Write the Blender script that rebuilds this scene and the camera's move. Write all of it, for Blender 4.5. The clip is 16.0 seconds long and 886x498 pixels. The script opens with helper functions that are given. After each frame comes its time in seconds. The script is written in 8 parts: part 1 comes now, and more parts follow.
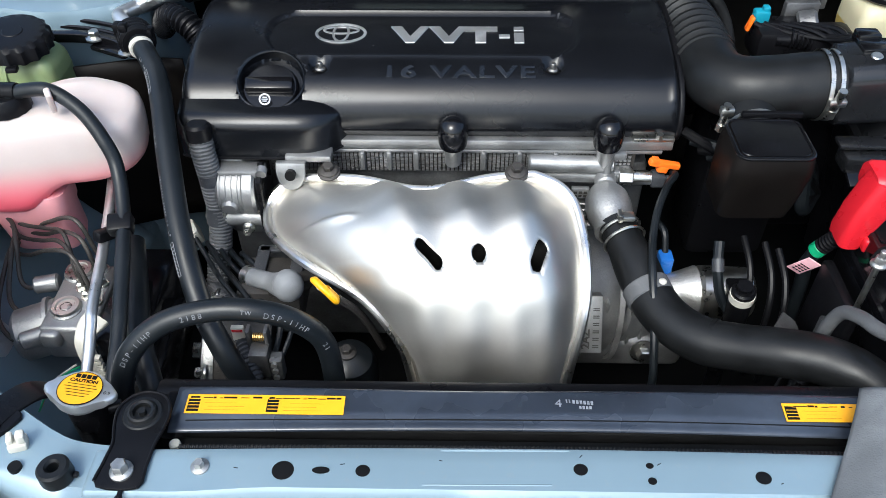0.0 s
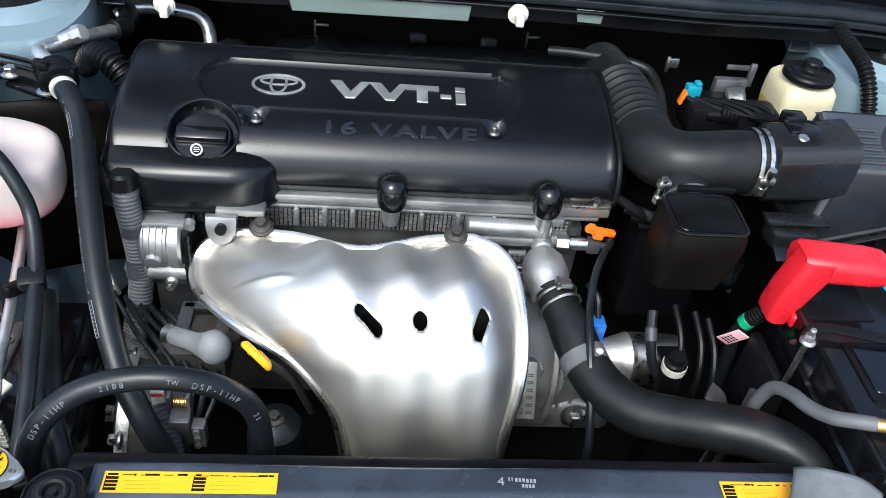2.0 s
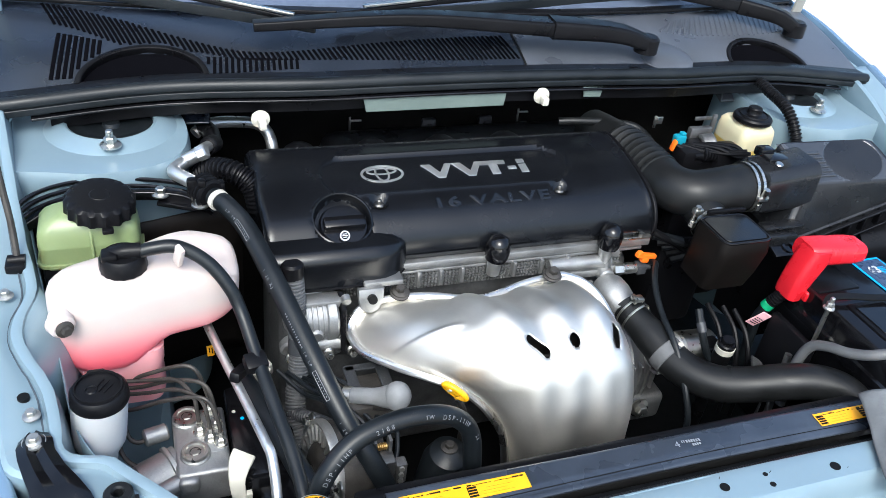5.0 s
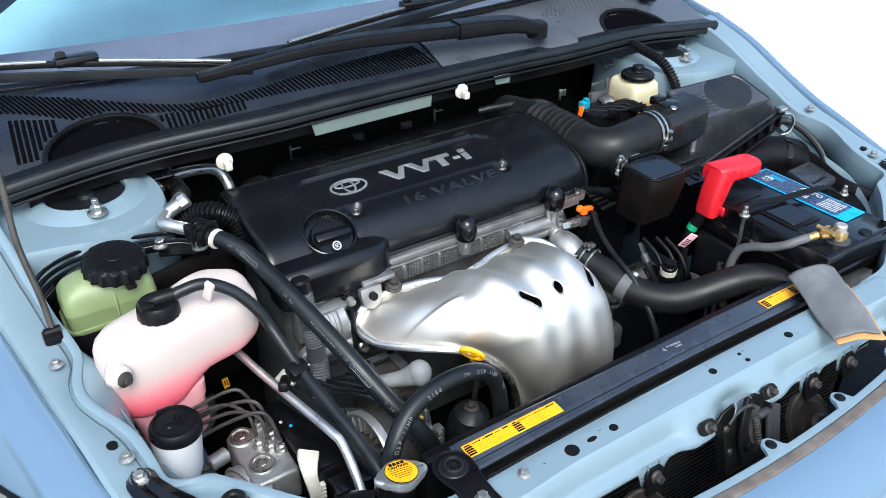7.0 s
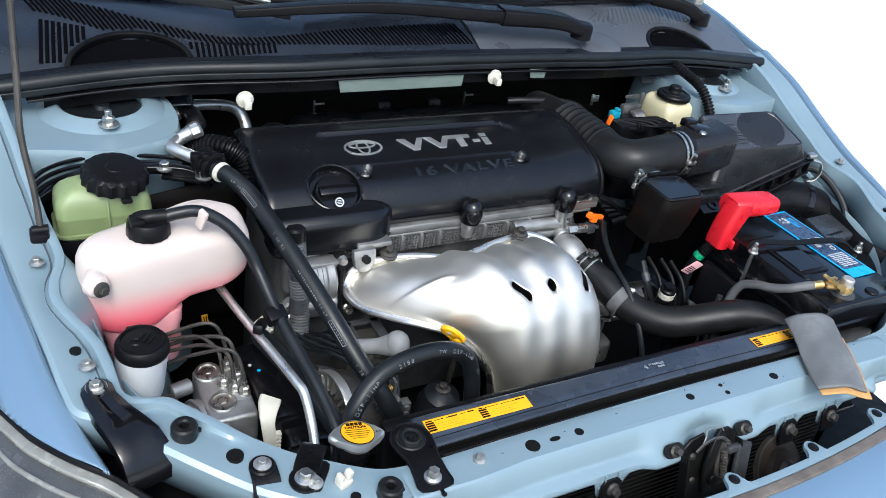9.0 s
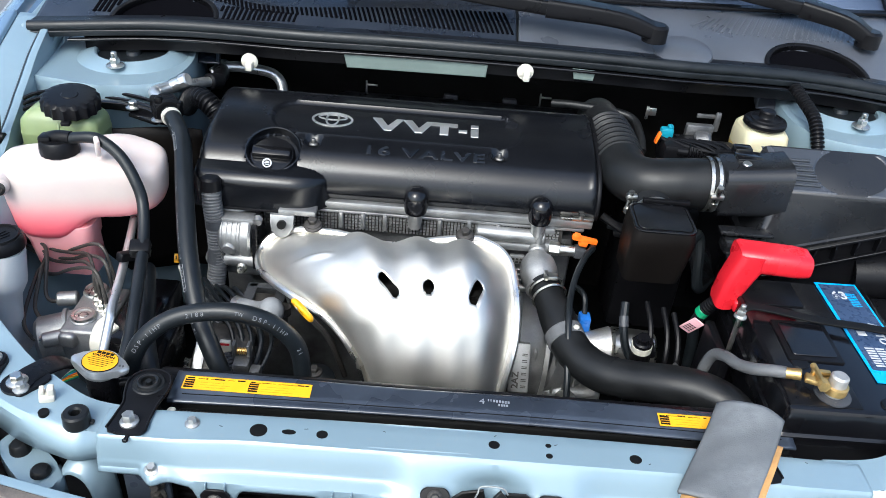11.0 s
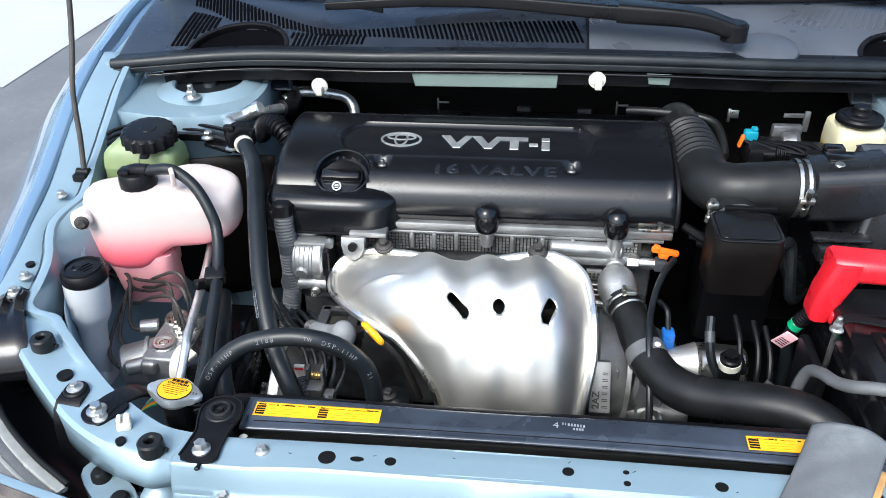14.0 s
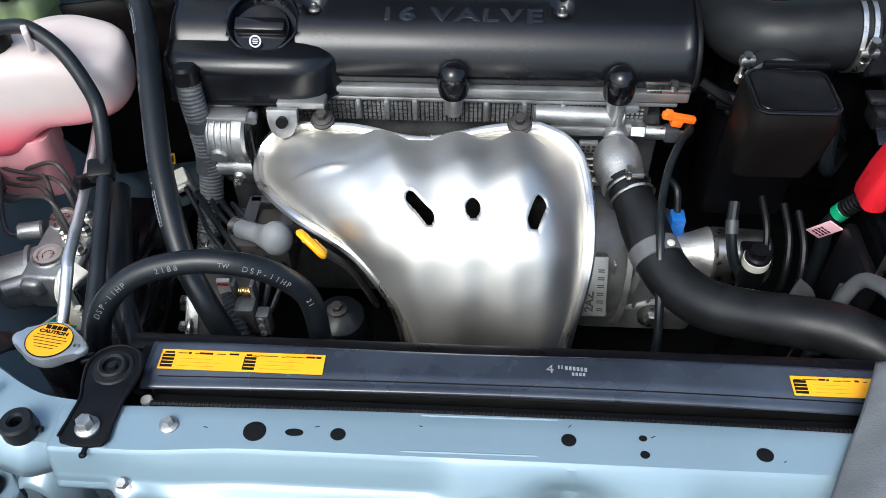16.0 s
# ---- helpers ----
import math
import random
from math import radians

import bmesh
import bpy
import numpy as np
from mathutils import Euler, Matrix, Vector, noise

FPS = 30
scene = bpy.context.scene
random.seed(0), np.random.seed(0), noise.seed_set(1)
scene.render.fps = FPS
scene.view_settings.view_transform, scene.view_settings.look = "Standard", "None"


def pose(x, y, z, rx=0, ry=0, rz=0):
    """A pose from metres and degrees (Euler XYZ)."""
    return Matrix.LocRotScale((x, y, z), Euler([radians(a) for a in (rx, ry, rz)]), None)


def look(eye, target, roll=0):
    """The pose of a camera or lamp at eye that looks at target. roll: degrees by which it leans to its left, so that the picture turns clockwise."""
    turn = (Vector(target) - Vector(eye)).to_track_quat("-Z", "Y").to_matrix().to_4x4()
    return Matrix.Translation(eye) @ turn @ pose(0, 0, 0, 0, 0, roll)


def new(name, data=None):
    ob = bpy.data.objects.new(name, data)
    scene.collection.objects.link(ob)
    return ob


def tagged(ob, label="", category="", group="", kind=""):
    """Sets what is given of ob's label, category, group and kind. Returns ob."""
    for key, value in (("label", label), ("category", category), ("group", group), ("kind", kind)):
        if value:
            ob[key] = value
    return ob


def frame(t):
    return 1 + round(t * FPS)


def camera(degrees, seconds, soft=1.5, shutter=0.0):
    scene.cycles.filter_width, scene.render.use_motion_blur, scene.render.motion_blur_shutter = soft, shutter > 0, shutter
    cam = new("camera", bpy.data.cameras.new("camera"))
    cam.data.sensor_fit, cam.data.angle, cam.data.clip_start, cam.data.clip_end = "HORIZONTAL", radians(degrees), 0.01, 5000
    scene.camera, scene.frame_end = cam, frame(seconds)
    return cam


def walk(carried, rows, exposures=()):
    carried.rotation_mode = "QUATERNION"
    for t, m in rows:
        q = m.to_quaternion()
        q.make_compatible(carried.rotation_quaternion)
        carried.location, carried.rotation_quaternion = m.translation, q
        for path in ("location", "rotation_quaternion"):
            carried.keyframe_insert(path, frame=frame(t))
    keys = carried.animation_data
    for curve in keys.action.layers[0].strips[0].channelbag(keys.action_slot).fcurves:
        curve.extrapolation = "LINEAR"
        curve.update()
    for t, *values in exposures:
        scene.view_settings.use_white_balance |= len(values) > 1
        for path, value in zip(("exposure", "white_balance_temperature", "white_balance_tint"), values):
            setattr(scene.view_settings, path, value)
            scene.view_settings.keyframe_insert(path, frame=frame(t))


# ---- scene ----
cam = camera(58.0, 16.0, soft=0.6)
PATH = [
    (0, (-0.089, 0.106, 1.312), (-0.123, 1.562, -0.058), -0.4),
    (0.5, (-0.133, 0.103, 1.314), (-0.284, 1.581, -0.025), -0.4),
    (1, (-0.161, 0.114, 1.333), (-0.291, 1.728, 0.16), 1.7),
    (1.5, (-0.125, 0.121, 1.317), (-0.151, 1.673, 0.056), 3.7),
    (2, (-0.121, 0.14, 1.319), (0.075, 1.652, 0.024), 7.2),
    (2.5, (-0.126, 0.138, 1.317), (0.034, 1.681, 0.055), 6.4),
    (3, (-0.131, 0.131, 1.324), (0.003, 1.695, 0.084), 6.3),
    (3.5, (-0.165, 0.128, 1.347), (0.032, 1.65, 0.065), 11.8),
    (3.7, (-0.2, 0.117, 1.336), (0.054, 1.651, 0.078), 12.4),
    (5.8, (-0.644, -0.002, 1.41), (0.219, 1.437, 0.322), 4.8),
    (6, (-0.667, -0.014, 1.395), (0.234, 1.4, 0.305), 4.5),
    (6.5, (-0.689, 0.004, 1.402), (0.194, 1.41, 0.288), 2.4),
    (7, (-0.671, 0.001, 1.414), (0.258, 1.41, 0.341), 0.2),
    (7.5, (-0.672, -0.001, 1.396), (0.261, 1.375, 0.283), 1.4),
    (8, (-0.663, 0.004, 1.397), (0.274, 1.363, 0.267), 3.1),
    (8.5, (-0.664, 0.0, 1.401), (0.284, 1.415, 0.352), 4.2),
    (9, (-0.657, -0.012, 1.383), (0.247, 1.41, 0.306), 10.4),
    (9.5, (-0.519, -0.073, 1.377), (0.21, 1.443, 0.294), 7.2),
    (9.7, (-0.444, -0.113, 1.358), (0.2, 1.45, 0.288), 6.2),
    (11.8, (0.104, -0.092, 1.35), (-0.041, 1.567, 0.243), 5.1),
    (12, (0.131, -0.089, 1.349), (0.059, 1.609, 0.294), 6.4),
    (12.5, (0.092, -0.093, 1.349), (0.052, 1.634, 0.342), 5.5),
    (13, (0.067, -0.085, 1.34), (-0.058, 1.589, 0.254), -0.2),
    (13.5, (0.006, -0.081, 1.343), (-0.174, 1.575, 0.236), -0.7),
    (14, (-0.04, -0.082, 1.347), (-0.249, 1.587, 0.264), -1.3),
    (14.5, (-0.033, -0.074, 1.338), (-0.109, 1.58, 0.216), 2.1),
    (15, (-0.06, -0.068, 1.32), (-0.017, 1.543, 0.136), 4.2),
    (15.5, (-0.089, -0.024, 1.307), (-0.024, 1.534, 0.055), 5.8),
    (16, (-0.059, 0.135, 1.281), (-0.158, 1.515, -0.164), -1.1),
]
walk(cam, [(t, look(eye, target, roll)) for t, eye, target, roll in PATH], [
    (0.0, 0.93, 5730, 3), (1.5, 0.97, 5730, 3), (2.5, 1.15, 5730, 3), (3.5, 1.27, 5730, 3), (6.0, 1.03, 5730, 3), (7.5, 1.0, 5730, 3), (9.7, 0.77, 5730, 3),
    (11.8, 1.26, 5730, 3), (12.5, 1.28, 5730, 3), (14.5, 1.15, 5730, 3), (15.3, 0.93, 5730, 3), (16.0, 0.77, 5730, 3)])

# ---- world and light ----
world = bpy.data.worlds.new("world")
scene.world = world
world.use_nodes = True
wn = world.node_tree
sky = wn.nodes.new("ShaderNodeTexSky")
sky.sky_type = "NISHITA"
sky.sun_disc = False
sky.sun_elevation, sky.sun_rotation = radians(52), radians(205)
sky.air_density, sky.dust_density, sky.ozone_density = 1.0, 5.0, 1.0
wn.nodes["Background"].inputs["Strength"].default_value = 0.165
wn.links.new(sky.outputs["Color"], wn.nodes["Background"].inputs["Color"])
sun_data = bpy.data.lights.new("sun", "SUN")
sun_data.energy, sun_data.angle, sun_data.color = 1.1, radians(25), (1.0, 0.96, 0.9)
sun = new("sun", sun_data)
sun.matrix_world = look((-1.5, -3.2, 5.0), (0, 0.6, 0.8))

# ---- materials ----
def mat(name, color, rough=0.5, metal=0.0, var=0.12, scale=30.0, bump=0.0, bscale=200.0, coat=0.0, rvar=0.1, spec=0.5,
        speck=0.0, speck_color=(0.3, 0.27, 0.22), stretch=None, trans=0.0, sss=0.0, flakes=0.0):
    """A surface with broad and fine variation of colour and gloss, dust specks and fine relief, in metres."""
    m = bpy.data.materials.new(name)
    m.use_nodes = True
    nt = m.node_tree
    b = nt.nodes["Principled BSDF"]
    link = nt.links.new
    co = nt.nodes.new("ShaderNodeTexCoord")
    vec = co.outputs["Object"]
    if stretch:
        mp = nt.nodes.new("ShaderNodeMapping")
        mp.inputs["Scale"].default_value = stretch
        link(vec, mp.inputs["Vector"])
        vec = mp.outputs["Vector"]

    def noise_tex(sc, detail=4.0):
        n = nt.nodes.new("ShaderNodeTexNoise")
        n.inputs["Scale"].default_value, n.inputs["Detail"].default_value = sc, detail
        link(vec, n.inputs["Vector"])
        return n.outputs["Fac"]

    def ramp(fac, lo, hi, p0=0.3, p1=0.7):
        r = nt.nodes.new("ShaderNodeMapRange")
        r.inputs["From Min"].default_value, r.inputs["From Max"].default_value = p0, p1
        r.inputs["To Min"].default_value, r.inputs["To Max"].default_value = lo, hi
        link(fac, r.inputs["Value"])
        return r.outputs["Result"]

    def mixc(fac, a, bb):
        x = nt.nodes.new("ShaderNodeMix")
        x.data_type = "RGBA"
        link(fac, x.inputs["Factor"])
        for v, k in ((a, 6), (bb, 7)):
            if isinstance(v, tuple):
                x.inputs[k].default_value = (*v, 1)
            else:
                link(v, x.inputs[k])
        return x.outputs[2]

    broad, fine = noise_tex(scale), noise_tex(scale * 9, 3.0)
    dark = tuple(c * (1 - var) for c in color)
    light = tuple(min(1, c * (1 + var)) for c in color)
    col = mixc(ramp(broad, 0, 1), dark, light)
    col = mixc(ramp(fine, 0, 0.5), col, tuple(c * (1 - 0.6 * var) for c in color))
    if speck:
        col = mixc(ramp(noise_tex(scale * 25, 2.0), 0, speck, 0.62, 0.72), col, speck_color)
    link(col, b.inputs["Base Color"])
    link(ramp(broad, max(0.02, rough - rvar), min(1, rough + rvar)), b.inputs["Roughness"])
    b.inputs["Metallic"].default_value = metal
    b.inputs["Specular IOR Level"].default_value = spec
    b.inputs["Coat Weight"].default_value = coat
    b.inputs["Coat Roughness"].default_value = 0.06
    b.inputs["Transmission Weight"].default_value = trans
    if sss:
        b.inputs["Subsurface Weight"].default_value = sss
        b.inputs["Subsurface Radius"].default_value = (0.02, 0.015, 0.012)
        b.inputs["Subsurface Scale"].default_value = 0.5
    if bump:
        bp = nt.nodes.new("ShaderNodeBump")
        bp.inputs["Strength"].default_value, bp.inputs["Distance"].default_value = bump, 0.001
        link(noise_tex(bscale, 3.0), bp.inputs["Height"])
        link(bp.outputs["Normal"], b.inputs["Normal"])
    return m


PAINT = mat("pale_blue_paint", (0.202, 0.277, 0.322), 0.34, 0.15, 0.06, 6, 0.02, 900, coat=0.5, rvar=0.02, speck=0.08)
FENDER = mat("pale_blue_gloss_paint", (0.165, 0.250, 0.345), 0.24, 0.4, 0.04, 3, 0.0, 900, coat=1.0, rvar=0.04)
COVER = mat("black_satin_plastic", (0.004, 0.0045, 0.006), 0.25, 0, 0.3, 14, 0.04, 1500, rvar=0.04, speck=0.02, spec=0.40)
PLATE = mat("black_enamel_sheet", (0.029, 0.036, 0.050), 0.28, 0, 0.55, 9, 0.25, 25, rvar=0.10, speck=0.03, spec=0.7)
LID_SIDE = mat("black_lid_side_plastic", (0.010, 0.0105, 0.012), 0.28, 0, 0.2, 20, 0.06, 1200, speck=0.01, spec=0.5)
# Same black plastic, its base lightened to stand for sky reflected on top faces
LID = mat("sky_lit_black_plastic", (0.036, 0.040, 0.048), 0.26, 0, 0.2, 20, 0.06, 1200, speck=0.01, spec=0.6)
BLACK = mat("black_moulded_plastic", (0.005, 0.005, 0.006), 0.34, 0, 0.3, 25, 0.12, 900, speck=0.02, spec=0.15)
BLACK_GLOSS = mat("black_gloss_plastic", (0.004, 0.004, 0.005), 0.14, 0, 0.3, 25, 0.04, 600, speck=0.03, spec=0.42)
GREY_PLASTIC = mat("dark_grey_plastic", (0.035, 0.037, 0.042), 0.5, 0, 0.25, 25, 0.2, 900, speck=0.2)
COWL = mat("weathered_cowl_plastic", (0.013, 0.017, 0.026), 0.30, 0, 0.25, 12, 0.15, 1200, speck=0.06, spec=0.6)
# Paler cowl colour with the grazing sky reflection painted into it
COWL_PALE = mat("sky_sheen_cowl_plastic", (0.062, 0.068, 0.082), 0.36, 0, 0.2, 12, 0.12, 1200, speck=0.06, spec=0.8)
RUBBER = mat("black_rubber", (0.007, 0.009, 0.011), 0.40, 0, 0.3, 30, 0.08, 700, speck=0.04, spec=0.34)
RUBBER_MATT = mat("dull_black_rubber", (0.008, 0.0085, 0.009), 0.40, 0, 0.3, 40, 0.08, 500, speck=0.05, spec=0.26)
SEAM = mat("dark_seam_sealer", (0.05, 0.065, 0.08), 0.6, 0, 0.2, 60)
SHIELD = mat("brushed_steel_sheet", (0.70, 0.675, 0.62), 0.50, 1.0, 0.07, 16, 0.08, 350, rvar=0.05)
# Lighter copy of the shield steel: the rim's highlight is put into the colour
SHIELD_EDGE = mat("bright_lit_steel_edge", (0.86, 0.84, 0.80), 0.33, 1.0, 0.06, 30)
LETTER = mat("satin_raised_plastic", (0.006, 0.008, 0.012), 0.24, 0, 0.2, 40, spec=0.5)
ALU = mat("cast_aluminium", (0.52, 0.515, 0.50), 0.40, 0.85, 0.25, 45, 0.5, 420, rvar=0.1, speck=0.3, speck_color=(0.12, 0.11, 0.1))
ALU_DARK = mat("dusty_cast_aluminium", (0.16, 0.16, 0.16), 0.46, 0.75, 0.35, 45, 0.6, 380, speck=0.4, speck_color=(0.05, 0.045, 0.04))
ALU_SOFT = mat("grey_cast_aluminium", (0.33, 0.33, 0.325), 0.48, 0.8, 0.22, 45, 0.35, 420, rvar=0.1, speck=0.3, speck_color=(0.12, 0.11, 0.1))
STEEL = mat("zinc_plated_steel", (0.55, 0.54, 0.50), 0.33, 1.0, 0.15, 90, 0.1, 700)
ZINC = mat("dull_zinc_plating", (0.40, 0.40, 0.385), 0.46, 0.85, 0.3, 120, 0.3, 500, rvar=0.12, speck=0.3, speck_color=(0.16, 0.14, 0.12))
PIPE = mat("bare_aluminium_pipe", (0.66, 0.66, 0.65), 0.36, 0.9, 0.1, 60, 0.1, 700)
IRON = mat("dark_iron", (0.06, 0.055, 0.05), 0.55, 0.5, 0.4, 60, 0.5, 350)
WHITE = mat("white_nylon", (0.52, 0.50, 0.43), 0.4, 0, 0.08, 60, 0.05, 500)
PALE = mat("pale_grey_green_sheet", (0.125, 0.160, 0.145), 0.45, 0, 0.1, 30)
YELLOW = mat("yellow_label", (0.85, 0.395, 0.005), 0.38, 0, 0.06, 60)
YELLOW_PLASTIC = mat("yellow_plastic", (0.85, 0.42, 0.004), 0.3, 0, 0.08, 60)
INK = mat("black_print", (0.005, 0.005, 0.005), 0.5, 0, 0.1, 60, spec=0.15)
INK_WHITE = mat("white_print", (0.45, 0.46, 0.48), 0.5, 0, 0.2, 200)
INK_WORN = mat("worn_hose_print", (0.15, 0.155, 0.165), 0.6, 0, 0.5, 200)
STEEL_DULL = mat("worn_dark_steel", (0.20, 0.195, 0.185), 0.42, 0.9, 0.3, 90, 0.2, 500)
INK_FAINT = mat("worn_white_stamp", (0.22, 0.235, 0.26), 0.6, 0, 0.5, 300)
RED = mat("red_plastic", (0.55, 0.012, 0.022), 0.30, 0, 0.1, 40, 0.05, 500)
ORANGE = mat("orange_plastic", (0.85, 0.16, 0.01), 0.35, 0, 0.08, 60)
PINK = mat("pink_paper_label", (0.75, 0.42, 0.46), 0.6, 0, 0.1, 90)
GREEN = mat("green_tape", (0.02, 0.28, 0.12), 0.4, 0, 0.1, 90)
TEAL = mat("teal_plastic", (0.02, 0.22, 0.30), 0.35, 0, 0.1, 60)
BLUE = mat("blue_plastic", (0.03, 0.16, 0.55), 0.35, 0, 0.1, 60)
CYAN_LABEL = mat("bright_blue_label", (0.02, 0.33, 0.70), 0.3, 0, 0.05, 60)
LABEL_DARK = mat("dark_blue_label", (0.03, 0.05, 0.10), 0.3, 0, 0.2, 120)
BRASS = mat("oxidised_brass", (0.62, 0.42, 0.16), 0.38, 0.9, 0.25, 120, 0.3, 500)
LEAD = mat("dull_lead", (0.45, 0.43, 0.40), 0.45, 0.7, 0.2, 120, 0.3, 500)
PS_TANK = mat("green_translucent_plastic", (0.20, 0.25, 0.115), 0.38, 0, 0.12, 22, 0.05, 300, sss=0.35)
CREAM = mat("cream_translucent_plastic", (0.55, 0.50, 0.33), 0.4, 0, 0.06, 40, 0.05, 300, sss=0.3)
AMBER = mat("amber_fluid_plastic", (0.60, 0.44, 0.12), 0.4, 0, 0.08, 40, 0.05, 300, sss=0.3)
MILK = mat("milky_plastic", (0.50, 0.515, 0.53), 0.42, 0, 0.04, 40, 0.05, 300, sss=0.3)
CLOTH = mat("grey_felt_sheet", (0.125, 0.132, 0.138), 0.75, 0, 0.36, 15, 0.4, 700, speck=0.25, speck_color=(0.07, 0.07, 0.075))
TAN = mat("tan_backing", (0.45, 0.25, 0.09), 0.8, 0, 0.2, 60, 0.4, 500)
CREAM_METAL = mat("cream_primer_metal", (0.33, 0.32, 0.28), 0.45, 0, 0.1, 10, coat=0.2)
ASPHALT = mat("asphalt", (0.12, 0.122, 0.127), 0.85, 0, 0.25, 2.5, 0.6, 250, speck=0.4, speck_color=(0.2, 0.2, 0.2))
CONCRETE_FAR = mat("grey_concrete", (0.36, 0.36, 0.355), 0.8, 0, 0.08, 1.5, 0.4, 120)
CONCRETE = mat("pale_concrete", (0.68, 0.675, 0.655), 0.8, 0, 0.05, 1.5, 0.4, 120)
RIM = mat("pale_lens_rim", (0.22, 0.22, 0.20), 0.22, 0, 0.2, 60, coat=0.5)
RESO = mat("brown_black_plastic", (0.006, 0.005, 0.0045), 0.42, 0, 0.3, 25, 0.12, 900, spec=0.08)
FIREWALL = mat("black_felted_insulation", (0.006, 0.0055, 0.005), 0.75, 0, 0.4, 30, 0.5, 300, spec=0.1)
DUSTY = mat("dusty_grey_cable", (0.09, 0.092, 0.095), 0.55, 0, 0.25, 60, 0.3, 500)
LENS = mat("hazy_lamp_lens", (0.055, 0.055, 0.052), 0.22, 0, 0.3, 25, coat=0.9, speck=0.2)
AMBER_LENS = mat("orange_lamp_lens", (0.75, 0.16, 0.03), 0.25, 0, 0.1, 40, coat=0.6)
GLASS = mat("windscreen_glass", (0.72, 0.86, 0.90), 0.02, 0, 0.02, 5, rvar=0.0, spec=0.5, trans=1.0)
# Pale teal that stands in for the sky mirrored in the windscreen
DASH = mat("sky_reflection_dash", (0.50, 0.68, 0.74), 0.7, 0, 0.12, 8, 0.2, 300)
# Black band with a slate base, as reflected sky is painted into it
BAND = mat("sky_lit_ceramic_band", (0.085, 0.105, 0.150), 0.06, 0, 0.1, 20, spec=0.9)
FIN = mat("black_condenser_fins", (0.006, 0.006, 0.006), 0.6, 0.0, 0.3, 80, spec=0.2)
RUST = mat("dull_black_horn", (0.022, 0.016, 0.012), 0.45, 0.3, 0.4, 60)


def tank_material():
    """Milky tank plastic, tinted pink by the coolant that stands inside it up to a soft level."""
    m = mat("coolant_tank_plastic", (0.545, 0.47, 0.44), 0.38, 0, 0.03, 30, 0.05, 300, sss=0.4)
    nt = m.node_tree
    b = nt.nodes["Principled BSDF"]
    old = b.inputs["Base Color"].links[0].from_socket
    geo = nt.nodes.new("ShaderNodeNewGeometry")
    sep = nt.nodes.new("ShaderNodeSeparateXYZ")
    nt.links.new(geo.outputs["Position"], sep.inputs["Vector"])
    rng = nt.nodes.new("ShaderNodeMapRange")
    rng.interpolation_type = "SMOOTHSTEP"
    rng.inputs["From Min"].default_value, rng.inputs["From Max"].default_value = 0.768, 0.826
    rng.inputs["To Min"].default_value, rng.inputs["To Max"].default_value = 1.0, 0.0
    nt.links.new(sep.outputs["Z"], rng.inputs["Value"])
    mix = nt.nodes.new("ShaderNodeMix")
    mix.data_type = "RGBA"
    nt.links.new(rng.outputs["Result"], mix.inputs["Factor"])
    nt.links.new(old, mix.inputs[6])
    mix.inputs[7].default_value = (0.80, 0.13, 0.18, 1)
    nt.links.new(mix.outputs[2], b.inputs["Base Color"])
    return m


TANK = tank_material()
NECK = mat("pink_fluid_plastic", (0.74, 0.34, 0.36), 0.38, 0, 0.05, 30, 0.05, 300, sss=0.4)

# ---- mesh helpers ----
WHERE = {}


def thing(name, at, label="", category="", group="", kind=""):
    ob = new(name)
    ob.empty_display_size = 0.02
    ob.location = at
    WHERE[ob] = Vector(at)
    return tagged(ob, label, category, group, kind)


def part(name, bm, material, parent=None, label="", smooth=35, solid=0.0):
    """Links a bmesh, made in world metres, as one mesh object under a thing or a part."""
    me = bpy.data.meshes.new(name)
    bmesh.ops.recalc_face_normals(bm, faces=bm.faces[:])
    lo = Vector([min(v.co[i] for v in bm.verts) for i in range(3)])
    hi = Vector([max(v.co[i] for v in bm.verts) for i in range(3)])
    mid = (lo + hi) / 2
    mid.z = lo.z
    bm.transform(Matrix.Translation(-mid))
    for f in bm.faces:
        f.smooth = True
    lim = math.cos(radians(smooth))
    for e in bm.edges:
        if len(e.link_faces) == 2 and e.link_faces[0].normal.dot(e.link_faces[1].normal) < lim:
            e.smooth = False
    bm.to_mesh(me)
    bm.free()
    me.materials.append(material)
    ob = new(name, me)
    WHERE[ob] = mid
    if parent:
        ob.parent = parent
        ob.location = mid - WHERE[parent]
    else:
        ob.location = mid
    if solid:
        sm = ob.modifiers.new("thickness", "SOLIDIFY")
        sm.thickness, sm.offset = solid, 0.0
    if label:
        ob["label"] = label
    return ob


def single(name, bm, material, label, category, group="", kind="", smooth=35, solid=0.0):
    return tagged(part(name, bm, material, None, "", smooth, solid), label, category, group, kind)


def join(*bms):
    out = bmesh.new()
    for b in bms:
        me = bpy.data.meshes.new("tmp")
        b.to_mesh(me)
        out.from_mesh(me)
        bpy.data.meshes.remove(me)
        b.free()
    return out


def moved(bm, m):
    bm.transform(m)
    return bm


def box(c, s, bev=0.002, seg=2, rot=(0, 0, 0)):
    bm = bmesh.new()
    bmesh.ops.create_cube(bm, size=1)
    bm.transform(Matrix.Diagonal((*s, 1)))
    if bev:
        bmesh.ops.bevel(bm, geom=bm.edges[:], offset=min(bev, min(s) * 0.45), segments=seg, profile=0.5, affect="EDGES")
    bm.transform(pose(*c, *rot))
    return bm


def frame_to(axis):
    return Vector(axis).normalized().to_track_quat("Z", "Y").to_matrix().to_4x4()


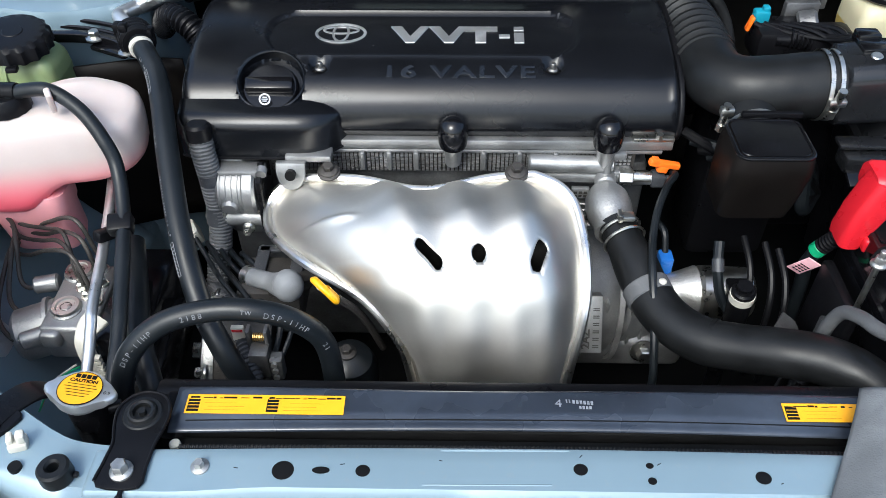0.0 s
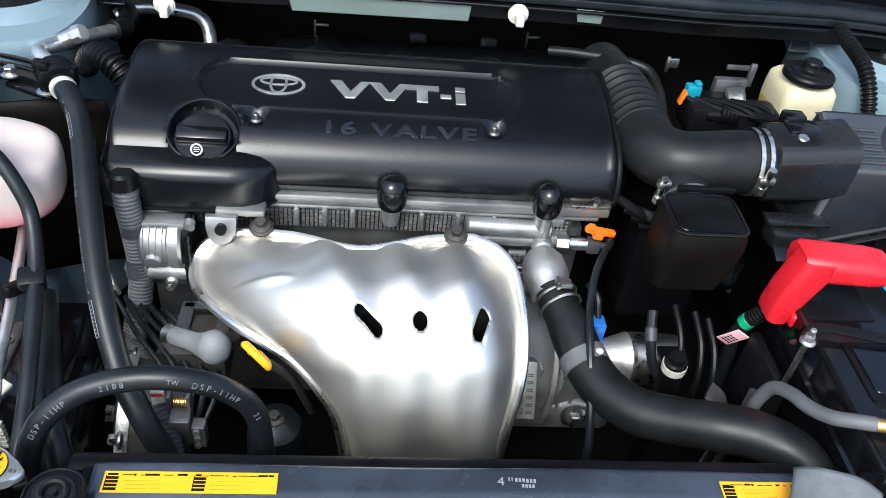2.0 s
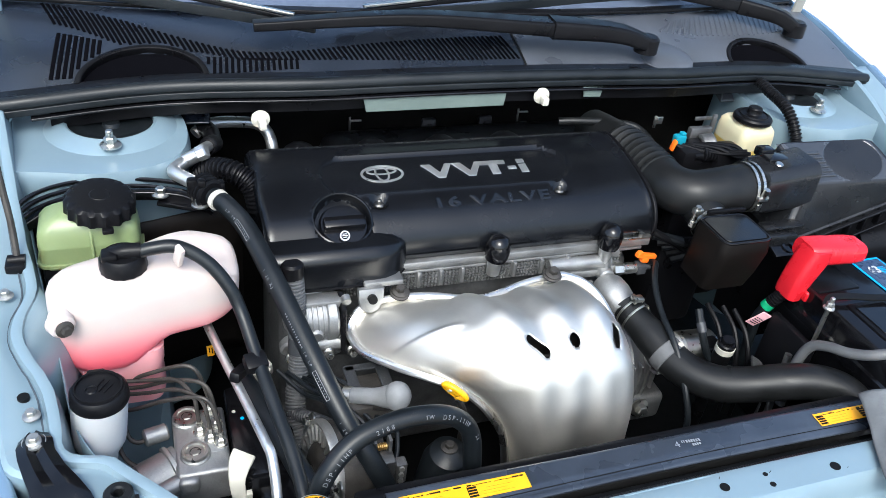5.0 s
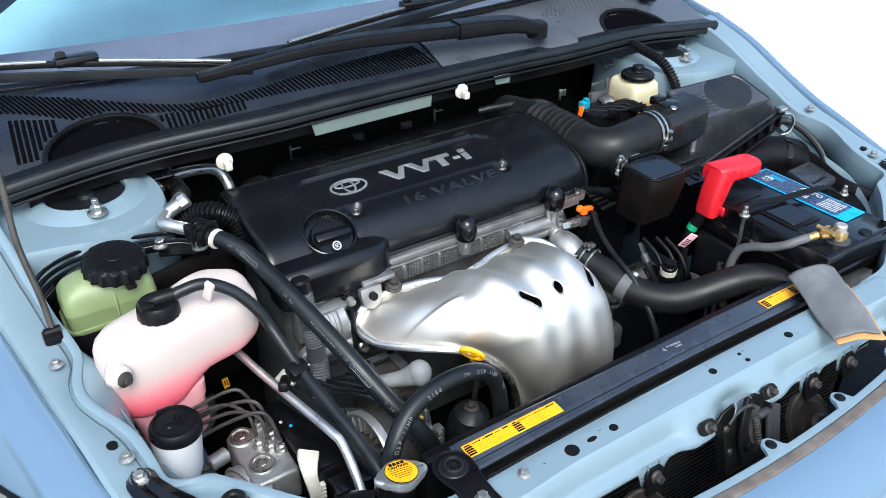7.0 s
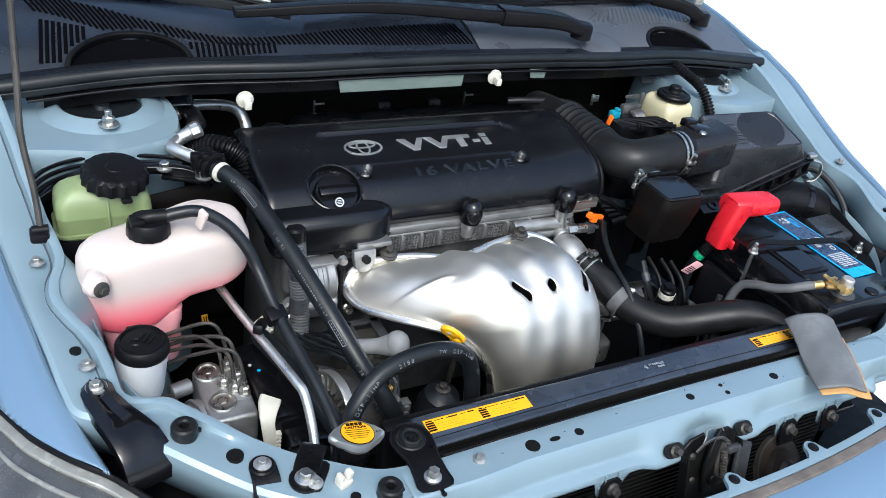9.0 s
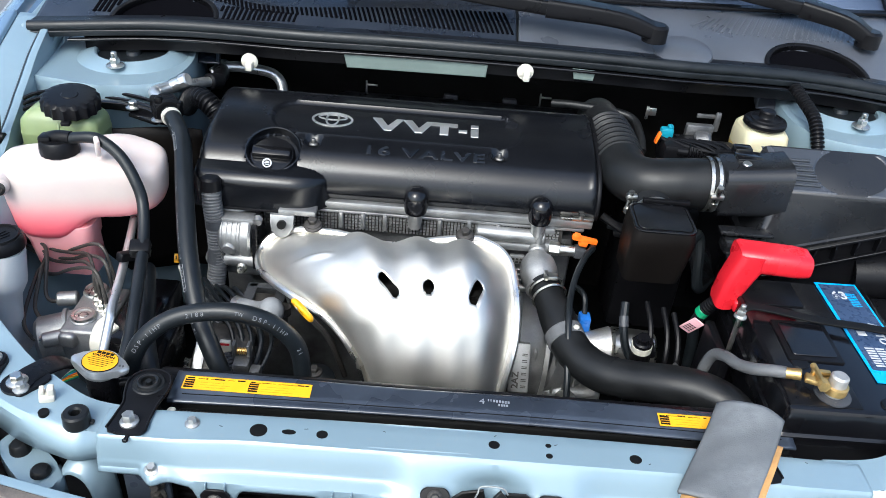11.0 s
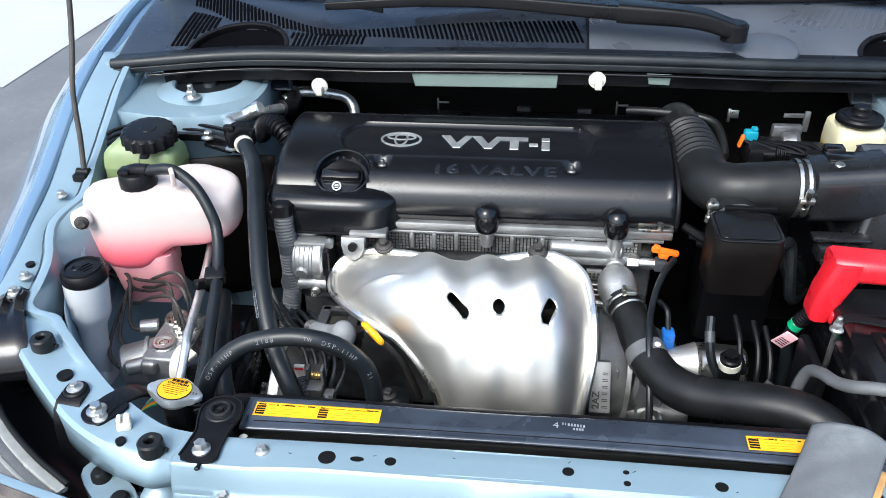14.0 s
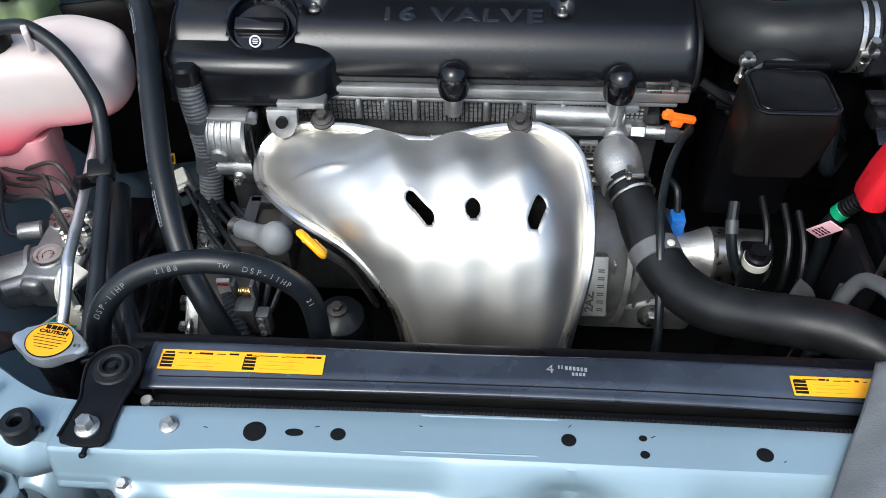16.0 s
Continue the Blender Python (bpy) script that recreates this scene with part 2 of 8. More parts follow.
def lathe(profile, at, axis=(0, 0, 1), n=32, wave=None):
    """Revolves (radius, height) points about axis at a place; wave(angle, radius, height) may change the radius."""
    bm = bmesh.new()
    rings = []
    for r, h in profile:
        if r < 1e-6:
            rings.append([bm.verts.new((0, 0, h))])
        else:
            rings.append([bm.verts.new(((wave(2 * math.pi * i / n, r, h) if wave else r) * math.cos(2 * math.pi * i / n),
                                        (wave(2 * math.pi * i / n, r, h) if wave else r) * math.sin(2 * math.pi * i / n), h)) for i in range(n)])
    for a, b in zip(rings, rings[1:]):
        for i in range(n):
            j = (i + 1) % n
            q = [a[i % len(a)], a[j % len(a)], b[j % len(b)], b[i % len(b)]]
            q = list(dict.fromkeys(q))
            if len(q) > 2:
                bm.faces.new(q)
    bm.transform(Matrix.Translation(at) @ frame_to(axis))
    return bm


def cyl(p0, p1, r0, r1=None, n=20, bev=0.0):
    r1 = r0 if r1 is None else r1
    p0, p1 = Vector(p0), Vector(p1)
    h = (p1 - p0).length
    b = min(bev, r0 * 0.5, r1 * 0.5, h * 0.4)
    prof = [(0, 0), (r0 - b, 0), (r0, b), (r1, h - b), (r1 - b, h), (0, h)] if b else [(0, 0), (r0, 0), (r1, h), (0, h)]
    return lathe(prof, p0, p1 - p0, n)


def ball(c, r, n=20, squash=1.0):
    m = 10
    return lathe([(r * math.sin(math.pi * i / m), -r * squash * math.cos(math.pi * i / m)) for i in range(m + 1)], c, (0, 0, 1), n)


def spline(pts, steps=8, closed=False):
    p = [Vector(q) for q in pts]
    out = []
    n = len(p)
    for i in range(n if closed else n - 1):
        a = p[i - 1] if (i > 0 or closed) else p[0] * 2 - p[1]
        b, c = p[i], p[(i + 1) % n]
        d = p[(i + 2) % n] if (i + 2 < n or closed) else p[-1] * 2 - p[-2]
        for k in range(steps):
            t = k / steps
            out.append(0.5 * ((2 * b) + (c - a) * t + (2 * a - 5 * b + 4 * c - d) * t * t + (3 * b - a - 3 * c + d) * t ** 3))
    if not closed:
        out.append(p[-1])
    return out


def sweep(path, ring, closed=False, scale=None, cap=True):
    """Sweeps a ring of (x, y) points along a path, with no twist; scale(k) changes the ring along it."""
    path = [Vector(p) for p in path]
    n = len(path)
    bm = bmesh.new()
    rings = []
    up = None
    for k in range(n):
        a = path[k - 1] if (k or closed) else path[0]
        b = path[(k + 1) % n] if (k < n - 1 or closed) else path[-1]
        t = (b - a).normalized()
        if up is None:
            ref = Vector((0, 0, 1)) if abs(t.z) < 0.9 else Vector((0, 1, 0))
            up = (ref - t * ref.dot(t)).normalized()
        else:
            up = (up - t * up.dot(t)).normalized()
        side = t.cross(up)
        s = scale(k / max(1, n - 1)) if scale else 1.0
        rings.append([bm.verts.new(path[k] + side * (x * s) + up * (y * s)) for x, y in ring])
    m = len(ring)
    for k in range(n if closed else n - 1):
        a, b = rings[k], rings[(k + 1) % n]
        for i in range(m):
            bm.faces.new((a[i], a[(i + 1) % m], b[(i + 1) % m], b[i]))
    if cap and not closed:
        bm.faces.new(rings[0][::-1])
        bm.faces.new(rings[-1])
    return bm


def circle(r, n=12):
    return [(r * math.cos(2 * math.pi * i / n), r * math.sin(2 * math.pi * i / n)) for i in range(n)]


def tube(pts, r, n=12, steps=8, scale=None):
    return sweep(spline(pts, steps), circle(r, n), scale=scale)


def corrugated(pts, r, pitch=0.005, depth=0.12, n=14):
    """A corrugated sleeve or bellows: the radius rises and falls along the path."""
    path = spline(pts, 30)
    length = [0.0]
    for a, b in zip(path, path[1:]):
        length.append(length[-1] + (b - a).length)
    count = max(4, int(length[-1] / pitch)) * 4
    even, j = [], 0
    for i in range(count + 1):
        s = length[-1] * i / count
        while j < len(length) - 2 and length[j + 1] < s:
            j += 1
        even.append(path[j].lerp(path[j + 1], (s - length[j]) / max(1e-9, length[j + 1] - length[j])))
    return sweep(even, circle(r, n), scale=lambda k: 1.0 + depth * (1 if round(k * count) % 4 in (1, 2) else -1) * 0.5)


def prism(outline, z0, z1, bev=0.0, seg=2, m=None):
    bm = bmesh.new()
    lo = [bm.verts.new((x, y, z0)) for x, y in outline]
    hi = [bm.verts.new((x, y, z1)) for x, y in outline]
    n = len(outline)
    bm.faces.new(lo[::-1])
    bm.faces.new(hi)
    for i in range(n):
        bm.faces.new((lo[i], lo[(i + 1) % n], hi[(i + 1) % n], hi[i]))
    if bev:
        es = [e for e in bm.edges if abs(e.verts[0].co.z - e.verts[1].co.z) < 1e-7]
        bmesh.ops.bevel(bm, geom=es, offset=bev, segments=seg, profile=0.5, affect="EDGES")
    if m:
        bm.transform(m)
    return bm


def rrect(cx, cy, w, h, r, k=5):
    out = []
    for sx, sy, a0 in ((1, 1, 0), (-1, 1, 90), (-1, -1, 180), (1, -1, 270)):
        for i in range(k + 1):
            a = radians(a0 + 90 * i / k)
            out.append((cx + sx * (w / 2 - r) + r * math.cos(a), cy + sy * (h / 2 - r) + r * math.sin(a)))
    return out


def loft(rings, cap=True):
    bm = bmesh.new()
    vs = [[bm.verts.new(p) for p in r] for r in rings]
    n = len(rings[0])
    for a, b in zip(vs, vs[1:]):
        for i in range(n):
            bm.faces.new((a[i], a[(i + 1) % n], b[(i + 1) % n], b[i]))
    if cap:
        bm.faces.new(vs[0][::-1])
        bm.faces.new(vs[-1])
    return bm


def grid(nu, nv, f):
    """A sheet of quads: f(u, v) gives the place for u and v from 0 to 1."""
    bm = bmesh.new()
    vs = [[bm.verts.new(f(i / nu, j / nv)) for i in range(nu + 1)] for j in range(nv + 1)]
    for j in range(nv):
        for i in range(nu):
            bm.faces.new((vs[j][i], vs[j][i + 1], vs[j + 1][i + 1], vs[j + 1][i]))
    return bm


def lerp_list(rows, s):
    """Smooth reading of rows (s, values...) at s."""
    for a, b in zip(rows, rows[1:]):
        if s <= b[0]:
            t = max(0.0, (s - a[0]) / (b[0] - a[0]))
            return [x + (y - x) * t for x, y in zip(a[1:], b[1:])]
    return list(rows[-1][1:])


def smooth_rows(rows, steps=8):
    pts = []
    n = len(rows)
    arr = np.array(rows, float)
    for i in range(n - 1):
        a, b, c, d = arr[max(0, i - 1)], arr[i], arr[i + 1], arr[min(n - 1, i + 2)]
        for k in range(steps):
            t = k / steps
            q = 0.5 * (2 * b + (c - a) * t + (2 * a - 5 * b + 4 * c - d) * t * t + (3 * b - a - 3 * c + d) * t ** 3)
            q[0] = b[0] + (c[0] - b[0]) * t
            pts.append(tuple(q))
    pts.append(tuple(arr[-1]))
    return pts


def sstep(a, b, x):
    t = min(1.0, max(0.0, (x - a) / (b - a)))
    return t * t * (3 - 2 * t)


def bolt(at, axis=(0, 0, 1), r=0.006, h=0.006, flange=1.7, stud=0.0):
    """A hexagon flange bolt: washer face, hexagon and, where given, a stud end."""
    m = Matrix.Translation(at) @ frame_to(axis)
    bms = [lathe([(0, 0), (r * flange, 0), (r * flange, h * 0.25), (r * 1.05, h * 0.5), (0, h * 0.5)], (0, 0, 0), n=20),
           lathe([(0, 0), (r, 0), (r, h * 0.85), (r * 0.85, h), (0, h)], (0, 0, h * 0.4), n=6)]
    if stud:
        bms.append(cyl((0, 0, h), (0, 0, h + stud), r * 0.6, n=12, bev=0.0008))
    return moved(join(*bms), m)


def letters(body, size, m, extrude=0.0008, wide=1.0, bold=0.0, align="LEFT", space=1.0, bevel=0.0):
    cu = bpy.data.curves.new("letters", "FONT")
    cu.body, cu.size, cu.extrude, cu.offset = body, size, extrude, bold
    cu.align_x, cu.space_character, cu.bevel_depth = align, space, bevel
    ob = bpy.data.objects.new("letters", cu)
    me = ob.to_mesh()
    bm = bmesh.new()
    bm.from_mesh(me)
    ob.to_mesh_clear()
    bpy.data.objects.remove(ob)
    bpy.data.curves.remove(cu)
    bm.transform(m @ Matrix.Diagonal((wide, 1, 1, 1)))
    return bm


def bars(m, rows):
    """Unreadable print: thin bars (x, y, width, height) on a label's plane."""
    return moved(join(*[box((x + w / 2, y + h / 2, 0.0003), (w, h, 0.0003), 0) for x, y, w, h in rows]), m)


def plane_frame(origin, right, up):
    """The matrix of a label's plane: x along right, y along up, z out of it."""
    x = Vector(right).normalized()
    z = x.cross(Vector(up)).normalized()
    y = z.cross(x)
    m = Matrix((x, y, z)).transposed().to_4x4()
    m.translation = origin
    return m

# ---- ground ----
single("road", grid(40, 40, lambda u, v: (-60 + 61.1 * u, -0.9 + 61 * v, 0.0)), ASPHALT,
       "grey asphalt road surface under the car", "road", kind="structure")
single("pavement", join(grid(30, 30, lambda u, v: (1.1 + 59 * u, -0.9 + 61 * v, 0.0)), grid(30, 30, lambda u, v: (-60 + 120.1 * u, -60.9 + 60 * v, 0.0))), CONCRETE,
       "bright pale concrete forecourt beside the car", "pavement", kind="structure")
single("far_pavement", grid(20, 20, lambda u, v: (-60 + 57.5 * u, 3.2 + 60 * v - 0.45 * (57.5 * u - 57.5), 0.004)), CONCRETE_FAR,
       "pale concrete apron beyond the asphalt", "pavement", kind="structure")

# ---- car body ----
car = thing("car_body", (0, 0.9, 0.0), "pale blue car front end with the bonnet raised", "car")

RAIL = [(-0.335, 0.432, 0.7685), (-0.372, 0.433, 0.7705), (-0.400, 0.437, 0.7745), (-0.44, 0.452, 0.778), (-0.475, 0.472, 0.781), (-0.51, 0.500, 0.786), (-0.56, 0.543, 0.797),
        (-0.602, 0.592, 0.804), (-0.627, 0.645, 0.814), (-0.640, 0.72, 0.825), (-0.655, 0.80, 0.838), (-0.672, 0.90, 0.868),
        (-0.688, 1.0, 0.902), (-0.70, 1.10, 0.925)]

WING_SEAM = [(-0.612, 0.490, 0.772), (-0.621, 0.521, 0.779), (-0.640, 0.575, 0.792), (-0.655, 0.63, 0.805), (-0.668, 0.70, 0.821), (-0.680, 0.76, 0.833), (-0.690, 0.82, 0.846),
             (-0.705, 0.90, 0.869), (-0.7205, 1.0, 0.903), (-0.7325, 1.10, 0.926)]


LAMP_EDGE = [(0.742, 0.706, 0.775), (0.731, 0.682, 0.777), (0.717, 0.655, 0.779), (0.705, 0.630, 0.781), (0.691, 0.602, 0.782), (0.678, 0.578, 0.783), (0.655, 0.548, 0.784), (0.636, 0.529, 0.783), (0.618, 0.516, 0.776)]
BEAD = smooth_rows([(0.50, 0.592), (0.575, 0.605), (0.615, 0.6085), (0.655, 0.615), (0.68, 0.624), (0.694, 0.632), (0.728, 0.6445), (0.756, 0.644), (0.786, 0.6345), (0.826, 0.640), (0.845, 0.645), (0.88, 0.650), (0.915, 0.656), (1.0, 0.668), (1.10, 0.680)])


def lamp_x(y):
    return lerp_list([(yy, xx) for xx, yy, zz in LAMP_EDGE[::-1]], y)[0] if y > 0.516 else 0.618 - (0.516 - y) * 0.9


def bead_x(y):
    return lerp_list(BEAD, y)[0]


def rail_frame(sx):
    pts = spline([(sx * -x, y, z) for x, y, z in RAIL], 8)
    out = []
    for k, p in enumerate(pts):
        a, b = pts[max(0, k - 1)], pts[min(len(pts) - 1, k + 1)]
        t = b - a
        t.z = 0
        t.normalize()
        side = Vector((t.y, -t.x, 0)) * sx
        out.append((p, side))
    return out


def build_side(sx):
    fr = rail_frame(sx)
    n = len(fr) - 1
    rows = []
    for k, (p, o) in enumerate(fr):
        s = k / n
        inner, outer = 0.026, 0.027
        if p.y > 0.56:
            inner += ((abs(p.x) - bead_x(p.y) + 0.006) / abs(o.x) - inner) * sstep(0.56, 0.60, p.y)
        if p.y > 0.58:
            seam_x = lerp_list([(yy, -xx) for xx, yy, zz in WING_SEAM], p.y)[0]
            outer += (max(outer, (seam_x - abs(p.x)) / abs(o.x) - 0.002) - outer) * sstep(0.58, 0.61, p.y)
        near = sstep(0.26, 0.14, s)
        inner, outer = inner + (0.020 - inner) * near, outer + (0.016 + 0.015 * sstep(0.03, 0.12, s) - outer) * near
        step = 0.004 * sstep(0.35, 0.5, s)
        lip = sstep(0.38, 0.44, s)
        rows.append([p - o * (inner + 0.006) + Vector((0, 0, -0.05)), p - o * (inner + 0.002) + Vector((0, 0, -0.006)), p - o * inner + Vector((0, 0, 0.005 * lip)), p - o * (inner - 0.0045) + Vector((0, 0, 0.0062 * lip)), p - o * (inner - 0.009) + Vector((0, 0, 0.0050 * lip)),
                     p - o * (inner - 0.0115) + Vector((0, 0, -0.0012 * lip)), p - o * min(0.004, inner - 0.0135) + Vector((0, 0, 0.0)), p + o * 0.016 + Vector((0, 0, step - 0.0005 * near)),
                     p + o * (outer - 0.004 - 0.008 * near) + Vector((0, 0, step - 0.002 * near)), p + o * (outer - 0.005 * near) + Vector((0, 0, step - 0.004 - 0.004 * near)),
                     p + o * (outer - 0.001 * near) + Vector((0, 0, step - 0.010 - 0.005 * near)), p + o * (outer + 0.001) + Vector((0, 0, -0.04 + 0.012 * near))])
    bm = bmesh.new()
    vs = [[bm.verts.new(q) for q in r] for r in rows]
    for a, b in zip(vs, vs[1:]):
        for i in range(len(a) - 1):
            bm.faces.new((a[i], a[i + 1], b[i + 1], b[i]))
    part("upper_rail", bm, PAINT, car, solid=0.0015)
    # inner apron below the rail
    bm = bmesh.new()
    vs = []
    for k, (p, o) in enumerate(fr):
        s = k / n
        if s < 0.44:
            continue
        vs.append([bm.verts.new(p - o * (0.031 + d * 0.010 + 0.006 * math.sin(s * 30) * d) + Vector((0, 0, -0.03 - d * 0.42))) for d in (0, 0.15, 0.3, 0.5, 0.75, 1)])
    for a, b in zip(vs, vs[1:]):
        for i in range(len(a) - 1):
            bm.faces.new((a[i], a[i + 1], b[i + 1], b[i]))
    part("inner_apron", bm, PAINT, car, solid=0.0015)
    # outer wing: from the seam over the shoulder and down
    bm = bmesh.new()
    vs = []
    prof = [(0.0325, -0.035), (0.0325, -0.006), (0.034, 0.001), (0.038, 0.003), (0.050, 0.001), (0.062, -0.007), (0.078, -0.020), (0.100, -0.045), (0.13, -0.085),
            (0.153, -0.13), (0.168, -0.19), (0.178, -0.28), (0.175, -0.50)]
    seam = spline([(sx * -x, y, z) for x, y, z in WING_SEAM], 24)
    prof = [(q.x, q.y) for q in spline([(d, h, 0) for d, h in prof], 9)]
    for k, p in enumerate(seam):
        a, b = seam[max(0, k - 1)], seam[min(len(seam) - 1, k + 1)]
        o = Vector(((b - a).y, -(b - a).x, 0)).normalized() * sx
        low = 1.0 + 0.2 * sstep(0.80, 0.60, p.y)
        vs.append([bm.verts.new(p + o * (d - 0.0325) + Vector((0, 0, h * (low if d > 0.08 else 1) + 0.003))) for d, h in prof])
    for a, b in zip(vs, vs[1:]):
        for i in range(len(a) - 1):
            bm.faces.new((a[i], a[i + 1], b[i + 1], b[i]))
    # the wing stops at the curved edge of the headlamp
    gone = [v for v in bm.verts if v.co.y < 0.706 and abs(v.co.x) > lamp_x(v.co.y)]
    bmesh.ops.delete(bm, geom=gone, context="VERTS")
    for v in bm.verts:
        if v.is_boundary and v.co.y < 0.716:
            gap = lamp_x(v.co.y) - abs(v.co.x)
            if 0 <= gap < 0.008:
                v.co.x, v.co.z = sx * lamp_x(v.co.y), v.co.z - 0.7 * gap
            elif abs(v.co.x) > 0.74:
                v.co.y = 0.706
    part("front_wing", bm, FENDER, car, solid=0.0012)
    # strut tower with its rubber top mount
    cx, cy = sx * 0.55, 1.072
    out = [(sx * -x, y) for x, y in [(-0.70, 0.968), (-0.624, 0.956), (-0.565, 0.944), (-0.512, 0.953), (-0.476, 0.975), (-0.459, 1.01), (-0.455, 1.06), (-0.463, 1.11), (-0.486, 1.17), (-0.70, 1.17)]]
    out = [(v.x, v.y) for v in spline([(x, y, 0) for x, y in out], 4)]
    tower = thing("suspension_tower", (cx, cy, 0.5), "pale blue pressed suspension tower with a black rubber top mount", "suspension tower", "suspension towers")
    rings = []
    for z, grow in ((0.50, 0.05), (0.70, 0.03), (0.82, 0.012), (0.868, 0.004), (0.880, -0.004), (0.886, -0.012)):
        rings.append([(cx + (x - cx) * (1 + grow * 2), cy + (y - cy) * (1 + grow * 2), z) for x, y in out])
    part("tower_shell", loft(rings), PAINT, tower)
    part("raised_ring", lathe([(0.052, 0.0), (0.0525, 0.008), (0.056, 0.0100), (0.066, 0.0075), (0.078, 0.0020), (0.088, -0.004)], (cx, cy, 0.886), n=40), PAINT, tower)
    part("rubber_mount", lathe([(0, 0.006), (0.010, 0.006), (0.012, 0.001), (0.03, 0.001), (0.036, 0.003), (0.044, 0.003), (0.052, 0.001)], (cx, cy, 0.8865), n=32), RUBBER, tower)
    for a in (-90, 30, 150):
        part("stud_nut", bolt((cx + 0.072 * math.cos(radians(a)), cy + 0.072 * math.sin(radians(a)), 0.895), r=0.0075, h=0.009, stud=0.012), STEEL, tower, "zinc-plated nut on its stud")
    # fixings on the rail
    for x, y, z in ((-0.656, 0.784, 0.842), (-0.626, 0.632, 0.818)):
        single("flange_bolt", bolt((-x * sx, y, z), r=0.0046, h=0.0055), ZINC, "zinc-plated flange bolt in the painted rail", "bolt", "rail bolts")
    part("rail_hole", cyl((sx * 0.634, 0.656, 0.8125), (sx * 0.634, 0.656, 0.8210), 0.0054, n=16), INK, car)
    part("rail_hole", cyl((sx * 0.516, 0.502, 0.78), (sx * 0.516, 0.502, 0.7905), 0.0082, n=18), INK, car)
    part("rail_hole", cyl((sx * 0.4225, 0.428, 0.765), (sx * 0.4225, 0.428, 0.7795), 0.0050, n=16), INK, car)
    # seam bead along the inner edge and the rounded cup beside the tank
    part("seam_line", sweep([Vector((sx * (bead_x(p.y) + 0.0078), p.y, p.z + 0.0004)) for p, o in fr if p.y > 0.60], rrect(0, 0, 0.0018, 0.0016, 0.0004, 2)), SEAM, car)

    if sx < 0:
        def cup(u, v):
            y = 0.690 + 0.125 * u
            base = lerp_list([(yy, xx, zz) for xx, yy, zz in RAIL[5:]], y)
            bulge = 0.040 * math.sin(math.pi * u) ** 0.7
            a = v * 1.9
            return (sx * (bead_x(y) - 0.004 - bulge * math.sin(min(a, math.pi / 2))), y, base[1] + 0.001 - 0.05 * (1 - math.cos(a)) - 0.02 * v)

        part("tank_cup", grid(24, 14, cup), PAINT, car, solid=0.0012)


build_side(-1)
# Black sheet added over the apron to make this side of the bay dark
single("wing_dark_sheet", grid(24, 12, lambda u, v: (0.592 + 0.012 * math.sin(u * 9) - 0.10 * sstep(0.25, 0.0, u), 0.50 + 0.27 * u, 0.42 + (0.375 - 0.03 * (1 - u)) * v)), BLACK, "black sheet inside the front wing", "wing liner", solid=0.003)
build_side(1)


# ---- radiator support beam ----
TABS = (-0.253, -0.134, 0.148, 0.225)


def beam_profile(x):
    """(y, z) rows across the beam, from the rear flange over the top to the front lip and the hanging tabs."""
    tab = max(sstep(0.025, 0.012, abs(x - c)) for c in TABS)
    ends = sstep(0.27, 0.335, abs(x))
    ear = math.exp(-((abs(x) - 0.315) / 0.011) ** 2)
    mid = sstep(0.106, 0.074, abs(x - 0.008))
    rear = 0.4545 - 0.045 * x * x
    c1 = 0.4165 - 0.005 * sstep(0.22, 0.31, abs(x))
    edge = 0.392 + 0.015 * ends - 0.012 * ear
    low = 0.7405 - 0.002 * ends
    wing = [(c1, 0.7696), (c1 - 0.0012, 0.7680), (c1 - 0.0062, 0.7585), (c1 - 0.0105, 0.7490), (c1 - 0.0119, 0.7465), (c1 - 0.0134, 0.7452)]
    wing = [(c1 - (c1 - y) * (1 - 0.5 * ends), z) for y, z in wing]
    edge = min(edge, wing[-1][0] - 0.0008)
    wing += [(wing[-1][0] + (edge - wing[-1][0]) * f, wing[-1][1] + (low - wing[-1][1]) * f) for f in (0.35, 0.7, 1.0)]
    flat = [(0.4165, 0.7700), (0.4145, 0.7685), (0.409, 0.7620), (0.404, 0.7555), (0.401, 0.7515), (0.398, 0.7475), (0.3945, 0.7435), (0.391, 0.7395), (0.3875, 0.7355)]
    dent = 0.014 * math.exp(-((x - 0.008) / 0.030) ** 2)
    rows = [(rear, 0.735), (rear, 0.7688), (rear - 0.0008, 0.7702), (rear - 0.0025, 0.7710), (0.440, 0.7712), (c1 + 0.0015, 0.7711)]
    for k, (a, b) in enumerate(zip(wing, flat)):
        d = dent * sstep(1.0, 5.0, k)
        rows.append((a[0] + (b[0] - a[0]) * mid + d, a[1] + (b[1] - a[1]) * mid - 0.3 * d))
    y, z = rows[-1]
    return rows + [(y - 0.0012, z - 0.0015 - 0.004 * tab), (y - 0.0022, z - 0.004 - 0.012 * tab), (y - 0.0024, z - 0.006 - 0.026 * tab)]


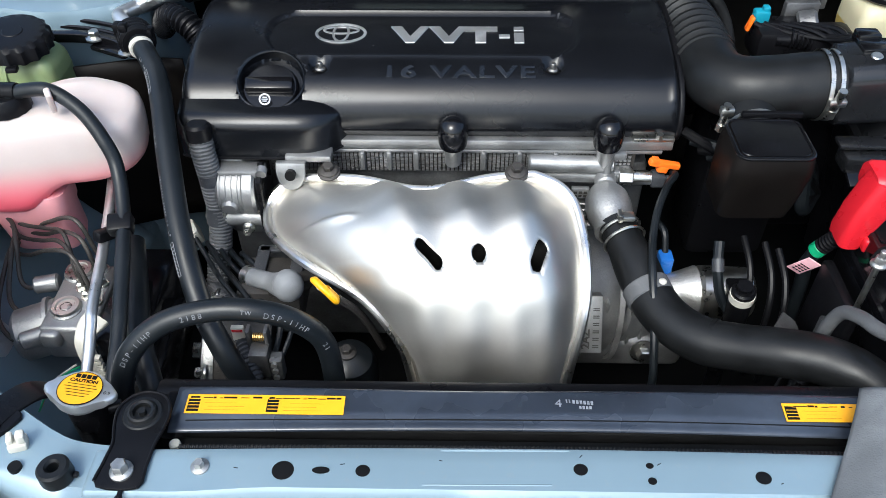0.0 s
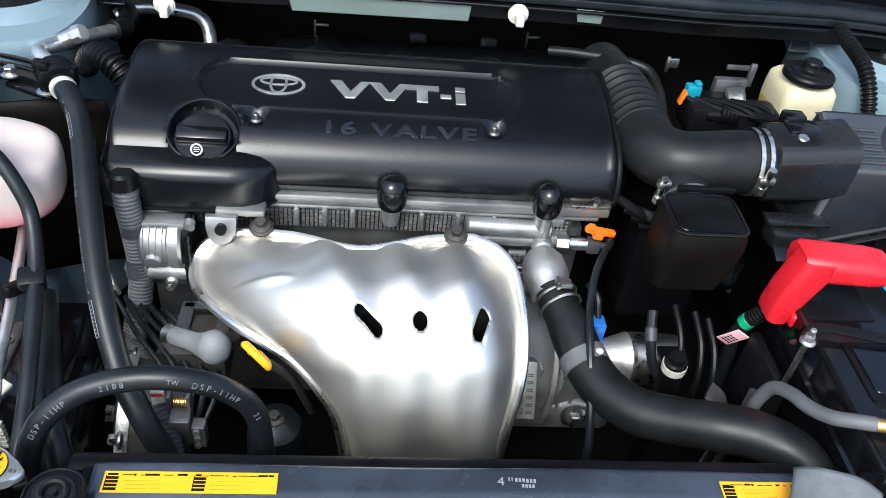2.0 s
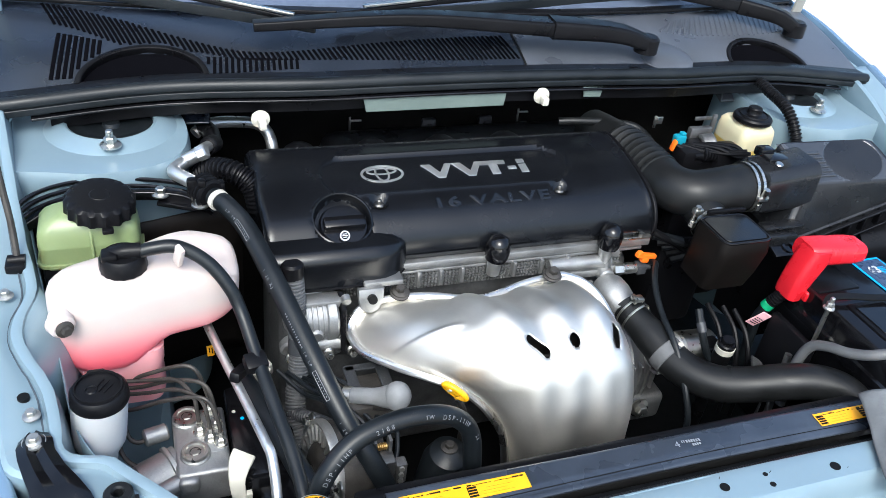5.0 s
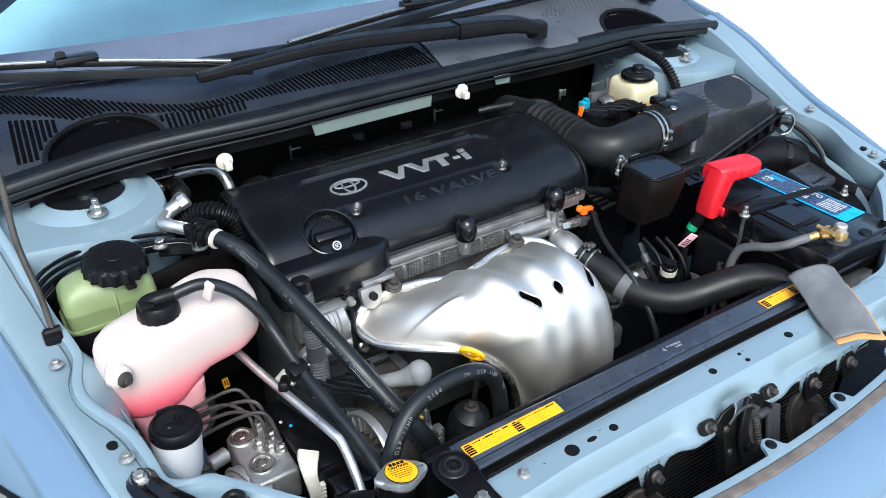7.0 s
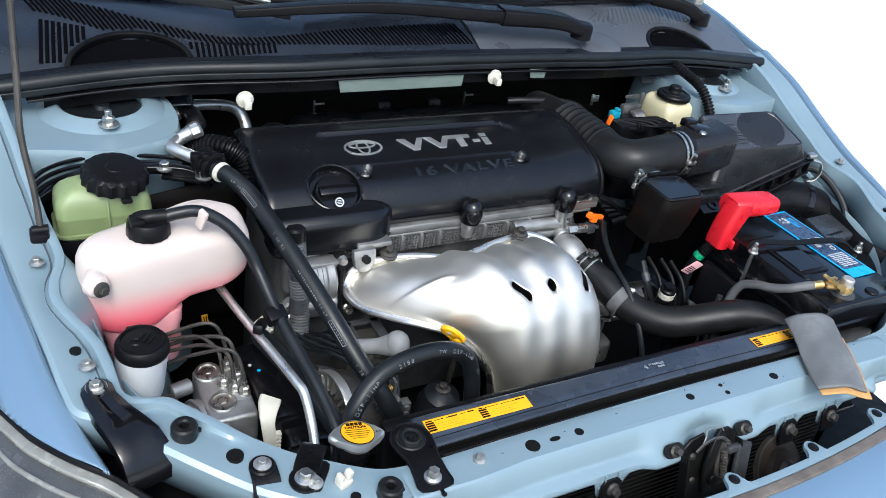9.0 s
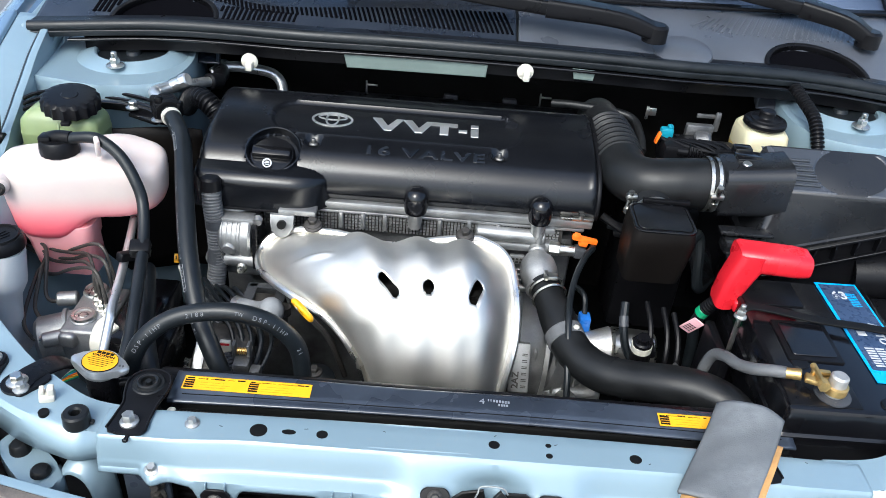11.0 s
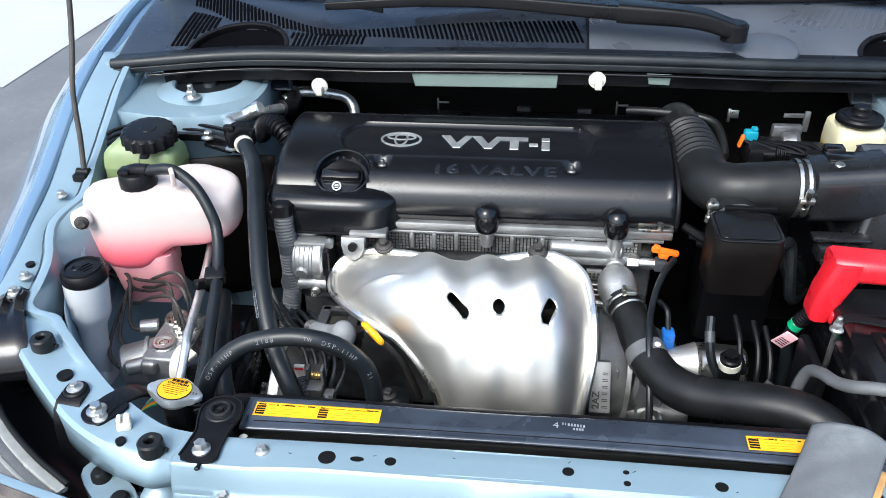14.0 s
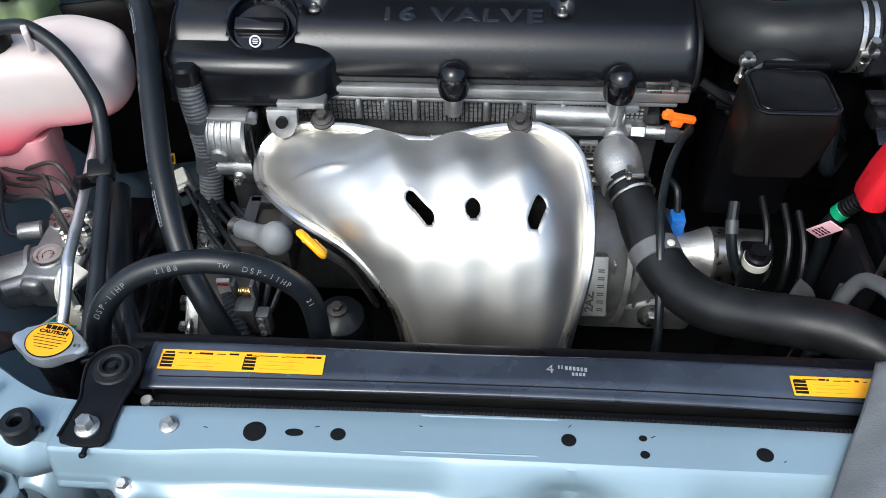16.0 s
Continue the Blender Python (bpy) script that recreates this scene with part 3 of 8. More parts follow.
beam = thing("radiator_support_beam", (0, 0.42, 0.70), "pale blue pressed steel radiator support beam with punched holes", "support beam")
bm = bmesh.new()
vs = []
for i in range(231):
    x = -0.368 + 0.736 * i / 230
    vs.append([bm.verts.new((x, y, z)) for y, z in beam_profile(x)])
for a, b in zip(vs, vs[1:]):
    for i in range(len(a) - 1):
        bm.faces.new((a[i], a[i + 1], b[i + 1], b[i]))
part("beam_pressing", bm, PAINT, beam, smooth=28, solid=0.0015)
for x, y, rx, ry in ((-0.220, 0.432, 0.0085, 0.0080), (-0.191, 0.4325, 0.0068, 0.0030), (-0.159, 0.4325, 0.0056, 0.0050), (0.007, 0.436, 0.0055, 0.0050),
                     (0.060, 0.440, 0.0030, 0.0024), (0.060, 0.427, 0.0034, 0.0030), (0.144, 0.431, 0.0060, 0.0054)):
    part("punched_hole", moved(lathe([(0, 0), (1, 0), (1, 0.0008), (0, 0.0008)], (0, 0, 0), n=20), Matrix.Translation((x, y, 0.7716)) @ Matrix.Diagonal((rx, ry, 1, 1))), INK, beam)
for x0, x1, y in ((-0.113, -0.016, 0.4215), (-0.10, 0.0, 0.4515)):
    part("pressed_bead", sweep([(x0 + (x1 - x0) * k / 12, y + 0.001 * k / 12, 0.7710) for k in range(13)], circle(0.0012, 8)), PAINT, beam)
for c in TABS:
    for d in (-0.009, 0.009):
        part("tab_rib", box((c + d, 0.3905, 0.7375), (0.0016, 0.006, 0.008), 0.0006, 1), PAINT, beam)
for k in range(9):
    x, y = -0.34 + 0.083 * k + random.uniform(-0.02, 0.02), random.uniform(0.424, 0.448)
    part("paint_chip", moved(box((0, 0, 0), (random.uniform(0.0006, 0.004), 0.0006, 0.0003), 0), pose(x, y, 0.7720, 0, 0, random.uniform(-40, 60))), INK, beam)
single("flange_bolt", bolt((-0.284, 0.434, 0.7718), r=0.0042, h=0.0055, stud=0.002), ZINC, "zinc-plated flange bolt in the painted beam", "bolt", "beam bolts")
for x in (-0.315, 0.285):
    single("flange_bolt", bolt((x, 0.4005, 0.7425), (0, -0.3, 1), r=0.0043, h=0.0055), ZINC, "zinc-plated flange bolt in the painted beam", "bolt", "beam bolts")

# ---- firewall, cowl, seal ----
single("firewall", grid(30, 12, lambda u, v: (-0.72 + 1.44 * u, 1.235 + 0.01 * math.sin(u * 40) * math.sin(v * 9), 0.35 + 0.52 * v)), FIREWALL,
       "black quilted firewall insulation", "firewall", kind="structure", solid=0.01)
cowl_beam = thing("cowl_front_panel", (0, 1.05, 0.88), "black sheet metal cowl front panel", "cowl panel")


def seal_z(x):
    return 0.948 - 0.026 * (abs(x) / 0.69) ** 2.2


def seal_y(x):
    return 1.058 - 0.012 * sstep(0.5, 0.69, abs(x)) + 0.022 * sstep(0.25, 0.5, abs(x))


part("panel", grid(60, 6, lambda u, v: (-0.62 + 1.24 * u, seal_y(-0.62 + 1.24 * u) + (-0.004 if v > 0.2 else 0.16 - 0.8 * v), seal_z(-0.62 + 1.24 * u) - 0.058 + 0.058 * v)),
     BLACK, cowl_beam, solid=0.002)
part("ledge", sweep([(-0.64 + 1.28 * i / 40, seal_y(-0.64 + 1.28 * i / 40) - 0.010, seal_z(-0.64 + 1.28 * i / 40) - 0.018) for i in range(41)], rrect(0, 0, 0.018, 0.004, 0.0015)), BLACK_GLOSS, cowl_beam)
PALE_AT = 1.045
part("pale_plate", prism([(-0.223, 0.929), (-0.006, 0.931), (-0.008, 0.907), (-0.217, 0.905)][::-1], 0, 0.002, 0.0006, 1, Matrix(((1, 0, 0, 0), (0, 0, -1, PALE_AT), (0, 1, 0, 0), (0, 0, 0, 1)))), PALE, cowl_beam, "pale grey-green reflective plate")
part("pale_plate", prism([(0.120, 0.932), (0.155, 0.931), (0.153, 0.915), (0.124, 0.916)][::-1], 0, 0.002, 0.0006, 1, Matrix(((1, 0, 0, 0), (0, 0, -1, PALE_AT), (0, 1, 0, 0), (0, 0, 0, 1)))), PALE, cowl_beam, "small pale grey-green plate")
for x, z in ((-0.363, 0.903), (0.050, 0.922)):
    clip = thing("trim_clip", (x, 1.035, z), "cream white plastic trim clip on the cowl panel", "clip", "cowl trim clips")
    part("clip_head", moved(join(box((0, 0, 0), (0.022, 0.005, 0.014), 0.002), box((0.0015, -0.009, -0.004), (0.010, 0.014, 0.012), 0.002)), pose(x, 1.04, z)), WHITE, clip)
    part("clip_collar", lathe([(0.0, 0), (0.0125, 0.001), (0.0125, 0.003), (0.0, 0.004)], (x, 1.042, z), (0, -1, 0), 18), WHITE, clip)

SEALX = [-0.70 + 1.40 * i / 70 for i in range(71)]
seal = thing("bonnet_seal", (0, 1.05, 0.93), "black rubber bonnet seal strip along the cowl", "rubber seal")
part("bulb", sweep([(x, seal_y(x) - 0.004, seal_z(x)) for x in SEALX], circle(0.0092, 12)), RUBBER, seal)
part("carrier_strip", sweep([(x, seal_y(x) + 0.014, seal_z(x) + 0.003) for x in SEALX], rrect(0, 0, 0.022, 0.007, 0.002)), BLACK, seal)
part("lower_lip", sweep([(x, seal_y(x) - 0.013, seal_z(x) - 0.009) for x in SEALX], rrect(0, 0, 0.004, 0.009, 0.0015)), RUBBER, seal)


def well_dist(x, y):
    """Under 1 inside the half-oval recess in front of each strut tower."""
    return math.hypot((abs(x) - 0.505) / 0.080, (y - seal_y(x) - 0.02) / 0.056)


def cowl_point(x, v):
    """The cowl cover, from the seal (v 0) up and back to the windscreen's foot (v 1)."""
    y0 = seal_y(x) + 0.02
    y1 = 1.205 + 0.22 * x * x
    z0 = seal_z(x) + 0.004
    z1 = 0.985 - 0.012 * (abs(x) / 0.72) ** 2
    well = 0.07 if well_dist(x, y0 + (y1 - y0) * v) < 1.0 else 0.0
    z = z0 + (z1 - z0) * (1 - (1 - v) ** 1.6) - well
    return Vector((x, y0 + (y1 - y0) * v, z))


cowl = thing("cowl_cover", (0, 1.15, 0.9), "black plastic cowl cover with rows of air slots", "cowl cover")
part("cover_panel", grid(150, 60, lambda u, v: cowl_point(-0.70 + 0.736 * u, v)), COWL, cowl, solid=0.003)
part("cover_panel", grid(135, 60, lambda u, v: cowl_point(0.0365 + 0.6635 * u, v)), COWL_PALE, cowl, "smooth half of the cover, painted paler for its sky sheen", solid=0.003)


def on_cowl(x, y):
    y0, y1 = cowl_point(x, 0).y, cowl_point(x, 1).y
    return cowl_point(x, min(1.0, max(0.0, (y - y0) / (y1 - y0)))) + Vector((0, 0, 0.0022))


def cowl_slots(x0, x1, n, rows, lean, w):
    """A row of open slots, their shade painted as near-black bars that follow the cowl; rows: (x, front y, back y)."""
    for i in range(n):
        x = x0 + (x1 - x0) * (i + 0.5) / n
        a, b = lerp_list(rows, x)
        flat = [(x + lean * (b - a) * (k / 10 - 0.5), a + (b - a) * k / 10) for k in range(11)]
        pts = [on_cowl(p, q) for p, q in flat if well_dist(p, q) > 1.08]
        if len(pts) < 4:
            continue
        part("air_slot", sweep(pts, rrect(0, 0, w, 0.0012, 0.0005, 2)), SLOT, cowl)


# Near-black without gloss: painted shade for the slots and the half-oval recesses
SLOT = mat("painted_slot_shade", (0.003, 0.003, 0.004), 0.9, 0, 0.1, 60, spec=0.0)
cowl_slots(-0.625, 0.025, 88, smooth_rows([(-0.63, 1.222, 1.285), (-0.515, 1.150, 1.218), (-0.442, 1.138, 1.165), (-0.372, 1.114, 1.130), (-0.295, 1.104, 1.122), (-0.172, 1.096, 1.132), (-0.075, 1.092, 1.138), (0.03, 1.092, 1.142)]), -0.3, 0.0040)
cowl_slots(-0.425, -0.30, 16, [(-0.43, 1.094, 1.126), (-0.29, 1.088, 1.104)], 0.1, 0.0042)
cowl_slots(-0.615, -0.555, 8, [(-0.62, 1.105, 1.20), (-0.55, 1.105, 1.17)], 0.1, 0.0050)
for sx in (-1, 1):
    rim = []
    for i in range(33):
        a = math.pi * i / 32
        x = sx * (0.505 + 0.080 * math.cos(a))
        y = seal_y(x) + 0.02 + 0.056 * math.sin(a) + 0.0015
        y0, y1 = cowl_point(x, 0).y, cowl_point(x, 1).y
        rim.append(Vector((x, y, seal_z(x) + 0.004 + (0.985 - 0.012 * (abs(x) / 0.72) ** 2 - seal_z(x) - 0.004) * (1 - (1 - max(0, (y - y0) / (y1 - y0))) ** 1.6) - 0.003)))
    part("recess_rim", sweep(rim, rrect(0, 0, 0.008, 0.012, 0.002, 2)), BLACK, cowl)
    def recess_shade_point(u, v):
        k = u * 32
        i = min(int(k), 31)
        p = rim[i].lerp(rim[i + 1], k - i)
        q = Vector((sx * 0.505, seal_y(0.505) + 0.012, 0.935))
        return q.lerp(p, 0.03 + 0.97 * v) + Vector((0, 0, -0.004 - 0.02 * (1 - v)))

    # A shallow near-black sheet stands in for the shade deep in the recess
    part("recess_shade", grid(32, 8, recess_shade_point), SLOT, cowl)
for i in range(26):
    x = 0.33 + 0.30 * i / 25
    h = 0.20 * (1 - ((i - 12.5) / 13.5) ** 2) ** 0.5
    pts = [cowl_point(x + 0.03 * (k / 4 - 0.5), 0.62 - h + 2 * h * k / 4) + Vector((0, 0, 0.0012)) for k in range(5)]
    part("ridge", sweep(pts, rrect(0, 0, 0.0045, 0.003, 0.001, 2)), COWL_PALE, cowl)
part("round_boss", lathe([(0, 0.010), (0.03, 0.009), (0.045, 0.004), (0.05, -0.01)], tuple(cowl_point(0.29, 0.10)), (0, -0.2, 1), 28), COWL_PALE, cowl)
part("panel_joint", sweep([cowl_point(0.036, k / 8) + Vector((0, 0, 0.002)) for k in range(9)], rrect(0, 0, 0.003, 0.002, 0.0005, 2)), INK, cowl)

# windscreen, pillars, raised bonnet
GA, GB = Vector((0, 1.215, 0.983)), Vector((0, 1.98, 1.43))


def glass_point(u, v):
    x = (-0.69 + 1.38 * u) * (1 - 0.10 * v)
    p = GA.lerp(GB, v)
    return Vector((x, p.y + 0.22 * x * x - 0.02, p.z - 0.012 * (x / 0.72) ** 2))


single("windscreen", grid(40, 30, glass_point), GLASS, "dark tinted windscreen glass reflecting the sky", "windscreen", solid=0.005)
windscreen = bpy.data.objects["windscreen"]
windscreen.visible_shadow = False
frit = thing("windscreen_edge", (0, 1.27, 0.98), "black edge moulding along the foot of the windscreen", "moulding")
part("moulding_strip", sweep([glass_point(i / 40, 0.012) + Vector((0, -0.004, 0.004)) for i in range(41)], rrect(0, 0, 0.02, 0.006, 0.002)), BLACK, frit)
part("ceramic_band", grid(40, 6, lambda u, v: glass_point(u, 0.085 * v) + Vector((0, 0, 0.0035))), BAND, frit, "dark ceramic band at the glass edge, tinted slate for reflected sky")
# Dashboard sheet added behind the glass to carry the sky reflection's colour
single("dashboard", grid(20, 8, lambda u, v: (-0.66 + 1.32 * u, 1.24 + 0.62 * v + 0.2 * (2 * u - 1) ** 2, 0.955 + 0.04 * math.sin(v * 2.0))), DASH, "dashboard top behind the windscreen, coloured as the glass's sky reflection", "dashboard", solid=0.01)
for sx in (-1, 1):
    part("pillar", sweep([glass_point(0.5 + sx * 0.5, 0.04 + 0.096 * k) + Vector((sx * 0.030, 0.015, -0.004)) for k in range(11)], rrect(0, 0, 0.030, 0.03, 0.010)), FENDER, car)
    part("pillar_trim", sweep([glass_point(0.5 + sx * 0.5, k / 10) + Vector((sx * 0.006, -0.004, 0.004)) for k in range(11)], rrect(0, 0, 0.014, 0.008, 0.002)), RUBBER, car, "black glass edge trim")
    part("corner_panel", grid(10, 16, lambda u, v: (sx * (0.655 + (0.055 + 0.02 * v) * u), 1.06 + 0.34 * v, 0.917 + 0.036 * v - 0.018 * sstep(0.0, 0.25, u) * sstep(1.0, 0.75, u) + 0.006 * u)), PAINT, car, solid=0.002)
    edge = spline([(sx * x, y, z) for x, y, z in ((0.7335, 1.095, 0.9265), (0.742, 1.18, 0.938), (0.748, 1.26, 0.951), (0.750, 1.35, 0.960), (0.752, 1.48, 0.968))], 6)
    part("wing_rear", loft([[p + Vector((sx * d, 0, h)) for d, h in ((-0.022, -0.018), (-0.004, -0.012), (0.0, 0.003), (0.006, 0.004), (0.03, -0.006), (0.07, -0.05), (0.10, -0.13), (0.12, -0.30), (0.11, -0.30), (0.06, -0.06))] for p in edge]), FENDER, car, smooth=50)
    for y, z in ((1.12, 0.924), (1.20, 0.932)):
        part("panel_bolt", bolt((sx * 0.700, y, z), r=0.0055, h=0.006), STEEL, car)
    part("panel_hole", moved(lathe([(0, 0), (1, 0), (1, 0.0008), (0, 0.0008)], (0, 0, 0), n=18), Matrix.Translation((sx * 0.690, 1.165, 0.9245)) @ Matrix.Diagonal((0.012, 0.007, 1, 1))), INK, car)

UNDERSIDE = mat("pale_inner_paint", (0.30, 0.31, 0.30), 0.5, 0, 0.1, 6)
PAD = mat("black_bonnet_insulation", (0.010, 0.010, 0.011), 0.85, 0, 0.3, 40, 0.5, 300, spec=0.15)
bonnet = thing("bonnet", (0, 1.2, 1.1), "raised pale blue bonnet with a painted underside", "bonnet")
BM = pose(0, 1.21, 1.115, -84, 0, 0)


def bonnet_sheet(u, v, lift):
    x = -0.72 + 1.44 * u
    corner = 0.065 * sstep(0.54, 0.65, abs(x)) * sstep(0.3, 0.0, v)
    return BM @ Vector((x * (1 - 0.08 * v), corner - 0.98 * v, lift + 0.03 * math.cos(x * 2.0) * 0.5 - 0.05 * v * v))


part("outer_skin", grid(24, 16, lambda u, v: bonnet_sheet(u, v, 0.03)), FENDER, bonnet, solid=0.0012)
part("inner_frame", grid(24, 16, lambda u, v: bonnet_sheet(0.02 + 0.96 * u, 0.02 + 0.96 * v, 0.008 + 0.008 * math.sin(u * 25) * math.sin(v * 18))), UNDERSIDE, bonnet, "painted inner frame", solid=0.0012)
part("insulation_pad", grid(24, 16, lambda u, v: bonnet_sheet(0.10 + 0.80 * u, 0.08 + 0.82 * v, -0.012 - 0.006 * math.sin(u * math.pi) * math.sin(v * math.pi))), PAD, bonnet, "black quilted insulation pad", solid=0.004)
for sx in (-1, 1):
    skin = CREAM_METAL if sx > 0 else PAINT
    hinge = part("hinge_leaf", box((sx * 0.672, 1.205, 1.085), (0.026, 0.008, 0.07), 0.003, 2, (-6, 0, 0)), skin, bonnet, "painted hinge with bolts")
    part("hinge_arm", sweep(spline([(sx * 0.692, 1.275, 0.945), (sx * 0.690, 1.268, 0.975), (sx * 0.684, 1.250, 1.04), (sx * 0.676, 1.215, 1.10)], 6), rrect(0, 0, 0.022, 0.006, 0.002)), skin, hinge)
    part("hinge_base", box((sx * 0.692, 1.27, 0.944), (0.035, 0.08, 0.008), 0.002), PAINT, hinge)
    for dy in (-0.028, 0.02):
        part("hinge_bolt", bolt((sx * 0.692, 1.275 + dy, 0.948), r=0.006, h=0.006), STEEL, hinge)


# wipers
def wiper(pivot, knee, tip, blade0, blade1, clip):
    w = thing("windscreen_wiper", pivot, "black windscreen wiper arm and blade parked on the glass", "wiper", "windscreen wipers")
    p, k, t = Vector(pivot), Vector(knee), Vector(tip)
    part("arm_head", sweep(spline([p, p.lerp(k, 0.35) + Vector((0, 0, 0.008)), k], 6), rrect(0, 0, 0.040, 0.026, 0.006), scale=lambda s: 0.85 + 0.2 * s), BLACK, w)
    part("pivot_cap", lathe([(0, 0.013), (0.014, 0.012), (0.0185, 0.008), (0.0185, -0.014), (0.0, -0.014)], pivot, n=24), BLACK, w)
    part("arm", sweep(spline([k, k.lerp(t, 0.5) + Vector((0, 0, 0.012)), t], 8), rrect(0, 0, 0.036, 0.022, 0.005), scale=lambda s: 1.0 - 0.45 * s), BLACK, w)
    a, b = Vector(blade0), Vector(blade1)
    part("blade_spine", sweep([a.lerp(b, s / 12) + Vector((0, 0, 0.012 * math.sin(math.pi * s / 12))) for s in range(13)], rrect(0, 0, 0.012, 0.009, 0.003), scale=lambda s: 0.6 + 0.4 * math.sin(math.pi * s)), BLACK, w)
    part("blade_rubber", sweep([a.lerp(b, s / 12) + Vector((0, 0, -0.006)) for s in range(13)], rrect(0, 0, 0.004, 0.014, 0.001)), RUBBER, w)
    for s0, s1 in ((0.06, 0.44), (0.58, 0.94)):
        part("bright_strip", sweep([a.lerp(b, s0 + (s1 - s0) * s / 6) + Vector((0, -0.003, 0.008 + 0.009 * math.sin(math.pi * (s0 + (s1 - s0) * s / 6)))) for s in range(7)], rrect(0, 0, 0.007, 0.004, 0.001)), STEEL, w, "worn silver blade bridge")
    c = a.lerp(b, clip)
    part("blade_clip", join(box(c + Vector((0, 0, 0.018)), (0.06, 0.022, 0.014), 0.004), box(c + Vector((-0.02, -0.004, 0.028)), (0.014, 0.012, 0.012), 0.003)), BLACK_GLOSS, w)


wiper((0.240, 1.082, 0.985), (0.075, 1.098, 1.006), (-0.36, 1.115, 1.004), (-0.74, 1.335, 1.012), (-0.275, 1.12, 1.004), 0.52)
wiper((0.600, 1.164, 0.978), (0.503, 1.215, 1.004), (0.10, 1.262, 1.022), (-0.235, 1.165, 1.003), (0.42, 1.262, 1.012), 0.46)

# ---- engine ----
engine = thing("engine_block", (-0.1, 0.9, 0.45), "dusty cast aluminium engine block and cylinder head", "engine")
part("block_casting", join(box((-0.12, 0.93, 0.60), (0.50, 0.17, 0.32), 0.02, 3), box((-0.10, 0.87, 0.70), (0.46, 0.06, 0.12), 0.01)), ALU_DARK, engine)
part("head_flange", join(box((-0.115, 0.838, 0.7925), (0.525, 0.026, 0.012), 0.002), box((-0.115, 0.836, 0.783), (0.505, 0.020, 0.005), 0.0015)), ALU_SOFT, engine, "bright cast head flange")
cells = []
for r in range(5):
    for c in range(92):
        cells.append(box((-0.325 + 0.0047 * c, 0.8285, 0.7575 + 0.0048 * r), (0.0031, 0.0045, 0.0030), 0))
part("gasket_backing", box((-0.11, 0.8325, 0.767), (0.44, 0.004, 0.028), 0.001), IRON, engine)
part("waffle_gasket", join(*cells), ALU_SOFT, engine, "waffle-patterned grey head gasket plate")
for x in (-0.135, -0.165, -0.195, -0.06, -0.02, 0.02):
    part("rib", box((x, 0.828, 0.772), (0.006, 0.014, 0.024), 0.002), ALU_SOFT, engine)
part("lug", join(prism([(v.x, v.y) for v in spline([(-0.284, 0.800, 0), (-0.282, 0.776, 0), (-0.269, 0.768, 0), (-0.256, 0.776, 0), (-0.252, 0.800, 0)], 4)], 0, 0.010, 0.002, 2, Matrix(((1, 0, 0, 0), (0, 0.25, 0.97, 0.588), (0, 0.97, -0.25, 0.018), (0, 0, 0, 1)))), box((-0.250, 0.806, 0.793), (0.05, 0.02, 0.008), 0.002)), ALU_SOFT, engine, "bright cast lug with a bolt hole")
part("lug_hole", cyl((-0.268, 0.785, 0.7822), (-0.268, 0.7788, 0.7838), 0.0058), INK, engine)
part("water_outlet", join(cyl((-0.01, 0.822, 0.772), (0.085, 0.820, 0.771), 0.010, 0.010, 18, 0.002), box((0.05, 0.822, 0.756), (0.085, 0.018, 0.012), 0.003), cyl((0.076, 0.82, 0.80), (0.077, 0.812, 0.742), 0.0065, 0.0075, 18, 0.001),
                          cyl((0.076, 0.824, 0.757), (0.076, 0.804, 0.754), 0.0125, 0.0118, 22, 0.002), box((0.094, 0.822, 0.757), (0.024, 0.014, 0.016), 0.003), box((0.090, 0.824, 0.782), (0.016, 0.012, 0.010), 0.003)), ALU_SOFT, engine, "cast aluminium water outlet")
part("outlet_bulb", lathe([(0, -0.012), (0.016, -0.010), (0.0235, 0.002), (0.0255, 0.016), (0.0245, 0.030), (0.0215, 0.036), (0.0215, 0.048), (0, 0.048)], (0.077, 0.800, 0.742), (0.10, -0.95, -0.22), 28), ALU_SOFT, engine, "wide cast outlet bulb")
part("rating_plate", box((0.050, 0.812, 0.738), (0.020, 0.006, 0.014), 0.001), ALU_SOFT, engine)
part("rating_marks", join(*[box((0.0445 + 0.0055 * (k % 3), 0.8086, 0.735 + 0.005 * (k // 3)), (0.0036, 0.0006, 0.0030), 0) for k in range(6)]), IRON, engine)
for k in range(4):
    part("cast_fin", box((0.050, 0.814, 0.722 - 0.0085 * k), (0.022, 0.010, 0.003), 0.001, 1), ALU_SOFT, engine)
part("outlet_hole", cyl((0.076, 0.81, 0.7525), (0.076, 0.8055, 0.752), 0.005), INK, engine)

part("sensor_nut", join(lathe([(0, 0), (0.0095, 0), (0.0095, 0.014), (0, 0.014)], (0.092, 0.817, 0.757), (1, -0.05, 0), 6), cyl((0.106, 0.816, 0.757), (0.128, 0.815, 0.757), 0.0085, 0.008, 16, 0.001)), STEEL, engine, "steel sensor body")
part("sensor_plug", join(box((0.134, 0.814, 0.757), (0.016, 0.016, 0.016), 0.003), cyl((0.14, 0.814, 0.757), (0.15, 0.813, 0.757), 0.004, n=10)), GREY_PLASTIC, engine)
part("bracket_tab", join(box((0.125, 0.83, 0.801), (0.045, 0.012, 0.004), 0.001), cyl((0.13, 0.825, 0.803), (0.13, 0.825, 0.809), 0.004, n=10)), STEEL, engine)
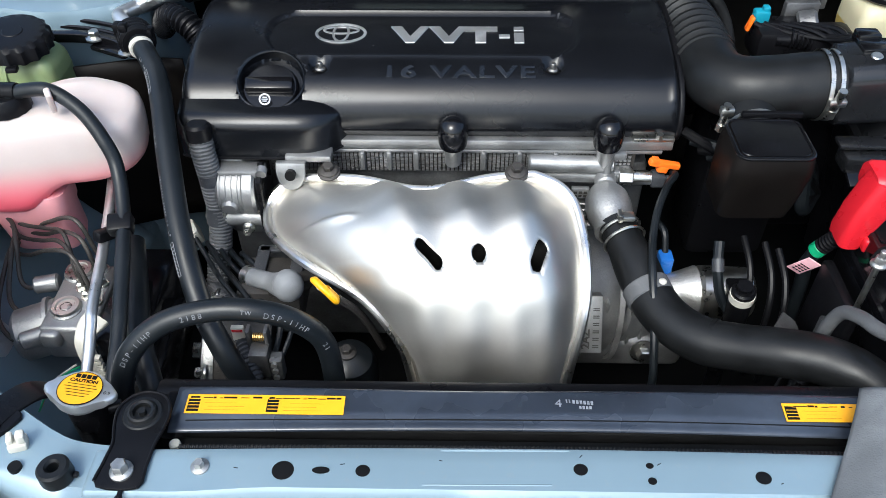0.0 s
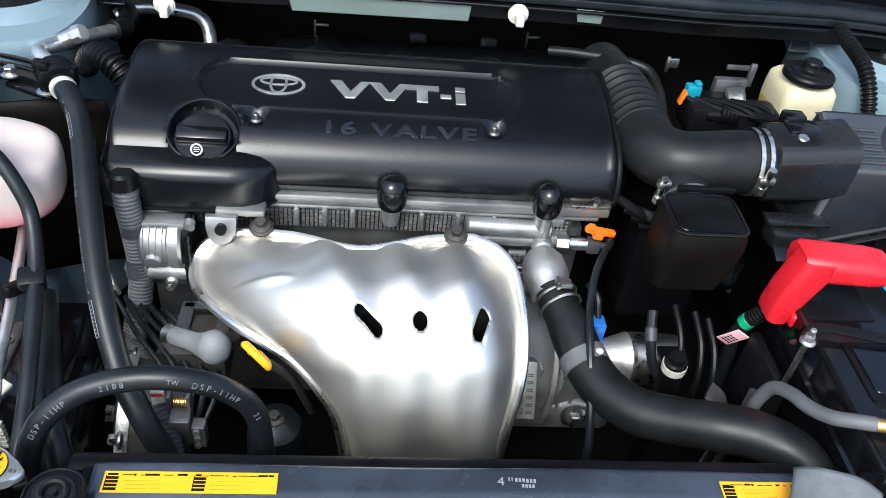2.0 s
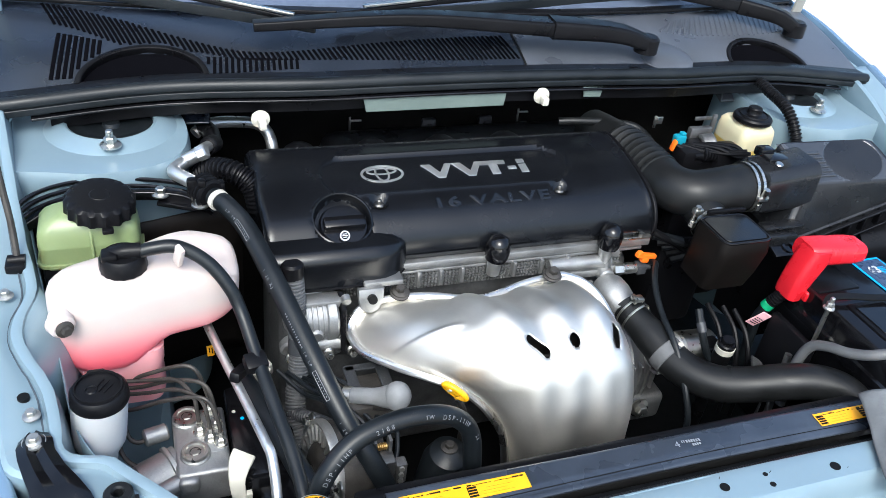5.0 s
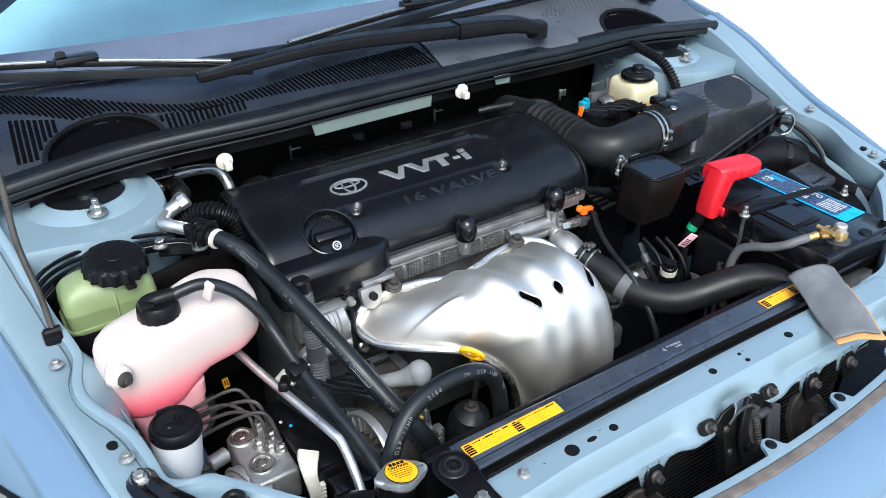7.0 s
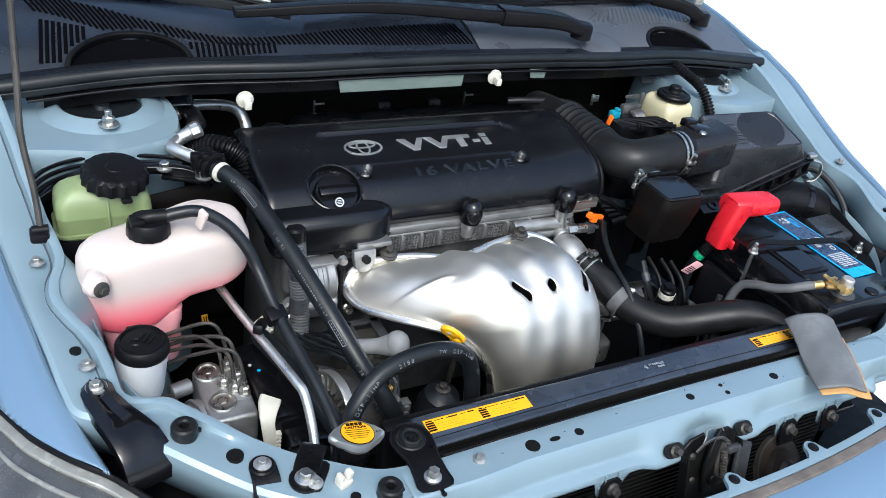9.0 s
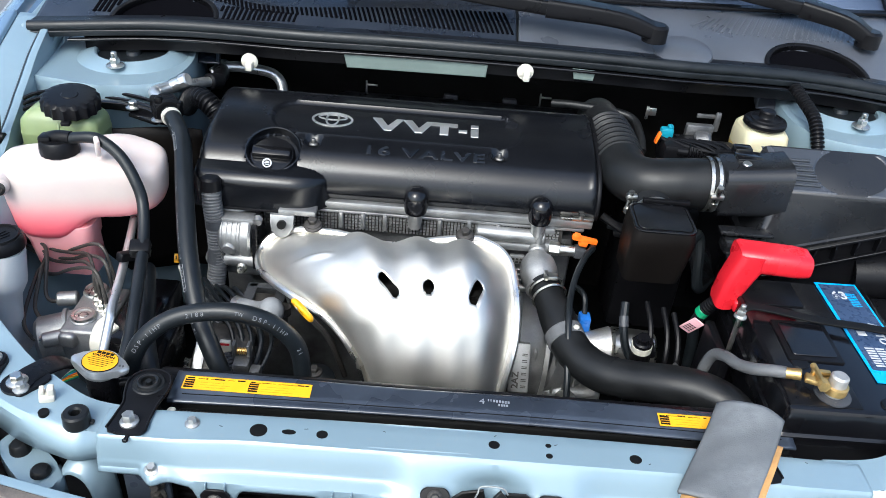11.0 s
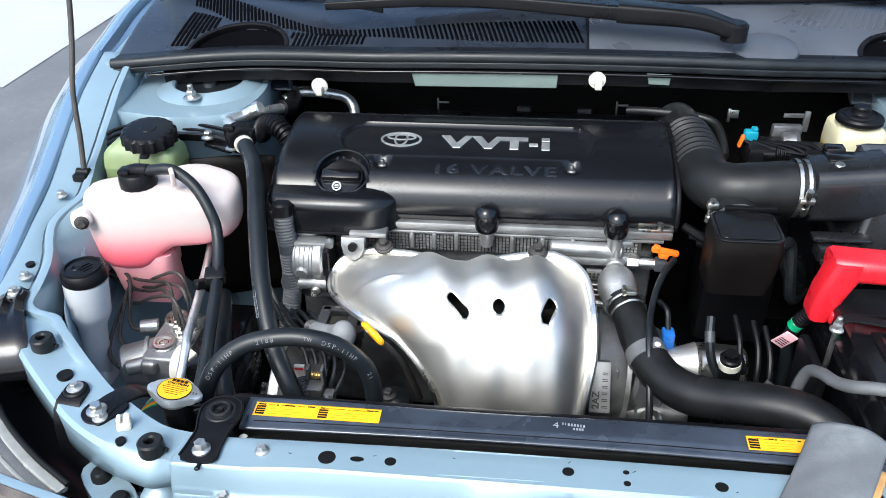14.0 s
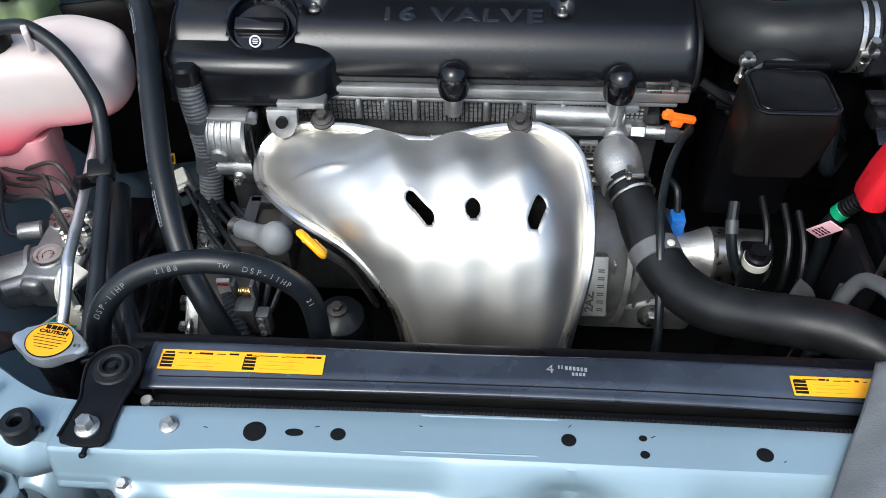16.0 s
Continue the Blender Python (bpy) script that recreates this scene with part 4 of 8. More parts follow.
part("timing_case", join(box((-0.345, 0.822, 0.755), (0.05, 0.03, 0.07), 0.010, 3), cyl((-0.362, 0.806, 0.712), (-0.362, 0.792, 0.709), 0.016, 0.016, 20, 0.003), box((-0.325, 0.808, 0.705), (0.055, 0.03, 0.04), 0.010, 3), cyl((-0.30, 0.790, 0.785), (-0.30, 0.782, 0.783), 0.006, n=12)), ALU_SOFT, engine, "cast timing case end")

COVER_P = [(0.834, 0.800), (0.829, 0.812), (0.831, 0.826), (0.838, 0.840), (0.850, 0.8515), (0.866, 0.8590), (0.89, 0.8660), (0.93, 0.8735), (0.97, 0.8770), (1.0, 0.8760), (1.012, 0.868), (1.016, 0.845), (1.016, 0.80)]
COVER_S = [(v.x, v.y) for v in spline([(y, z, 0) for y, z in COVER_P], 7)]


def cover_z(y):
    for a, b in zip(COVER_S, COVER_S[1:]):
        if a[0] <= y <= b[0] and a[1] > 0.83:
            return a[1] + (b[1] - a[1]) * (y - a[0]) / max(1e-9, b[0] - a[0])
    return 0.87


def rrect_dist(x, y, cx, cy, w, h, r):
    qx, qy = abs(x - cx) - w / 2 + r, abs(y - cy) - h / 2 + r
    return math.hypot(max(qx, 0), max(qy, 0)) + min(max(qx, qy), 0) - r


CUP = (-0.291, 0.856)


def cover_point(u, v):
    s = v * (len(COVER_S) - 1)
    i = min(int(s), len(COVER_S) - 2)
    y, z = (COVER_S[i][k] + (COVER_S[i + 1][k] - COVER_S[i][k]) * (s - i) for k in (0, 1))
    x = -0.388 + 0.537 * u
    # rounded ends
    for e, w in ((u * 0.537, 0.012), ((1 - u) * 0.537, 0.010)):
        if e < w:
            z -= (w - math.sqrt(max(0, w * w - (w - e) ** 2))) * 0.8
    if z > 0.84:
        d = rrect_dist(x, y, -0.13, 0.928, 0.35, 0.078, 0.036)
        z -= 0.0042 * sstep(0.002, -0.003, d)
        z += 0.0012 * math.exp(-((d - 0.002) / 0.0022) ** 2)
        rim = 0.0022 * math.exp(-((rrect_dist(x, y, 0.149, 0.92, 0.012, 0.3, 0.004)) / 0.004) ** 2)
        z += rim
        for bx in (-0.24, 0.014):
            z -= 0.007 * sstep(0.0125, 0.0095, math.hypot(x - bx, y - 0.8755))
    c = math.hypot(x - CUP[0], y - CUP[1])
    z -= 0.022 * sstep(0.0375, 0.0345, c) * sstep(0.812, 0.83, z)
    return Vector((x, y, z))


cover = thing("engine_cover", (-0.12, 0.92, 0.80), "black satin plastic engine cover with silver lettering", "engine cover")
part("cover_shell", grid(215, 110, cover_point), COVER, cover, smooth=50, solid=0.0025)
part("end_bead", sweep([Vector((0.1505, y, z - 0.002)) for y, z in COVER_S[:-6]], rrect(0, 0, 0.006, 0.006, 0.002)), BLACK, cover)
for sx, dz in ((0.147, -0.003), (-0.386, -0.004)):
    part("side_panel", prism([(y, z) for y, z in COVER_S], -0.0015, 0.0015, 0, 1, Matrix(((0, 0, 1, sx), (1, 0, 0, 0), (0, 1, 0, dz), (0, 0, 0, 1)))), COVER, cover)
LOBE = [(0.842, 0.8425), (0.818, 0.8395), (0.809, 0.8355), (0.8035, 0.828), (0.802, 0.816), (0.802, 0.796), (0.806, 0.7905), (0.842, 0.7905)]
LOBE = [(v.x, v.y) for v in spline([(y, z, 0) for y, z in LOBE], 4)]
part("front_lobe", loft([[(x, y + (0.842 - y) * k, z - (z - 0.7905) * q) for y, z in LOBE] for x, k, q in ((-0.389, 0.25, 0.06), (-0.386, 0.08, 0.02), (-0.378, 0.0, 0.0), (-0.26, 0.0, 0.0), (-0.246, 0.04, 0.02), (-0.232, 0.18, 0.06), (-0.221, 0.42, 0.14), (-0.214, 0.68, 0.24), (-0.209, 0.92, 0.40))]), COVER, cover, smooth=50)
part("lobe_lip", sweep([(-0.388, 0.808, 0.7905), (-0.375, 0.8015, 0.7905), (-0.255, 0.8015, 0.7905), (-0.232, 0.8085, 0.7905), (-0.214, 0.828, 0.7905)], rrect(0, 0, 0.003, 0.003, 0.001, 2)), BLACK, cover)
CUP_AXIS = Vector((0, -0.46, 0.88)).normalized()
part("filler_cup", lathe([(0.0385, -0.008), (0.0378, 0.0006), (0.0362, 0.0014), (0.0350, 0.0002), (0.0345, -0.014), (0.0, -0.014)], (CUP[0], CUP[1], 0.8545), CUP_AXIS, 48), COVER, cover)
for bx in (-0.24, 0.014):
    part("bolt_recess", lathe([(0, 0), (0.0105, 0), (0.0125, 0.004)], (bx, 0.8755, 0.8562), n=22), INK, cover)
    part("cover_bolt", join(lathe([(0, 0), (0.0062, 0), (0.0062, 0.0015), (0.0045, 0.003), (0, 0.003)], (bx, 0.8755, 0.8566), n=18), cyl((bx, 0.8755, 0.858), (bx, 0.8755, 0.8655), 0.0038, 0.0032, 12, 0.001)), STEEL_DULL, cover, "dull steel cover nut")
# filler cap in its cup
cap_axis = Vector((0, -0.42, 0.9)).normalized()
cap = part("filler_cap", lathe([(0, 0.0), (0.029, 0.0), (0.0305, 0.003), (0.0305, 0.011), (0.028, 0.0145), (0.0, 0.0155)], (CUP[0], CUP[1] - 0.002, 0.838), cap_axis, 40, lambda a, r, h: r * (1 + (0.012 * math.cos(a * 24) if r > 0.03 else 0))), BLACK_GLOSS, cover, "black oil filler cap with a grip bar")
part("grip_bar", moved(box((0, 0, 0.018), (0.052, 0.016, 0.012), 0.003, 2), pose(*(Vector((CUP[0], CUP[1] - 0.002, 0.838))), 0, 0, 0) @ Matrix.Rotation(radians(25), 4, "X")), BLACK_GLOSS, cap)
part("round_mark", lathe([(0.0046, 0), (0.0062, 0), (0.0062, 0.0006), (0.0046, 0.0006)], (-0.294, 0.8290, 0.8476), (0, -0.79, 0.61), 24), INK_WHITE, cap, "small round white cap mark")
part("mark_bars", moved(join(box((0, 0.002, 0), (0.005, 0.0009, 0.0006), 0), box((0, 0.0, 0), (0.007, 0.0009, 0.0006), 0), box((0, -0.002, 0), (0.005, 0.0009, 0.0006), 0)), Matrix.Translation((-0.294, 0.8287, 0.8479)) @ frame_to((0, -0.79, 0.61))), INK_WHITE, cap)


def on_cover(x, y, lift):
    dz = (cover_z(y + 0.005) - cover_z(y - 0.005)) / 0.01
    return Matrix.Translation((x, y, cover_z(y) + lift)) @ Matrix.Rotation(math.atan(dz), 4, "X")


def bar_letters(h):
    """Outlines of the raised block characters V, V, T, dash and i, in metres from the first one's foot."""
    vee = [(0, h), (0.0125, h), (0.0228, 0.0105), (0.0335, h), (0.0435, h), (0.0280, 0), (0.0178, 0)]
    tee = [(0, h), (0, h - 0.0075), (0.0125, h - 0.0075), (0.0125, 0), (0.0245, 0), (0.0245, h - 0.0075), (0.0375, h - 0.0075), (0.0375, h)]
    out = [vee, [(x + 0.0435, y) for x, y in vee], [(x + 0.0835, y) for x, y in tee]]
    for x0, x1, y0, y1 in ((0.1225, 0.1345, 0.0085, 0.0150), (0.1395, 0.1505, 0.0, 0.0180), (0.1395, 0.1505, 0.0210, h)):
        out.append([(x0, y0), (x1, y0), (x1, y1), (x0, y1)])
    return out


part("technology_letters", join(*[prism(o if k > 2 else o[::-1], -0.001, 0.0013, 0.0003, 1, on_cover(-0.166, 0.9135, -0.0033)) for k, o in enumerate(bar_letters(0.0285))]), PIPE, cover, "raised silver lettering")
part("valve_letters", letters("16 VALVE", 0.0215, on_cover(-0.172, 0.8585, 0.0006), 0.0016, 1.62, 0.0002, "LEFT", 1.18, 0.0004), LETTER, cover, "raised black lettering")
# oval badge of plain rings
def oval(cx, cy, rx, ry, r, n=48):
    return sweep([on_cover(0, 0.93, -0.0030) @ Vector((cx + rx * math.cos(2 * math.pi * i / n), cy + ry * math.sin(2 * math.pi * i / n), 0)) for i in range(n)], rrect(0, 0, r * 2, r * 1.2, r * 0.3, 2), closed=True)


part("oval_badge", join(oval(-0.222, 0, 0.0275, 0.0165, 0.0017), oval(-0.222, 0.0055, 0.0195, 0.0062, 0.0014), oval(-0.222, 0.0005, 0.0085, 0.0150, 0.0014)), PIPE, cover, "silver oval badge of rings")
# rubber stud caps in front of the cover
for x in (-0.094, 0.073):
    k = thing("stud_cap", (x, 0.817, 0.79), "black rubber cap on a cast boss", "rubber cap", "stud caps")
    part("bullet_cap", lathe([(0, 0.0355), (0.007, 0.0342), (0.0125, 0.0300), (0.0158, 0.0225), (0.0165, 0.0140), (0.0158, 0.0040), (0.0148, 0.0), (0.0, 0.0)], (x, 0.817, 0.800), (0, -0.12, 1), 28), BLACK_GLOSS, k)
    part("boss", join(cyl((x, 0.819, 0.772), (x, 0.818, 0.80), 0.0085, 0.0105, 18, 0.001), lathe([(0, 0), (0.0115, 0), (0.0115, 0.004), (0, 0.004)], (x, 0.8175, 0.796), n=18)), ALU, k, "cast aluminium boss")

# ---- exhaust heat shield ----
SH_L = smooth_rows([(0, -0.250, 0.797, 0.768), (0.07, -0.282, 0.795, 0.757), (0.16, -0.297, 0.780, 0.742), (0.28, -0.290, 0.742, 0.738), (0.40, -0.262, 0.704, 0.744), (0.5, -0.234, 0.676, 0.748), (0.6, -0.206, 0.660, 0.743),
                    (0.7, -0.180, 0.650, 0.728), (0.8, -0.158, 0.638, 0.705), (0.9, -0.141, 0.628, 0.672), (1, -0.130, 0.622, 0.60)])
SH_R = smooth_rows([(0, -0.006, 0.790, 0.780), (0.07, 0.020, 0.782, 0.772), (0.16, 0.036, 0.765, 0.762), (0.28, 0.043, 0.738, 0.750), (0.40, 0.046, 0.712, 0.738), (0.5, 0.047, 0.692, 0.724), (0.6, 0.046, 0.674, 0.706),
                    (0.7, 0.042, 0.658, 0.685), (0.8, 0.036, 0.645, 0.660), (0.9, 0.031, 0.635, 0.632), (1, 0.028, 0.63, 0.60)])
SH_C = smooth_rows([(0, 0.795, 0.772), (0.07, 0.780, 0.777), (0.16, 0.756, 0.790), (0.28, 0.716, 0.806), (0.40, 0.675, 0.812), (0.5, 0.639, 0.802), (0.55, 0.621, 0.788), (0.6, 0.607, 0.770), (0.7, 0.591, 0.727), (0.8, 0.584, 0.682), (0.9, 0.581, 0.640), (1, 0.580, 0.60)])
SLOTS = [((-0.1225, 0.6455), (-0.1065, 0.6320), 0.0049), ((-0.0685, 0.6385), (-0.0685, 0.6385), 0.0066), ((-0.0095, 0.6490), (-0.0160, 0.6320), 0.0052)]


def shield_point(u, s):
    """The pressed sheet: a flat flange all round, then a raised belly with three runner bulges that fan out to the top edge."""
    l, r, c = Vector(lerp_list(SH_L, s)), Vector(lerp_list(SH_R, s)), lerp_list(SH_C, s)
    p = l.lerp(r, u)
    wf = 0.0085 / (r - l).length
    q = min(1.0, max(0.0, (u - wf) / (1 - 2 * wf)))
    a, b = min(1.0, q / 0.42), min(1.0, (1 - q) / 0.26)
    w = (1 - (1 - a) ** 2.6) * (1 - (1 - b) ** 2.8)
    w *= 0.25 + 0.75 * sstep(0.025, 0.10, s) if s < 0.10 else 1.0
    y, z = p.y + (c[0] - p.y) * w, p.z + (c[1] - p.z) * w
    # the top edge dips between the two bolts
    if s < 0.3:
        f = (1 - s / 0.3) ** 1.5
        dip = math.exp(-((p.x + 0.125) / 0.055) ** 2)
        y -= 0.014 * dip * f
        z -= 0.008 * dip * f
    # runner bulges, each a rounded ridge that starts at an arch below the top edge
    fade = sstep(0.62, 0.36, s) * min(1.0, w * 1.3)
    for xc, lean in ((-0.168, 0.10), (-0.092, 0.05), (-0.026, -0.01)):
        d = (p.x - xc - lean * (s - 0.1)) / 0.030
        arch = sstep(0.115 + 0.045 * d * d, 0.185 + 0.05 * d * d, s)
        z += 0.0115 * math.exp(-d * d * 1.8) * arch * fade
    # shallow creases below the belly
    low = sstep(0.50, 0.66, s) * w
    y -= 0.0012 * low * math.cos((p.x + 0.035) * 2 * math.pi / 0.042)
    # pressed rib along the lobe
    rib = math.exp(-(((p.x + 0.225) / 0.036) ** 6)) * math.exp(-(((s - 0.36) / 0.013) ** 2))
    z += 0.0034 * rib
    # small hammered unevenness
    z += 0.0006 * math.sin(p.x * 61 + s * 17) * math.sin(s * 43 + p.x * 23) * w
    return Vector((p.x, y, z))


shield = thing("exhaust_heat_shield", (-0.1, 0.68, 0.6), "bright pressed steel exhaust heat shield with three holes", "heat shield")
bm = grid(170, 150, shield_point)


def slot_dist(x, y, sl):
    (x0, y0), (x1, y1), r = sl
    dx, dy = x1 - x0, y1 - y0
    t = 0 if dx == dy == 0 else max(0, min(1, ((x - x0) * dx + (y - y0) * dy) / (dx * dx + dy * dy)))
    qx, qy = x0 + t * dx, y0 + t * dy
    return math.hypot(x - qx, y - qy) - r, qx, qy


for sl in SLOTS:
    near = [v for v in bm.verts if slot_dist(v.co.x, v.co.y, sl)[0] < 0.0 and v.co.z > 0.77]
    bmesh.ops.delete(bm, geom=near, context="VERTS")
    for v in bm.verts:
        if v.is_boundary and v.co.z > 0.77:
            d, qx, qy = slot_dist(v.co.x, v.co.y, sl)
            if 0 <= d < 0.004:
                k = (d + sl[2])
                v.co.x, v.co.y = qx + (v.co.x - qx) * sl[2] / k, qy + (v.co.y - qy) * sl[2] / k
part("pressed_sheet", bm, SHIELD, shield, smooth=60, solid=0.0012)
edge = [shield_point(0, s / 60) for s in range(60, 0, -1)] + [shield_point(u / 60, 0) for u in range(0, 61)] + [shield_point(1, s / 60) for s in range(1, 61)]
part("rolled_edge", sweep([p + Vector((0, -0.001, 0.001)) for p in edge], circle(0.0047, 10)), SHIELD_EDGE, shield, "rolled edge, painted bright for the light it catches")
for x, y, z in ((-0.229, 0.796, 0.776), (-0.026, 0.782, 0.787)):
    part("shield_bolt", join(lathe([(0, 0.001), (0.0125, 0.0), (0.0125, 0.002), (0.009, 0.0035), (0, 0.0035)], (x, y, z), (0, -0.25, 1), 24), bolt((x, y, z + 0.003), (0, -0.25, 1), 0.0062, 0.007)), IRON, shield, "dull brown shield bolt")
single("exhaust_manifold", join(box((-0.09, 0.74, 0.735), (0.24, 0.08, 0.05), 0.02, 3), tube([(-0.06, 0.70, 0.72), (-0.06, 0.665, 0.69), (-0.06, 0.660, 0.60), (-0.06, 0.66, 0.45)], 0.045, 20)), IRON, "dark exhaust manifold inside the heat shield", "manifold")

# dipstick
dip = thing("oil_dipstick", (-0.218, 0.628, 0.62), "yellow ring-handled oil dipstick", "dipstick")
DM = plane_frame((-0.213, 0.628, 0.766), (0.8, -0.5, -0.525), (0.094, -0.627, 0.74))
part("handle", join(sweep([DM @ Vector((0.0145 * math.cos(2 * math.pi * i / 28), 0.0080 * math.sin(2 * math.pi * i / 28), 0)) for i in range(28)], rrect(0, 0, 0.0060, 0.0075, 0.0025, 3), closed=True), moved(box((-0.003, 0, 0.001), (0.020, 0.012, 0.0055), 0.002, 2), DM)), YELLOW_PLASTIC, dip)
part("white_stripe", moved(box((-0.006, 0.0, 0.0022), (0.004, 0.010, 0.0045), 0.001), DM), WHITE, dip, "small white stripe")
part("neck", cyl((-0.213, 0.631, 0.764), (-0.205, 0.638, 0.745), 0.0045, 0.003, 12), YELLOW_PLASTIC, dip)
part("guide_tube", tube([(-0.205, 0.638, 0.745), (-0.185, 0.655, 0.70), (-0.17, 0.68, 0.62)], 0.004, 10), IRON, dip)

# ---- hoses, pipes and cables round the engine ----
def ticks(path_pts, r, k0, k1, count, size, up=(0, -0.7, 0.7)):
    """Unreadable white hose print, as small bars along the side that faces up and forward."""
    path = spline(path_pts, 12)
    n = len(path) - 1
    bms = []
    for i in range(count):
        s = (k0 + (k1 - k0) * i / max(1, count - 1)) * n
        j = min(int(s), n - 1)
        p = path[j].lerp(path[j + 1], s - j)
        t = (path[j + 1] - path[j]).normalized()
        u = Vector(up)
        u = (u - t * u.dot(t)).normalized()
        m = Matrix((t, u.cross(t), u)).transposed().to_4x4()
        m.translation = p + u * (r + 0.0002)
        bms.append(moved(box((0, 0, 0), (size * random.uniform(0.35, 1.0), size * random.uniform(0.5, 1.3), 0.0005), 0), m))
    return join(*bms)


def hose_words(path_pts, r, k0, words, size, up, flip=1, wide=1.0):
    """Readable hose print: each character lies along the hose on the side named by up."""
    path = spline(path_pts, 12)
    n = len(path) - 1
    bms, s = [], k0 * n
    for ch in words:
        j = max(0, min(int(s), n - 1))
        step = (path[j + 1] - path[j]).length
        p = path[j].lerp(path[j + 1], s - int(s))
        t = (path[j + 1] - path[j]).normalized() * flip
        u = Vector(up)
        u = (u - t * u.dot(t)).normalized()
        if ch != " ":
            m = Matrix((t, u.cross(t), u)).transposed().to_4x4()
            m.translation = p + u * (r - 0.0004)
            bms.append(letters(ch, size, m @ pose(0, -size * 0.35, 0), 0.0005, wide, 0.0, "CENTER"))
        s += flip * size * 0.78 * wide / step
    return join(*bms)


AC = [(-0.440, 0.895, 0.877), (-0.425, 0.872, 0.874), (-0.406, 0.836, 0.861), (-0.382, 0.755, 0.829), (-0.359, 0.681, 0.792), (-0.336, 0.627, 0.751), (-0.315, 0.599, 0.718), (-0.297, 0.585, 0.68), (-0.28, 0.58, 0.62)]
h = thing("air_conditioning_hose", AC[0], "thick black rubber air conditioning hose with white print", "hose")
part("hose_wall", tube(AC, 0.0115, 18, 10), RUBBER, h)
AC_UP = (-0.75, -0.35, 0.6)


def hose_capsule(path_pts, r, k0, k1, half, up):
    """A printed outline, long with round ends, and a row of dots inside it."""
    path = spline(path_pts, 12)
    n = len(path) - 1

    def at(k, side):
        q = min(max(k * n, 0), n - 0.001)
        p, t = path[int(q)].lerp(path[int(q) + 1], q - int(q)), (path[int(q) + 1] - path[int(q)]).normalized()
        u = Vector(up)
        u = (u - t * u.dot(t)).normalized()
        v = u.cross(t)
        a = side / r
        return p + (u * math.cos(a) + v * math.sin(a)) * (r + 0.0001)

    ring = []
    for i in range(36):
        a = 2 * math.pi * i / 36
        c, d = math.cos(a), math.sin(a)
        ring.append(at((k0 + k1) / 2 + (k1 - k0) / 2 * max(-1, min(1, c * 1.6)) , half * max(-1, min(1, d * 1.5))))
    dots = [ball(at(k0 + (k1 - k0) * (0.12 + 0.76 * i / 7), 0), 0.0008, 6) for i in range(8)]
    return join(sweep(ring, circle(0.0004, 4), closed=True), *dots)


part("hose_print", hose_words(AC, 0.0115, 0.155, "LP 14", 0.0046, AC_UP), INK_WORN, h)
part("hose_print", hose_capsule(AC, 0.0115, 0.215, 0.275, 0.0024, AC_UP), INK_WORN, h)
part("hose_print", hose_words(AC, 0.0115, 0.335, "1 28 XJ", 0.0050, AC_UP), INK_WORN, h)
part("hose_print", ticks(AC, 0.0115, 0.415, 0.475, 14, 0.0017, AC_UP), INK_WORN, h)
part("hose_print", hose_words(AC, 0.0115, 0.485, "14 LP", 0.0046, AC_UP), INK_WORN, h)
part("hose_print", hose_capsule(AC, 0.0115, 0.520, 0.575, 0.0024, AC_UP), INK_WORN, h)
part("hose_print", hose_words(AC, 0.0115, 0.625, "1 28 XJ", 0.0050, AC_UP), INK_WORN, h)
cl = thing("hose_fitting", (-0.445, 0.90, 0.875), "black ribbed hose fitting with a white band", "fitting")
part("ribbed_collar", corrugated([(-0.452, 0.915, 0.878), (-0.440, 0.893, 0.877)], 0.0185, 0.007, 0.18, 20), BLACK, cl)
part("white_band", cyl((-0.436, 0.888, 0.8765), (-0.433, 0.882, 0.876), 0.0132, 0.0132, 22, 0.001), WHITE, cl)
part("clip_blocks", join(box((-0.462, 0.905, 0.888), (0.012, 0.012, 0.016), 0.003), box((-0.452, 0.893, 0.896), (0.010, 0.010, 0.010), 0.003), box((-0.43, 0.905, 0.884), (0.010, 0.014, 0.012), 0.003)), BLACK, cl)

p = thing("air_conditioning_pipe", (-0.46, 0.95, 0.87), "bare aluminium air conditioning pipe with an elbow", "pipe")
A1 = [(-0.447, 0.912, 0.877), (-0.462, 0.930, 0.878), (-0.477, 0.948, 0.879), (-0.4795, 0.960, 0.878), (-0.470, 0.978, 0.876), (-0.452, 1.012, 0.869)]
part("lower_pipe", tube(A1, 0.0085, 16, 8), PIPE, p)
part("service_port", join(cyl((-0.466, 0.985, 0.876), (-0.448, 0.982, 0.887), 0.009, 0.009, 16, 0.001), cyl((-0.450, 0.982, 0.886), (-0.438, 0.980, 0.892), 0.0105, 0.0105, 8, 0.002)), PIPE, p)
part("upper_pipe", tube([(-0.455, 1.006, 0.870), (-0.440, 1.036, 0.864), (-0.429, 1.058, 0.858)], 0.0078, 14, 8), PIPE, p)
part("pipe_joint", join(cyl((-0.432, 1.052, 0.860), (-0.421, 1.076, 0.853), 0.0125, 0.0125, 16, 0.002), tube([(-0.424, 1.072, 0.855), (-0.424, 1.10, 0.856), (-0.432, 1.122, 0.854), (-0.44, 1.17, 0.84)], 0.012, 14)), BLACK, p)
p = thing("heater_pipe", (-0.33, 1.06, 0.80), "bent bare aluminium pipe below the cowl", "pipe")
part("bent_pipe", tube([(-0.445, 1.115, 0.848), (-0.432, 1.124, 0.8545), (-0.410, 1.132, 0.856), (-0.372, 1.143, 0.849), (-0.350, 1.147, 0.841), (-0.338, 1.142, 0.828), (-0.334, 1.130, 0.810), (-0.333, 1.122, 0.775)], 0.0085, 14, 8), PIPE, p)
